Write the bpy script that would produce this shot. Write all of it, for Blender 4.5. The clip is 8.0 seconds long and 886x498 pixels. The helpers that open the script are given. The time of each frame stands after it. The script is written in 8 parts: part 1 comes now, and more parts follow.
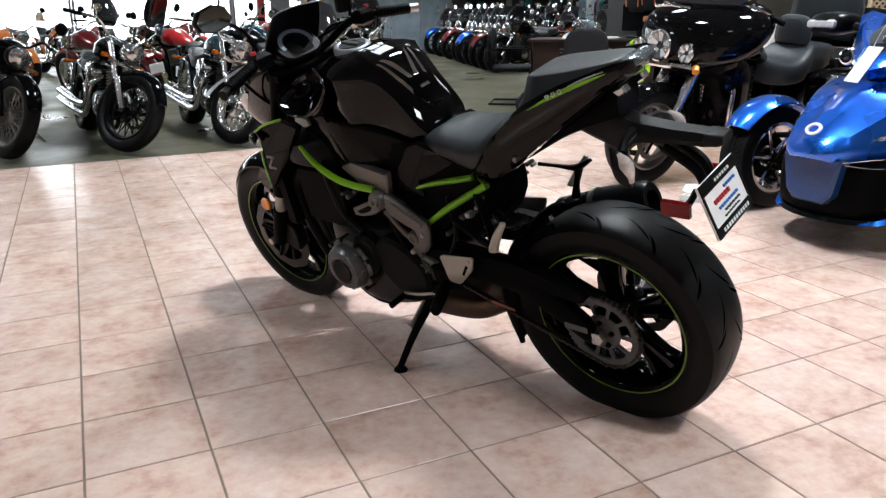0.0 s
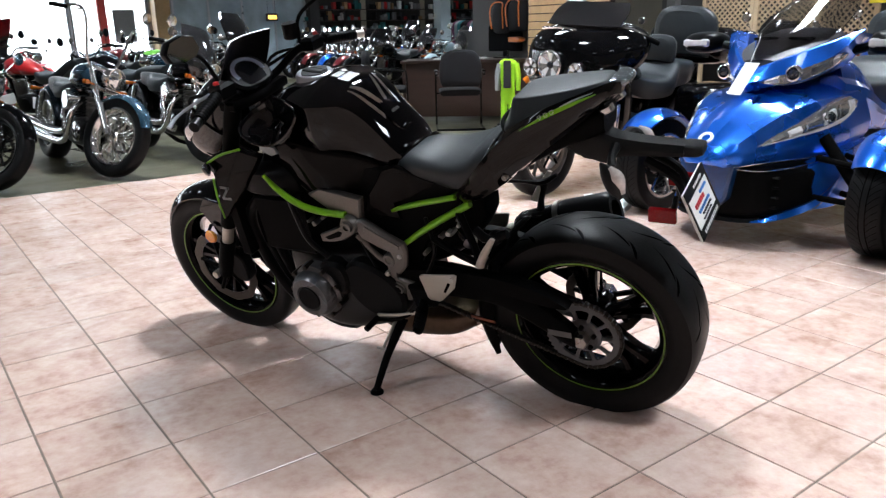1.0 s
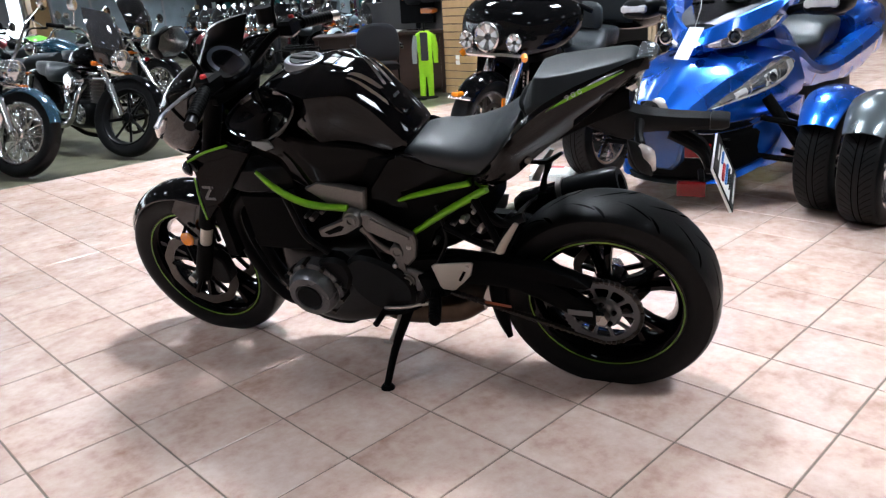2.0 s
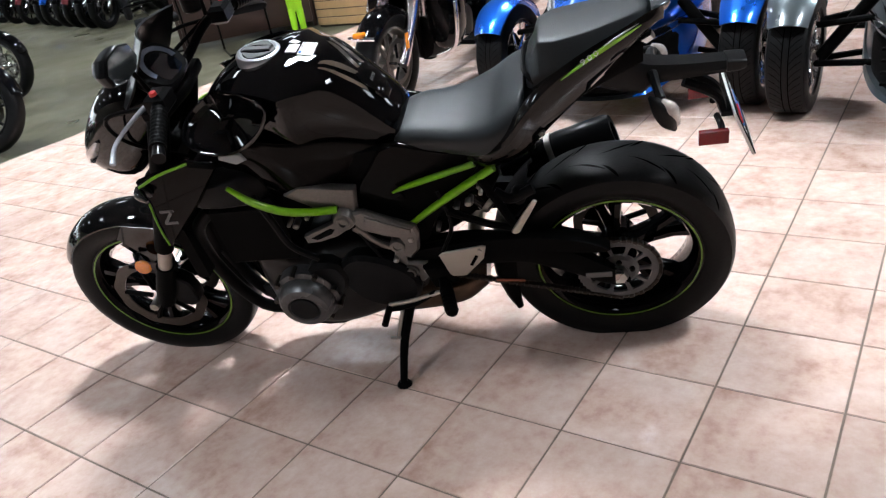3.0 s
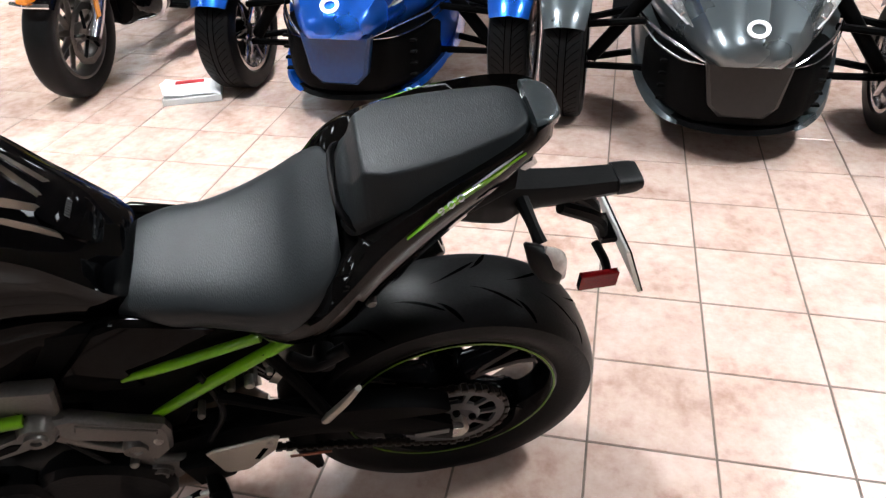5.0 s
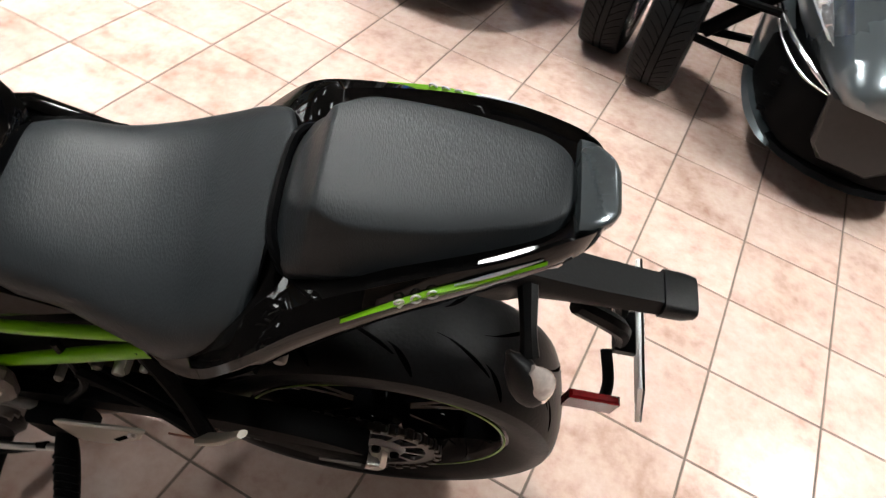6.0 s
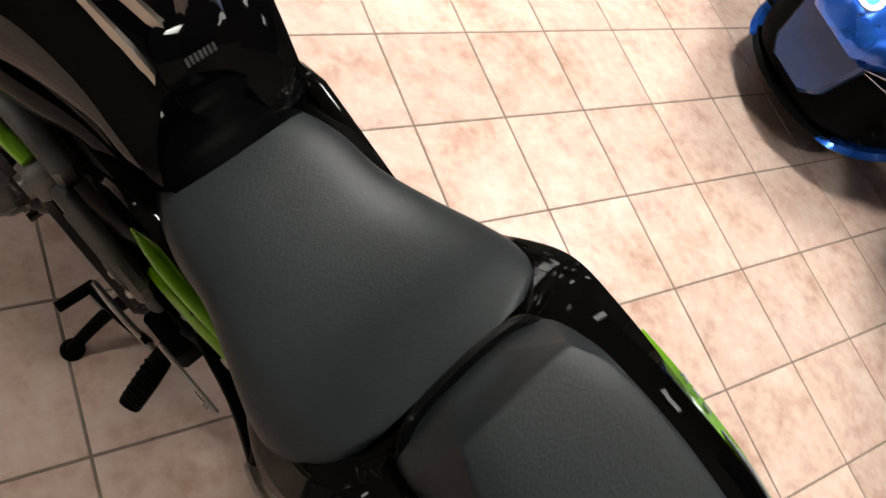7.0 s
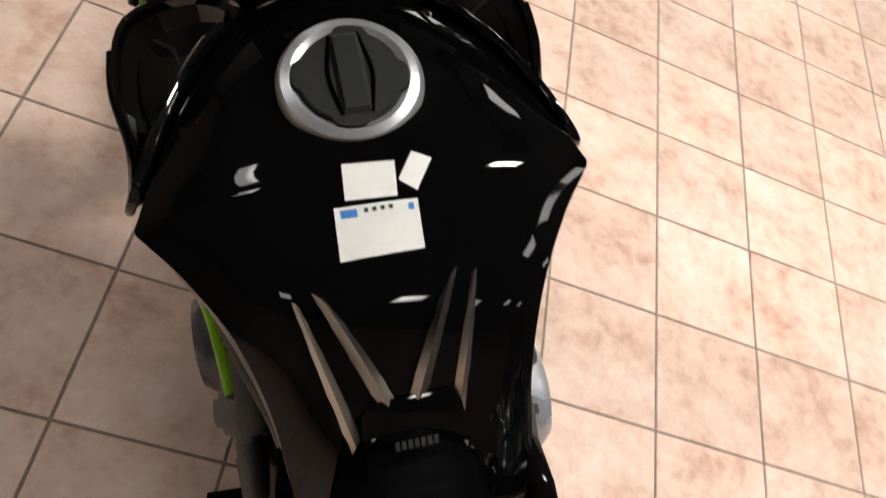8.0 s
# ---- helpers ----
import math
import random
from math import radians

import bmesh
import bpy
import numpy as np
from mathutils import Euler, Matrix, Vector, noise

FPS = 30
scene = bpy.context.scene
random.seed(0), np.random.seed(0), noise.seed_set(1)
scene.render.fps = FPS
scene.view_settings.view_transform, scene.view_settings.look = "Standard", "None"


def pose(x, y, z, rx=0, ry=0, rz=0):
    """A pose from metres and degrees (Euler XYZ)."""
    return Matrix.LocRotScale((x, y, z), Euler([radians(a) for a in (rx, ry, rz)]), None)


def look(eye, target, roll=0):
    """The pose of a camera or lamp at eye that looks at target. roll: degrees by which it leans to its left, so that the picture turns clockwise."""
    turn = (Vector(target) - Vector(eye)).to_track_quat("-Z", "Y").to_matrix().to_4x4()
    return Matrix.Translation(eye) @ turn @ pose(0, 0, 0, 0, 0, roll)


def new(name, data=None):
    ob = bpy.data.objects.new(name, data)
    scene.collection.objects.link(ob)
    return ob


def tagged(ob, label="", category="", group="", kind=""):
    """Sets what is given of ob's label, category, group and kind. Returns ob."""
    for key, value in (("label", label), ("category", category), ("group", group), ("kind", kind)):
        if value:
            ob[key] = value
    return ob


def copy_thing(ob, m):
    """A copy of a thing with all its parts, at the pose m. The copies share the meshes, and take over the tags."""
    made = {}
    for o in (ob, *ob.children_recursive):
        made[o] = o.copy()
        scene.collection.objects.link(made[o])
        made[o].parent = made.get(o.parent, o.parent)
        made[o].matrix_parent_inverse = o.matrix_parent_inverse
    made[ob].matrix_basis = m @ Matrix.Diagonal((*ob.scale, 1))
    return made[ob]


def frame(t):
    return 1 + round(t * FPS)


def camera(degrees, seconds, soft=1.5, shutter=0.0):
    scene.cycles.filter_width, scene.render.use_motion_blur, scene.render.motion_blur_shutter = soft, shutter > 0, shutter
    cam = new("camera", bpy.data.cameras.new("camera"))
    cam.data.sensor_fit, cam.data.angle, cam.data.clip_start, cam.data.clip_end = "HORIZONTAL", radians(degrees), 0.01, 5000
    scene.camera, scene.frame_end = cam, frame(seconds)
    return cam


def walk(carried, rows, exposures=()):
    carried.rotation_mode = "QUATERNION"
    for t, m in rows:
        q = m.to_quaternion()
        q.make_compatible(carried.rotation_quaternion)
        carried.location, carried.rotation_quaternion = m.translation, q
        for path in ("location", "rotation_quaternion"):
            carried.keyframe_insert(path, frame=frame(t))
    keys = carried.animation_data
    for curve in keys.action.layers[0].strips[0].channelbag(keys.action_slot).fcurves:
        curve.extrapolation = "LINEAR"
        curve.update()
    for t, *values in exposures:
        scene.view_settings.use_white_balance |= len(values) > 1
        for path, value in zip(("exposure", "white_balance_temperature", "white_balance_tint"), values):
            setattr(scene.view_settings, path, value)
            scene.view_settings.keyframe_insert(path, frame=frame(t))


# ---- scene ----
cam = camera(61.1, 8.0, soft=1.3, shutter=0.15)
EXPOSURES = [(0, -0.38, 6350, 10), (0.7, -0.31, 6250, 10), (1.5, -0.18, 6050, 10), (2.2, -0.2, 6050, 10), (3, -0.18, 6200, 10), (3.5, -0.22, 6150, 10), (5, -0.33, 6450, 10), (6.5, -0.46, 7150, 10), (7.5, -0.70, 7500, 11), (8, -0.78, 7450, 11)]
PATH = [
    (0, (0.125, -1.821, 1.092), (0.938, -0.096, 0.488), -0.6),
    (0.5, (-0.015, -1.748, 1.103), (0.881, -0.055, 0.527), -0.5),
    (1, (-0.195, -1.687, 1.11), (0.947, -0.142, 0.551), -1.3),
    (1.5, (-0.314, -1.595, 1.113), (0.936, -0.139, 0.547), -0.4),
    (3, (-0.416, -1.045, 1.3), (1.017, 0.042, 0.425), -10.3),
    (3.5, (-0.317, -0.908, 1.381), (1.229, -0.047, 0.448), -6.6),
    (4, (-0.138, -0.783, 1.417), (1.486, -0.196, 0.406), -4.7),
    (4.5, (0.022, -0.694, 1.426), (1.618, -0.166, 0.342), -5.1),
    (5, (0.228, -0.579, 1.425), (1.841, -0.191, 0.309), -2.2),
    (5.2, (0.295, -0.546, 1.417), (1.908, -0.207, 0.285), -1.4),
    (6.3, (0.729, -0.484, 1.43), (2.013, -0.08, -0.049), 29.7),
    (6.5, (0.769, -0.444, 1.445), (1.958, 0.019, -0.095), 36.7),
    (7, (0.795, -0.297, 1.463), (1.849, 0.301, -0.128), 43.3),
    (7.5, (0.822, -0.162, 1.439), (1.631, 0.654, -0.198), 41.2),
    (8, (0.845, -0.021, 1.438), (1.304, 1.024, -0.204), 38.6),
]
walk(cam, [(t, look(eye, target, roll)) for t, eye, target, roll in PATH], EXPOSURES)

# ---- light: a showroom with ceiling panels and bright shop windows ----
world = bpy.data.worlds.new("world")
scene.world = world
world.use_nodes = True
sky = world.node_tree.nodes.new("ShaderNodeTexSky")
sky.sky_type, sky.sun_disc = "NISHITA", False
sky.sun_elevation, sky.sun_rotation = radians(42), radians(-20)
world.node_tree.nodes["Background"].inputs["Strength"].default_value = 0.12
world.node_tree.links.new(sky.outputs[0], world.node_tree.nodes["Background"].inputs["Color"])
LAMP = 14.0
LAMP_WATTS = 90.0
CEIL = 3.7

# ---- materials ----
def material(name, colour, rough=0.5, metal=0.0, coat=0.0, vary=0.15, grain=60.0, patch=4.0, bump=0.0, spec=0.5, glow=0.0, rough_vary=0.12, stretch=(1, 1, 1), coat_ior=1.5):
    m = bpy.data.materials.new(name)
    m.use_nodes = True
    nt = m.node_tree
    b = nt.nodes["Principled BSDF"]
    co = nt.nodes.new("ShaderNodeTexCoord")
    mp = nt.nodes.new("ShaderNodeMapping")
    mp.inputs["Scale"].default_value = stretch
    nt.links.new(co.outputs["Object"], mp.inputs["Vector"])
    fine, wide = nt.nodes.new("ShaderNodeTexNoise"), nt.nodes.new("ShaderNodeTexNoise")
    for n, s in ((fine, grain), (wide, patch)):
        n.inputs["Scale"].default_value = s
        n.inputs["Detail"].default_value = 4
        nt.links.new(mp.outputs[0], n.inputs["Vector"])
    mix = nt.nodes.new("ShaderNodeMath")
    mix.operation = "ADD"
    nt.links.new(fine.outputs[0], mix.inputs[0])
    nt.links.new(wide.outputs[0], mix.inputs[1])
    ramp = nt.nodes.new("ShaderNodeMapRange")
    ramp.inputs[1].default_value, ramp.inputs[2].default_value = 0.6, 1.4
    ramp.inputs[3].default_value, ramp.inputs[4].default_value = 1 - vary, 1 + vary
    nt.links.new(mix.outputs[0], ramp.inputs[0])
    hue = nt.nodes.new("ShaderNodeVectorMath")
    hue.operation = "SCALE"
    hue.inputs[0].default_value = colour
    nt.links.new(ramp.outputs[0], hue.inputs["Scale"])
    nt.links.new(hue.outputs[0], b.inputs["Base Color"])
    rr = nt.nodes.new("ShaderNodeMapRange")
    rr.inputs[1].default_value, rr.inputs[2].default_value = 0.3, 0.7
    rr.inputs[3].default_value, rr.inputs[4].default_value = max(0.02, rough * (1 - rough_vary)), min(1, rough * (1 + rough_vary))
    nt.links.new(wide.outputs[0], rr.inputs[0])
    nt.links.new(rr.outputs[0], b.inputs["Roughness"])
    b.inputs["Metallic"].default_value = metal
    b.inputs["Coat Weight"].default_value = coat
    b.inputs["Coat Roughness"].default_value = 0.03
    b.inputs["Coat IOR"].default_value = coat_ior
    b.inputs["Specular IOR Level"].default_value = spec
    if glow:
        b.inputs["Emission Color"].default_value = (*colour, 1)
        b.inputs["Emission Strength"].default_value = glow
    if bump:
        bp = nt.nodes.new("ShaderNodeBump")
        bp.inputs["Strength"].default_value = bump
        bp.inputs["Distance"].default_value = 0.002
        nt.links.new(fine.outputs[0], bp.inputs["Height"])
        nt.links.new(bp.outputs[0], b.inputs["Normal"])
    return m


def glass_material(name, colour, rough=0.02, ior=1.45):
    m = bpy.data.materials.new(name)
    m.use_nodes = True
    b = m.node_tree.nodes["Principled BSDF"]
    b.inputs["Base Color"].default_value = (*colour, 1)
    b.inputs["Roughness"].default_value = rough
    b.inputs["Transmission Weight"].default_value = 1
    b.inputs["IOR"].default_value = ior
    return m


def tile_material():
    """Peach ceramic tile: clouded blotches, rusty flecks, one tone to each tile, satin glaze."""
    m = bpy.data.materials.new("peach_ceramic_tile")
    m.use_nodes = True
    nt = m.node_tree
    b = nt.nodes["Principled BSDF"]
    geo = nt.nodes.new("ShaderNodeNewGeometry")
    info = nt.nodes.new("ShaderNodeObjectInfo")
    add = nt.nodes.new("ShaderNodeVectorMath")
    add.operation = "MULTIPLY_ADD"
    add.inputs[1].default_value = (7, 3, 5)
    nt.links.new(info.outputs["Random"], add.inputs[0])
    nt.links.new(geo.outputs["Position"], add.inputs[2])
    cloud, fleck = nt.nodes.new("ShaderNodeTexNoise"), nt.nodes.new("ShaderNodeTexNoise")
    for n, s, d in ((cloud, 6, 5), (fleck, 26, 6)):
        n.inputs["Scale"].default_value = s
        n.inputs["Detail"].default_value = d
        n.inputs["Roughness"].default_value = 0.62
        nt.links.new(add.outputs[0], n.inputs["Vector"])
    ramp = nt.nodes.new("ShaderNodeValToRGB")
    ramp.color_ramp.elements[0].position, ramp.color_ramp.elements[0].color = 0.30, (0.40, 0.235, 0.182, 1)
    ramp.color_ramp.elements[1].position, ramp.color_ramp.elements[1].color = 0.66, (0.68, 0.54, 0.48, 1)
    e = ramp.color_ramp.elements.new(0.47)
    e.color = (0.575, 0.41, 0.345, 1)
    blend = nt.nodes.new("ShaderNodeMix")
    blend.inputs[0].default_value = 0.4
    nt.links.new(cloud.outputs[0], blend.inputs[2])
    nt.links.new(fleck.outputs[0], blend.inputs[3])
    nt.links.new(blend.outputs[0], ramp.inputs[0])
    tone = nt.nodes.new("ShaderNodeMapRange")
    tone.inputs[3].default_value, tone.inputs[4].default_value = 0.93, 1.07
    nt.links.new(info.outputs["Random"], tone.inputs[0])
    hue = nt.nodes.new("ShaderNodeVectorMath")
    hue.operation = "SCALE"
    nt.links.new(ramp.outputs[0], hue.inputs[0])
    nt.links.new(tone.outputs[0], hue.inputs["Scale"])
    nt.links.new(hue.outputs[0], b.inputs["Base Color"])
    rr = nt.nodes.new("ShaderNodeMapRange")
    b.inputs["Specular IOR Level"].default_value = 0.42
    rr.inputs[3].default_value, rr.inputs[4].default_value = 0.15, 0.28
    nt.links.new(cloud.outputs[0], rr.inputs[0])
    nt.links.new(rr.outputs[0], b.inputs["Roughness"])
    bp = nt.nodes.new("ShaderNodeBump")
    bp.inputs["Strength"].default_value = 0.07
    bp.inputs["Distance"].default_value = 0.004
    nt.links.new(cloud.outputs[0], bp.inputs["Height"])
    nt.links.new(bp.outputs[0], b.inputs["Normal"])
    return m


def leather_material(name, colour, rough):
    """Black seat vinyl with a pebbled grain."""
    m = material(name, colour, rough, vary=0.15, grain=30, patch=6, spec=0.30)
    nt = m.node_tree
    co = nt.nodes.new("ShaderNodeTexCoord")
    mp = nt.nodes.new("ShaderNodeMapping")
    mp.inputs["Scale"].default_value = (900, 300, 600)
    mp.inputs["Rotation"].default_value = (0, 0, 0.5)
    vo = nt.nodes.new("ShaderNodeTexVoronoi")
    vo.inputs["Scale"].default_value = 0.7
    bp = nt.nodes.new("ShaderNodeBump")
    bp.inputs["Strength"].default_value = 0.5
    bp.inputs["Distance"].default_value = 0.0006
    nt.links.new(co.outputs["Object"], mp.inputs["Vector"])
    nt.links.new(mp.outputs[0], vo.inputs["Vector"])
    nt.links.new(vo.outputs["Distance"], bp.inputs["Height"])
    nt.links.new(bp.outputs[0], nt.nodes["Principled BSDF"].inputs["Normal"])
    return m


M_TILE = tile_material()
M_GROUT = material("grey_brown_grout", (0.185, 0.14, 0.115), 0.85, vary=0.3, grain=90, bump=0.3)
M_CONCRETE = material("polished_grey_brown_concrete", (0.070, 0.065, 0.041), 0.42, vary=0.32, grain=9, patch=1.1, bump=0.05, rough_vary=0.4, spec=0.25)
M_BLACK = material("black_metallic_paint", (0.0022, 0.0022, 0.0025), 0.2, coat=1.0, coat_ior=1.27, vary=0.2, grain=900, patch=5, spec=0.0)
M_GLOSS = material("wet_look_black_paint", (0.0022, 0.0022, 0.0025), 0.2, coat=1.0, coat_ior=1.52, vary=0.2, grain=900, patch=5, spec=0.0)
M_GREYPAINT = material("graphite_metallic_paint", (0.0034, 0.0030, 0.0029), 0.30, coat=0.8, coat_ior=1.20, spec=0.0, vary=0.2, grain=900, patch=5)
M_TANK = material("black_tank_paint", (0.0016, 0.0016, 0.0019), 0.2, coat=1.0, coat_ior=1.33, vary=0.2, grain=900, patch=5, spec=0.0)
M_TAILPAINT = material("graphite_tail_paint", (0.0034, 0.0030, 0.0029), 0.30, coat=1.0, coat_ior=1.33, spec=0.0, vary=0.2, grain=900, patch=5)
M_CAP = material("dark_grey_cap_plastic", (0.016, 0.017, 0.018), 0.5, vary=0.2, grain=200, bump=0.05, spec=0.3)
M_SATIN = material("satin_black_plastic", (0.0040, 0.0041, 0.0045), 0.36, coat=0.25, coat_ior=1.2, vary=0.2, grain=300, bump=0.12, spec=0.06)
M_MATTE = material("matte_black_plastic", (0.0026, 0.0026, 0.0027), 0.5, vary=0.25, grain=300, bump=0.25, spec=0.03)
M_TYRE = material("black_tyre_rubber", (0.0055, 0.0055, 0.0058), 0.42, vary=0.3, grain=160, patch=12, bump=0.2, spec=0.12)
M_GROOVE = material("tyre_groove_rubber", (0.001, 0.001, 0.001), 0.9, spec=0.0)
M_GREEN = material("bright_green_paint", (0.14, 0.36, 0.005), 0.35, coat=0.4, vary=0.1, spec=0.2)
M_SEAT = leather_material("black_seat_vinyl", (0.0190, 0.0226, 0.0256), 0.44)
M_ALU = material("grey_cast_aluminium", (0.15, 0.14, 0.13), 0.42, metal=0.75, vary=0.2, grain=220, bump=0.2)
M_ALU_DARK = material("dark_cast_engine_metal", (0.0055, 0.0055, 0.006), 0.34, metal=0.15, vary=0.3, grain=180, bump=0.2, spec=0.10)
M_PLATE = material("brushed_grey_heel_guard", (0.43, 0.40, 0.35), 0.42, metal=0.7, vary=0.12, grain=200, stretch=(1, 1, 12))
M_STEEL = material("bare_steel", (0.45, 0.43, 0.40), 0.3, metal=1.0, vary=0.15, grain=150)
M_CHROME = material("polished_chrome", (0.86, 0.86, 0.87), 0.15, metal=1.0, vary=0.06, grain=40)
M_BRONZE = material("heat_stained_steel", (0.10, 0.07, 0.05), 0.35, metal=0.9, vary=0.3, grain=40)
M_WHITE = material("white_paper", (0.82, 0.82, 0.81), 0.6, vary=0.04)
M_BLUEINK = material("blue_print", (0.05, 0.22, 0.62), 0.5)
M_REDINK = material("red_print", (0.55, 0.03, 0.04), 0.5)
M_DARKINK = material("black_print", (0.02, 0.02, 0.025), 0.5)
M_RED = material("red_reflector_plastic", (0.16, 0.003, 0.005), 0.2, spec=0.25, coat=0.2, vary=0.3, grain=300)
M_ORANGE = material("amber_reflector_plastic", (0.75, 0.22, 0.01), 0.2, coat=0.8, vary=0.1)
M_AMBER = material("dark_amber_lens", (0.32, 0.075, 0.006), 0.2, coat=0.6, vary=0.2)
M_CLEAR = material("clear_lamp_lens", (0.50, 0.50, 0.51), 0.14, metal=0.85, coat=1.0, vary=0.35, grain=70, patch=25)
M_SMOKE = material("smoked_screen", (0.012, 0.012, 0.013), 0.08, coat=1.0, spec=0.6)
M_DIAL = material("instrument_glass", (0.010, 0.013, 0.018), 0.05, coat=1.0, coat_ior=1.35)
M_DIALRIM = material("pale_blue_dial_ring", (0.36, 0.42, 0.55), 0.25, metal=0.3, coat=0.6, vary=0.25, grain=220)
M_SILVER = material("silver_plastic", (0.50, 0.52, 0.56), 0.3, metal=0.7, vary=0.08)
M_BLUE = material("metallic_blue_paint", (0.007, 0.12, 0.62), 0.28, metal=0.7, coat=1.0, vary=0.12, grain=900, patch=4)
M_GUNMETAL = material("metallic_grey_paint", (0.11, 0.13, 0.14), 0.28, metal=0.6, coat=1.0, vary=0.12, grain=900, patch=4)
M_DISC = material("dark_brake_disc_steel", (0.065, 0.058, 0.052), 0.33, metal=0.9, vary=0.3, grain=120)
M_BADGE = material("bright_polished_badge", (0.85, 0.86, 0.88), 0.3, metal=0.4, coat=0.6, vary=0.08)
M_LENS = material("bright_headlight_lens", (0.78, 0.78, 0.79), 0.16, metal=0.35, coat=1.0, vary=0.22, grain=40, patch=18)
M_LAMPHOUSE = material("dark_chrome_lamp_housing", (0.30, 0.31, 0.32), 0.18, metal=0.7, coat=1.0, vary=0.3, grain=60)
M_SMOKEGLASS = glass_material("smoked_clear_screen", (0.55, 0.56, 0.58))
M_DASH = material("dark_grey_dash_plastic", (0.045, 0.046, 0.05), 0.4, vary=0.2, grain=200, spec=0.3)
M_MIRROR = material("tinted_mirror_glass", (0.30, 0.29, 0.28), 0.05, metal=1.0, vary=0.05)
# reflections on the tank's black facets, put into a bright tan metal
M_FACET_SHEEN = material("facet_painted_reflection", (0.44, 0.41, 0.37), 0.3, metal=1.0, vary=0.1, grain=30)
M_CRANK = material("black_cast_crankcase", (0.009, 0.009, 0.0095), 0.34, vary=0.3, grain=120, bump=0.2, spec=0.30)
M_SIGNAL = material("pale_signal_lens", (0.50, 0.45, 0.42), 0.12, coat=1.0, vary=0.35, grain=90, patch=30)
M_COVER = material("grey_cast_engine_cover", (0.095, 0.096, 0.10), 0.28, metal=0.6, vary=0.3, grain=120, bump=0.15)
M_PLASTIC = material("textured_black_plastic", (0.0065, 0.0068, 0.0072), 0.42, vary=0.2, grain=400, bump=0.15, spec=0.16)
M_CHAIN = material("oiled_chain_steel", (0.035, 0.030, 0.026), 0.35, metal=0.8, vary=0.3, grain=200)
M_SPROCKET = material("machined_grey_sprocket", (0.09, 0.092, 0.096), 0.4, metal=0.7, vary=0.15, grain=160)
M_TAPE = material("yellow_green_rim_tape", (0.11, 0.22, 0.006), 0.4, vary=0.2)
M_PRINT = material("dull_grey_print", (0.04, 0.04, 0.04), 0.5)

# ---- building helpers ----
def finish(name, bm, mat, smooth=38):
    bmesh.ops.recalc_face_normals(bm, faces=bm.faces)
    me = bpy.data.meshes.new(name)
    bm.to_mesh(me)
    bm.free()
    me.materials.append(mat)
    me.polygons.foreach_set("use_smooth", [True] * len(me.polygons))
    me.set_sharp_from_angle(angle=radians(smooth))
    return me


def part(name, bm, mat, parent, label="", smooth=38):
    ob = new(name, finish(name, bm, mat, smooth))
    ob.parent = parent
    if label:
        tagged(ob, label)
    return ob


def thing(name, at, label, category, group="", kind=""):
    ob = new(name)
    ob.empty_display_size = 0.1
    ob.matrix_world = at
    return tagged(ob, label, category, group, kind)


def solo(name, bm, mat, label, category, group="", kind="", at=None, smooth=38):
    ob = new(name, finish(name, bm, mat, smooth))
    if at is not None:
        ob.matrix_world = at
    return tagged(ob, label, category, group, kind)


def curve(points, steps=6, closed=False):
    """Smooth points between the given ones (Catmull-Rom)."""
    pts = [np.array(p, float) for p in points]
    n = len(pts)
    if n < 3:
        return [tuple(float(v) for v in p) for p in pts]
    out = []
    for i in range(n if closed else n - 1):
        p1, p2 = pts[i], pts[(i + 1) % n]
        p0 = pts[i - 1] if i or closed else 2 * p1 - p2
        p3 = pts[(i + 2) % n] if closed or i + 2 < n else 2 * p2 - p1
        for k in range(steps):
            u = k / steps
            out.append(0.5 * (2 * p1 + (p2 - p0) * u + (2 * p0 - 5 * p1 + 4 * p2 - p3) * u * u + (3 * p1 - p0 - 3 * p2 + p3) * u ** 3))
    if not closed:
        out.append(pts[-1])
    return [tuple(float(v) for v in p) for p in out]


def loft(bm, rings, caps=True, loop=False):
    rows = [[bm.verts.new(p) for p in r] for r in rings]
    n = len(rows[0])
    pairs = list(zip(rows, rows[1:])) + ([(rows[-1], rows[0])] if loop else [])
    for a, b in pairs:
        for i in range(n):
            j = (i + 1) % n
            bm.faces.new((a[i], a[j], b[j], b[i]))
    if caps and not loop:
        bm.faces.new(rows[0][::-1])
        bm.faces.new(rows[-1])
    return bm


def tube(bm, points, r, n=10, steps=5, flat=1.0):
    """A round bar along a smooth line; r is one radius or one for each point."""
    rs = list(r) if isinstance(r, (list, tuple)) else [r] * len(points)
    rows = curve([(*p, q) for p, q in zip(points, rs)], steps)
    pts = [Vector(p[:3]) for p in rows]
    side = None
    rings = []
    for i, p in enumerate(pts):
        d = (pts[min(i + 1, len(pts) - 1)] - pts[max(i - 1, 0)]).normalized()
        if side is None:
            side = d.orthogonal().normalized()
        side = (side - d * side.dot(d)).normalized()
        up = d.cross(side)
        q = max(rows[i][3], 0.0004)
        rings.append([p + q * (math.cos(a) * side + flat * math.sin(a) * up) for a in [2 * math.pi * k / n for k in range(n)]])
    return loft(bm, rings)


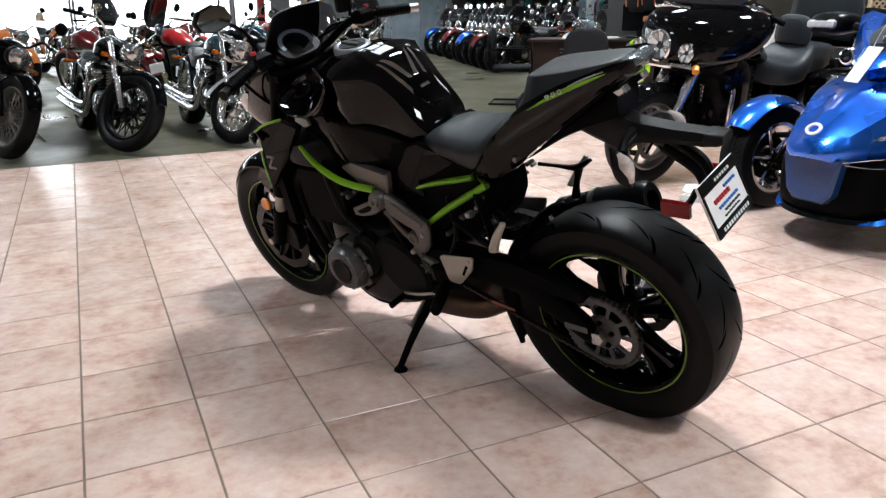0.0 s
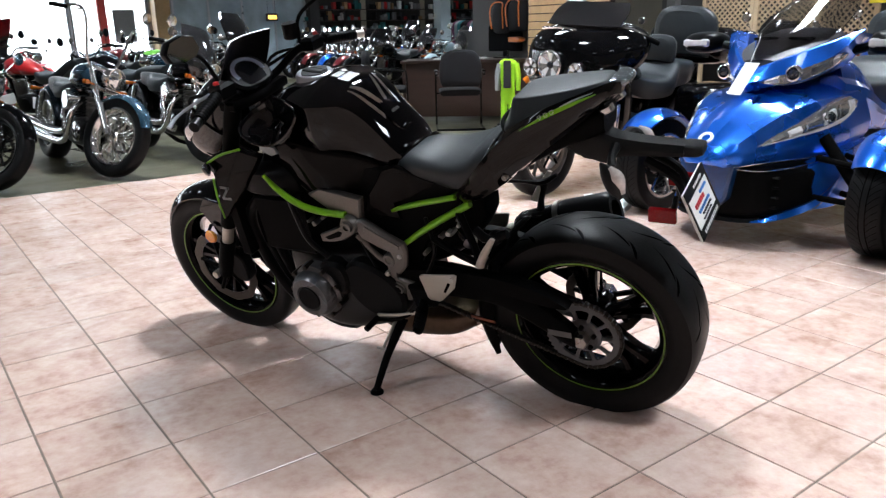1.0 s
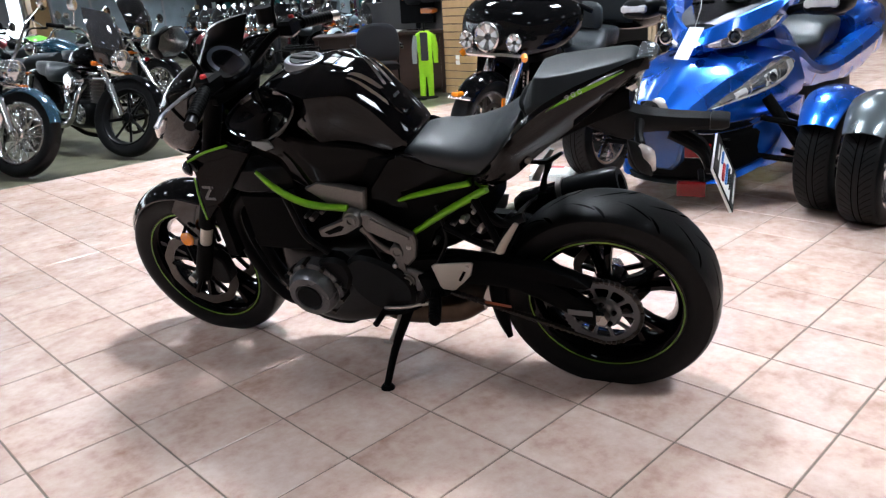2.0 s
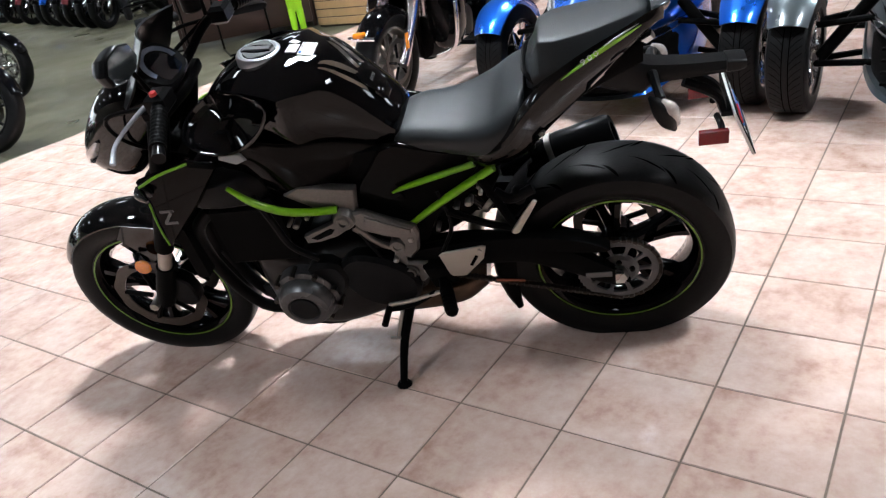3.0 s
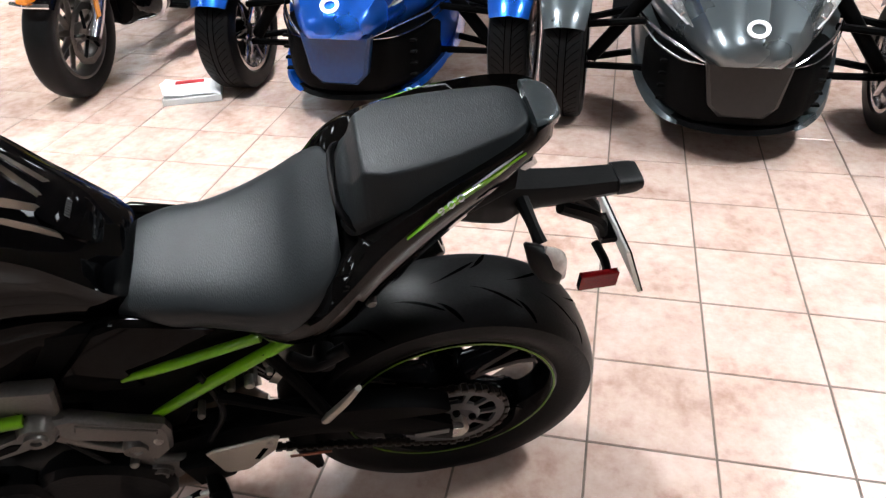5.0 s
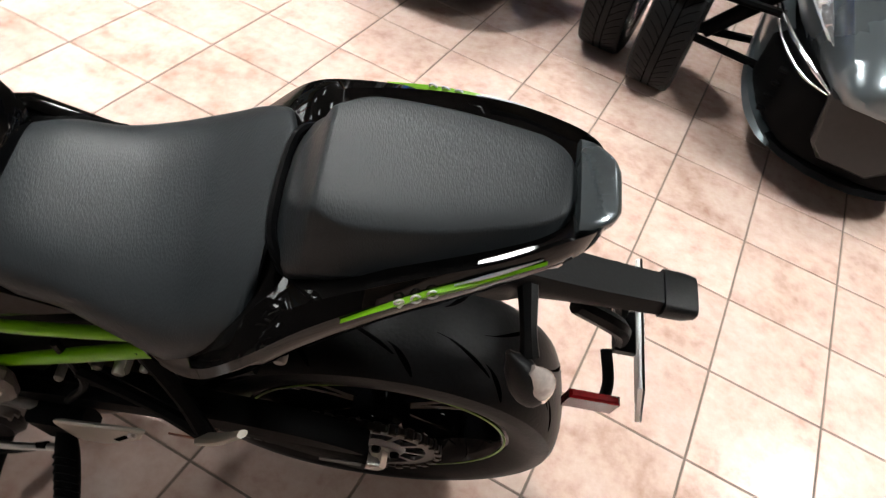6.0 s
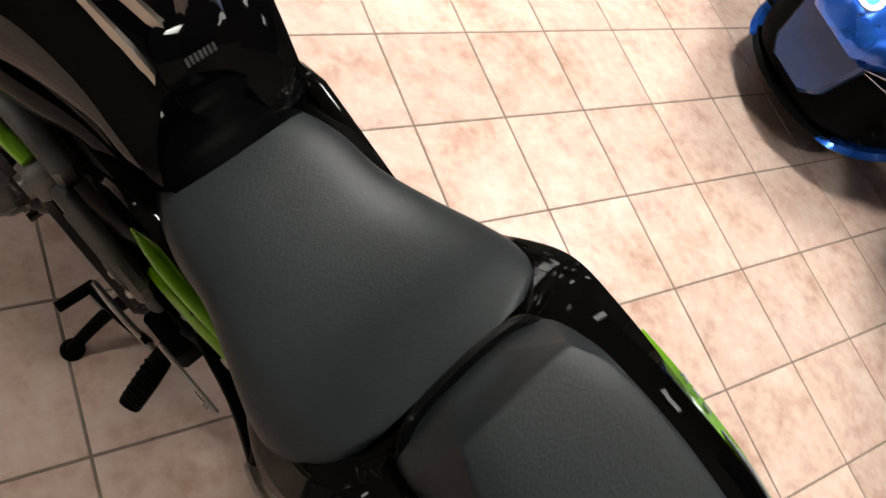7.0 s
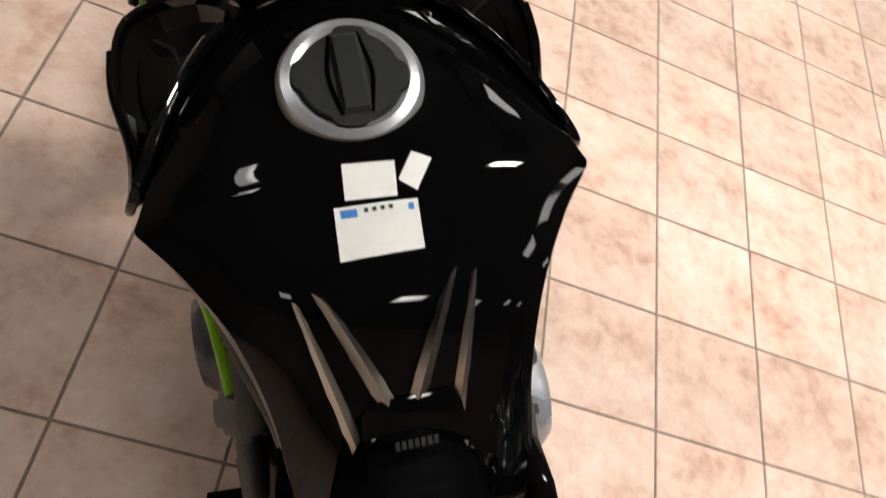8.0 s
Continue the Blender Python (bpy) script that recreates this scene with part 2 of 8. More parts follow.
def revolve(bm, profile, centre=(0, 0, 0), axis="y", n=40, closed=False):
    """profile: (radius, along the axis)."""
    rings = []
    for k in range(n):
        a = 2 * math.pi * k / n
        c, s = math.cos(a), math.sin(a)
        if axis == "y":
            rings.append([(centre[0] + r * c, centre[1] + h, centre[2] + r * s) for r, h in profile])
        elif axis == "x":
            rings.append([(centre[0] + h, centre[1] + r * c, centre[2] + r * s) for r, h in profile])
        else:
            rings.append([(centre[0] + r * c, centre[1] + r * s, centre[2] + h) for r, h in profile])
    rows = [[bm.verts.new(p) for p in r] for r in rings]
    m = len(profile)
    for i in range(n):
        a, b = rows[i], rows[(i + 1) % n]
        for j in range(m if closed else m - 1):
            k = (j + 1) % m
            bm.faces.new((a[j], a[k], b[k], b[j]))
    if not closed:
        for j in (0, m - 1):
            if profile[j][0] > 1e-4:
                bm.faces.new([r[j] for r in rows])
    return bm


def plate(bm, outline, y0, y1, bevel=0.004, plane="xz", smooth_steps=0):
    """A flat piece: an outline in a plane, from y0 to y1 across it, with rounded edges."""
    if smooth_steps:
        outline = curve(outline, smooth_steps, True)
    c = np.mean(np.array(outline), axis=0)
    def at(p, h, inset):
        v = np.array(p) - c
        l = np.linalg.norm(v) or 1
        q = c + v * max(0.2, 1 - inset / l)
        if plane == "xz":
            return (q[0], h, q[1])
        if plane == "yz":
            return (h, q[0], q[1])
        return (q[0], q[1], h)
    s = 1 if y1 > y0 else -1
    b = min(bevel, abs(y1 - y0) * 0.45)
    rings = [[at(p, h, i) for p in outline] for h, i in ((y0, b), (y0 + s * b, 0), (y1 - s * b, 0), (y1, b))]
    return loft(bm, rings)


def box(bm, lo, hi, bevel=0.004):
    (x0, y0, z0), (x1, y1, z1) = lo, hi
    b = min(bevel, 0.4 * min(abs(x1 - x0), abs(y1 - y0), abs(z1 - z0)))
    def ring(z, i):
        return [(x0 + i, y0 + i, z), (x1 - i, y0 + i, z), (x1 - i, y1 - i, z), (x0 + i, y1 - i, z)]
    return loft(bm, [ring(z0, b), ring(z0 + b, 0), ring(z1 - b, 0), ring(z1, b)])


def oval(x, w, top, low, belly=0.5, p_up=2.4, p_dn=2.4, n=28, yc=0.0):
    """A body section across x: half-width w, top and bottom heights, the widest height as a share from the bottom."""
    mid = low + (top - low) * belly
    ring = []
    for k in range(n):
        a = 2 * math.pi * k / n
        c, s = math.cos(a), math.sin(a)
        p = p_up if s >= 0 else p_dn
        h = (top - mid) if s >= 0 else (mid - low)
        ring.append((x, yc + w * math.copysign(abs(c) ** (2 / p), c), mid + h * math.copysign(abs(s) ** (2 / p), s)))
    return ring


def body(bm, rows, steps=5, n=28, caps=True):
    """A smooth body through rows of (x, w, top, low, belly, p_up, p_dn)."""
    return loft(bm, [oval(*r, n=n) for r in curve(rows, steps)], caps)


def mirrored(pts):
    return [(x, -y, z) for x, y, z in pts]


def lying(bm, m):
    bmesh.ops.transform(bm, matrix=m, verts=bm.verts)
    return bm


def tyre_profile(R, w, rim, crown=0.55):
    """A closed motorcycle tyre section: (radius, side)."""
    h = w / 2
    pts = [(rim, -h * 0.74), (rim + 0.012, -h * 0.86), (rim + (R - rim) * 0.42, -h * 0.985), (rim + (R - rim) * 0.60, -h * 0.985)]
    z0 = rim + (R - rim) * 0.60
    for k in range(1, 12):
        a = math.pi * k / 12
        pts.append((z0 + (R - z0) * math.sin(a) ** crown, -h * 0.985 * math.cos(a)))
    pts += [(r, -s) for r, s in pts[3::-1]]
    return pts


def wheel(owner, at, R, w, rim, name="wheel", spokes=10, wire=False, rim_mat=None, tyre_mat=None, stripe=None, discs=(), hub=0.04, blade=False):
    """A tyre with its rim, spokes and brake discs under it."""
    x, y, z = at
    rim_mat = rim_mat or M_BLACK
    bm = bmesh.new()
    revolve(bm, tyre_profile(R, w, rim), at, n=64, closed=True)
    t = part(name + "_tyre", bm, tyre_mat or M_TYRE, owner, "black rubber tyre")
    h = w * 0.37
    bm = bmesh.new()
    revolve(bm, [(rim + 0.004, -h - 0.004), (rim + 0.004, -h), (rim - 0.010, -h + 0.006), (rim - 0.016, -h * 0.5), (rim - 0.026, 0), (rim - 0.016, h * 0.5), (rim - 0.010, h - 0.006), (rim + 0.004, h), (rim + 0.004, h + 0.004), (rim - 0.008, h + 0.006), (rim - 0.020, h - 0.004), (rim - 0.034, 0), (rim - 0.020, -h + 0.004), (rim - 0.008, -h - 0.006)], at, n=64, closed=True)
    part("rim", bm, rim_mat, t)
    bm = bmesh.new()
    revolve(bm, [(0.012, -w * 0.42), (hub * 0.8, -w * 0.42), (hub, -w * 0.3), (hub * 0.85, 0), (hub, w * 0.3), (hub * 0.8, w * 0.42), (0.012, w * 0.42)], at, n=24)
    part("hub", bm, rim_mat, t)
    for k in range(spokes):
        bm = bmesh.new()
        a = 2 * math.pi * k / spokes + 0.2
        if wire:
            for q, (da, sy) in enumerate(((0.22, 1), (-0.22, 1), (0.22, -1), (-0.22, -1))):
                b = a + da + 0.05 * q
                tube(bm, [(x + hub * 0.9 * math.cos(a), y + sy * w * 0.3, z + hub * 0.9 * math.sin(a)), (x + (rim - 0.03) * math.cos(b), y + sy * 0.01, z + (rim - 0.03) * math.sin(b))], 0.0026, n=5, steps=1)
        elif blade:
            for side in (-1, 1):
                rings = []
                for u, wd, th, bend in ((0.0, 0.030, 0.030, 0.10), (0.35, 0.022, 0.026, 0.12), (0.7, 0.024, 0.024, 0.15), (1.0, 0.034, 0.030, 0.19)):
                    r = hub * 0.8 + (rim - 0.018 - hub * 0.8) * u
                    b = a + side * bend
                    cx, cz, ux, uz = x + r * math.cos(b), z + r * math.sin(b), -math.sin(b), math.cos(b)
                    rings.append([(cx + ux * wd / 2 * p, y + th * q, cz + uz * wd / 2 * p) for p, q in ((-1, -0.7), (-0.6, -1), (0.6, -1), (1, -0.7), (1, 0.7), (0.6, 1), (-0.6, 1), (-1, 0.7))])
                loft(bm, rings)
        else:
            p = lambda r, da: (x + r * math.cos(a + da), y, z + r * math.sin(a + da))
            tube(bm, [p(hub * 0.85, 0), p((hub + rim) * 0.5, 0.03), p(rim - 0.02, 0.0)], [0.016, 0.010, 0.013], n=8, steps=3, flat=1.25)
        part("spoke", bm, rim_mat, t)
    if stripe:
        bm = bmesh.new()
        for s in (-1, 1):
            yy = s * (h + 0.0065)
            revolve(bm, [(rim - 0.0055, yy), (rim - 0.0015, yy), (rim - 0.0015, yy + s * 0.001), (rim - 0.0055, yy + s * 0.001)], at, n=96, closed=True)
        part("rim_stripe", bm, stripe, t, "thin bright green rim tape")
    for dy, dr in discs:
        brake_disc(t, (x, y + dy, z), dr)
    return t


def brake_disc(owner, at, r, petals=True):
    x, y, z = at
    bm = bmesh.new()
    n = 72
    inner, rings = r * 0.76, []
    for k in range(n):
        a = 2 * math.pi * k / n
        o = r * (1 - (0.035 * (0.5 + 0.5 * math.cos(10 * a)) if petals else 0))
        c, s = math.cos(a), math.sin(a)
        rings.append([(x + q * c, y + h, z + q * s) for q, h in ((inner, -0.0022), (o, -0.0022), (o, 0.0022), (inner, 0.0022))])
    loft(bm, rings, loop=True)
    for k in range(30):
        a = 2 * math.pi * k / 30
        for q in (0.82, 0.92):
            b = a + (0.1 if q > 0.9 else 0)
            revolve(bm, [(0.0001, -0.0026), (r * 0.026, -0.0026), (r * 0.026, 0.0026), (0.0001, 0.0026)], (x + r * q * math.cos(b), y, z + r * q * math.sin(b)), n=6)
    ob = part("brake_disc", bm, M_DISC, owner, "drilled steel brake disc")
    bm = bmesh.new()
    for k in range(5):
        a = 2 * math.pi * k / 5
        tube(bm, [(x + 0.03 * math.cos(a), y, z + 0.03 * math.sin(a)), (x + inner * 1.03 * math.cos(a + 0.2), y, z + inner * 1.03 * math.sin(a + 0.2))], 0.009, n=6, steps=1)
    part("disc_carrier", bm, M_MATTE, owner)
    return ob


def text_mesh(owner, name, body_text, size, m, mat, label="", depth=0.0008):
    cu = bpy.data.curves.new(name, "FONT")
    cu.body, cu.size, cu.extrude, cu.align_x, cu.align_y = body_text, size, depth, "CENTER", "CENTER"
    ob = bpy.data.objects.new(name, cu)
    me = bpy.data.meshes.new_from_object(ob)
    bpy.data.objects.remove(ob)
    me.materials.clear()
    me.materials.append(mat)
    o = new(name, me)
    o.parent = owner
    o.matrix_local = m
    if label:
        tagged(o, label)
    return o

# ---- the showroom shell ----
TILE = 0.3048
EDGE = 15 * TILE


def wall_piece(name, lo, hi, mat, label, category="wall"):
    bm = bmesh.new()
    box(bm, lo, hi, 0.003)
    return solo(name, bm, mat, label, category, kind="structure")


M_WALL = material("cream_wall_paint", (0.42, 0.38, 0.31), 0.7, vary=0.06, grain=40, patch=1.5, bump=0.1)
M_CEILING = material("grey_painted_ceiling", (0.11, 0.11, 0.115), 0.8, vary=0.05, grain=80, bump=0.2)
M_PANEL = material("lit_ceiling_diffuser", (0.90, 0.97, 1.03), 0.5, glow=LAMP)
M_FRAME = material("white_lamp_frame", (0.7, 0.7, 0.7), 0.4)
M_DAYLIGHT = material("bright_daylight_outside", (0.93, 0.97, 1.0), 0.6, glow=7.0)
M_ALUFRAME = material("grey_window_frame", (0.32, 0.33, 0.34), 0.4, metal=0.5)
M_PANE = glass_material("window_glass", (0.95, 0.98, 0.98))

bm = bmesh.new()
box(bm, (-7, -6, -0.12), (17, EDGE, -0.003), 0.001)
floor = solo("floor", bm, M_GROUT, "peach ceramic tile floor with grey grout", "floor", kind="structure")
bm = bmesh.new()
box(bm, (-7, EDGE + 0.004, -0.12), (17, 20, -0.002), 0.001)
solo("floor_concrete", bm, M_CONCRETE, "polished grey-brown concrete showroom floor", "floor", kind="structure")
bm = bmesh.new()
box(bm, (-7, -6, CEIL), (17, 20, CEIL + 0.15), 0.001)
solo("ceiling", bm, M_CEILING, "grey painted ceiling with rectangular lamps", "ceiling", kind="structure")
wall_piece("wall_south", (-7, -6.2, 0), (17, -6.004, CEIL), M_WALL, "plain cream wall")
wall_piece("wall_west", (-7.2, -6, 0), (-7.004, 20, CEIL), M_WALL, "plain cream wall")
wall_piece("wall_east", (17.004, -6, 0), (17.2, 20, CEIL), M_WALL, "plain cream wall")
# north wall: a low sill and head round the shop windows, solid to the east
wall_piece("wall_north_east", (5.6, 18.0, 0), (17, 18.2, CEIL), M_WALL, "cream display wall")
wall_piece("wall_north_head", (-7, 18.0, 3.0), (5.596, 18.2, CEIL), M_WALL, "cream wall over the shop windows")
wall_piece("wall_north_sill", (-7, 18.0, 0), (5.596, 18.2, 0.25), M_WALL, "low wall under the shop windows")
bm = bmesh.new()
box(bm, (-9, 20.5, -1), (8, 20.6, 5), 0.001)
solo("backdrop", bm, M_DAYLIGHT, "bright overexposed daylight outside the shop windows", "backdrop", kind="structure")


def shop_window(number, x0, x1):
    w = thing("window_%d" % number, pose((x0 + x1) / 2, 18.1, 0.25), "tall shop window with grey metal frame", "window", "shop windows", "structure")
    h, z1 = (x1 - x0) / 2, 2.75
    bm = bmesh.new()
    for a, b in (((-h, -0.05, 0), (-h + 0.06, 0.05, z1)), ((h - 0.06, -0.05, 0), (h, 0.05, z1)), ((-h + 0.06, -0.05, 0), (h - 0.06, 0.05, 0.06)), ((-h + 0.06, -0.05, z1 - 0.06), (h - 0.06, 0.05, z1))):
        box(bm, a, b)
    part("window_frame", bm, M_ALUFRAME, w)
    bm = bmesh.new()
    box(bm, (-h + 0.06, -0.006, 0.06), (h - 0.06, 0.006, z1 - 0.06), 0.001)
    p = part("pane", bm, M_PANE, w)
    p.visible_shadow = False


for i in range(7):
    shop_window(i + 1, -7 + i * 1.8, -7 + i * 1.8 + 1.79)


def ceiling_light(x, y):
    """A louvred troffer: a frame, a glowing diffuser, and its light thrown mostly downwards."""
    l = thing("ceiling_light", pose(x, y, CEIL), "white rectangular ceiling lamp, switched on", "ceiling light", "ceiling lights")
    bm = bmesh.new()
    for a, b in (((-0.36, -0.25, -0.06), (-0.334, 0.25, -0.002)), ((0.334, -0.25, -0.06), (0.36, 0.25, -0.002)), ((-0.333, -0.25, -0.06), (0.333, -0.234, -0.002)), ((-0.333, 0.234, -0.06), (0.333, 0.25, -0.002))):
        box(bm, a, b, 0.002)
    part("frame", bm, M_FRAME, l)
    bm = bmesh.new()
    box(bm, (-0.33, -0.23, -0.05), (0.33, 0.23, -0.008), 0.001)
    part("diffuser", bm, M_PANEL, l, "glowing white diffuser")
    lamp = bpy.data.lights.new("lamp_tube", "AREA")
    lamp.shape, lamp.size, lamp.size_y = "RECTANGLE", 0.60, 0.42
    lamp.energy, lamp.color, lamp.spread = LAMP_WATTS, (0.93, 0.98, 1.0), radians(100)
    ob = new("lamp_tube", lamp)
    ob.parent = l
    ob.location = (0, 0, -0.056)


for k, x in enumerate((-2.3, 2.0, 4.8, 8.4, 12.0)):
    for y in (-2.5, 1.25, 4.6, 8.0, 11.6, 15.2):
        ceiling_light(x, y - 0.2 * (k % 2 == 0))

# ---- the black and green naked motorcycle ----
BIKE = pose(1.4665, -0.2594, 0, 0, 0, 113.36) @ pose(0, 0, 0, -16.3, 0, 0)
FX = 1.43


def naked_motorcycle(at):
    b = thing("naked_motorcycle", at, "black naked sport motorcycle with green accents on its side stand", "motorcycle")
    # wheels
    rear = wheel(b, (0, 0, 0.312), 0.315, 0.182, 0.224, "rear", 5, rim_mat=M_BLACK, stripe=M_TAPE, discs=((-0.085, 0.125),), hub=0.055, blade=True)
    tread(rear, (0, 0, 0.312), 0.315, 0.182, 0.224)
    front = wheel(b, (FX, 0, 0.298), 0.30, 0.122, 0.224, "front", 5, rim_mat=M_BLACK, stripe=M_TAPE, discs=((-0.072, 0.15), (0.072, 0.15)), blade=True)
    # sprocket with cut-outs, chain
    bm = bmesh.new()
    for r0, r1, n in ((0.088, 0.112, 90),):
        rings = []
        for k in range(n):
            a = 2 * math.pi * k / n
            o = r1 + (0.004 if k % 2 else -0.002)
            c, s = math.cos(a), math.sin(a)
            rings.append([(q * c, h, 0.312 + q * s) for q, h in ((r0, 0.098), (o, 0.098), (o, 0.106), (r0, 0.106))])
        loft(bm, rings, loop=True)
    for k in range(10):
        a = 2 * math.pi * k / 10
        loft(bm, [[(r * math.cos(a + d), h, 0.312 + r * math.sin(a + d)) for d, h in ((-wd, 0.0985), (wd, 0.0985), (wd, 0.1055), (-wd, 0.1055))] for r, wd in ((0.044, 0.15), (0.058, 0.075), (0.082, 0.06), (0.091, 0.13))])
    revolve(bm, [(0.02, 0.094), (0.050, 0.094), (0.054, 0.104), (0.044, 0.112), (0.02, 0.112)], (0, 0, 0.312), n=32)
    part("sprocket", bm, M_SPROCKET, b, "grey steel rear sprocket with spoke cut-outs")
    for k in range(5):
        a = 2 * math.pi * k / 5 + 0.3
        bm = bmesh.new()
        revolve(bm, [(0.0001, 0.122), (0.006, 0.122), (0.008, 0.118), (0.008, 0.104)], (0.036 * math.cos(a), 0, 0.312 + 0.036 * math.sin(a)), n=6)
        part("sprocket_nut", bm, M_MATTE, b)
    chain(b)
    bm = bmesh.new()
    revolve(bm, [(0.0001, 0.14), (0.02, 0.14), (0.024, 0.134), (0.024, -0.134), (0.02, -0.14), (0.0001, -0.14)], (0, 0, 0.312), n=6)
    part("axle_nut", bm, M_STEEL, b)
    swingarm(b)
    front_end(b)
    engine(b)
    chassis(b)
    bodywork(b)
    front_parts = set(b.children)
    seats(b)
    tail(b)
    for ob in set(b.children) - front_parts:
        ob.location.y += 0.012
    cockpit(b)
    controls(b)
    return b


def tread(owner, c, R, w, rim):
    """Cut sipes across the tyre, as thin dark slots."""
    prof = [(r, s) for r, s in tyre_profile(R, w, rim)]
    def surf(s):
        pts = sorted((q, r) for r, q in prof if r > rim + (R - rim) * 0.55)
        q = max(pts[0][0], min(pts[-1][0], s))
        for (a, ra), (b_, rb) in zip(pts, pts[1:]):
            if a <= q <= b_:
                return ra + (rb - ra) * (q - a) / max(b_ - a, 1e-6)
        return pts[-1][1]
    for k in range(13):
        for sgn in (-1, 1):
            for s0, s1, a0, a1, wd in ((0.008, 0.052, 0.0, 0.30, 0.0052), (0.035, 0.078, 0.27, 0.40, 0.0044)):
                bm = bmesh.new()
                a = 2 * math.pi * (k + (0.5 if sgn > 0 else 0)) / 13
                rows = []
                for q in range(9):
                    u = q / 8
                    s = s0 + (s1 - s0) * u
                    th = a + (a0 + (a1 - a0) * (u ** 0.7))
                    r = surf(sgn * s) + 0.0006
                    wdt = wd * math.sin(math.pi * (0.08 + 0.84 * u)) / r * 1.3
                    rows.append([(c[0] + r * math.cos(th + d), c[1] + sgn * s, c[2] + r * math.sin(th + d)) for d in (-wdt, wdt)])
                vs = [[bm.verts.new(p) for p in r] for r in rows]
                for p, q in zip(vs, vs[1:]):
                    bm.faces.new((p[0], p[1], q[1], q[0]))
                part("tread_groove", bm, M_GROOVE, owner)


def chain(b):
    bm = bmesh.new()
    path = []
    for k in range(24):
        a = math.pi / 2 + math.pi * k / 23
        path.append((-0.0 + 0.110 * math.cos(a), 0.312 + 0.110 * math.sin(a)))
    lo = [(0.0 + 0.50 * u, 0.202 + 0.145 * u) for u in np.linspace(0.02, 1, 50)]
    hi = [(0.50 - 0.50 * u, 0.425 - 0.003 * u) for u in np.linspace(0.0, 0.98, 50)]
    pts = path + lo + hi
    for i, (x, z) in enumerate(pts[::1]):
        j = pts[(i + 1) % len(pts)]
        a = math.atan2(j[1] - z, j[0] - x)
        m = Matrix.Translation((x, 0.102, z)) @ Matrix.Rotation(-a, 4, "Y")
        t = bmesh.new()
        wdt = 0.0095 if i % 2 else 0.0065
        box(t, (-0.0065, -wdt, -0.0055), (0.0065, wdt, 0.0055), 0.002)
        bmesh.ops.transform(t, matrix=m, verts=t.verts)
        me = bpy.data.meshes.new("tmp")
        t.to_mesh(me)
        t.free()
        bm.from_mesh(me)
        bpy.data.meshes.remove(me)
    part("chain", bm, M_CHAIN, b, "oiled drive chain")


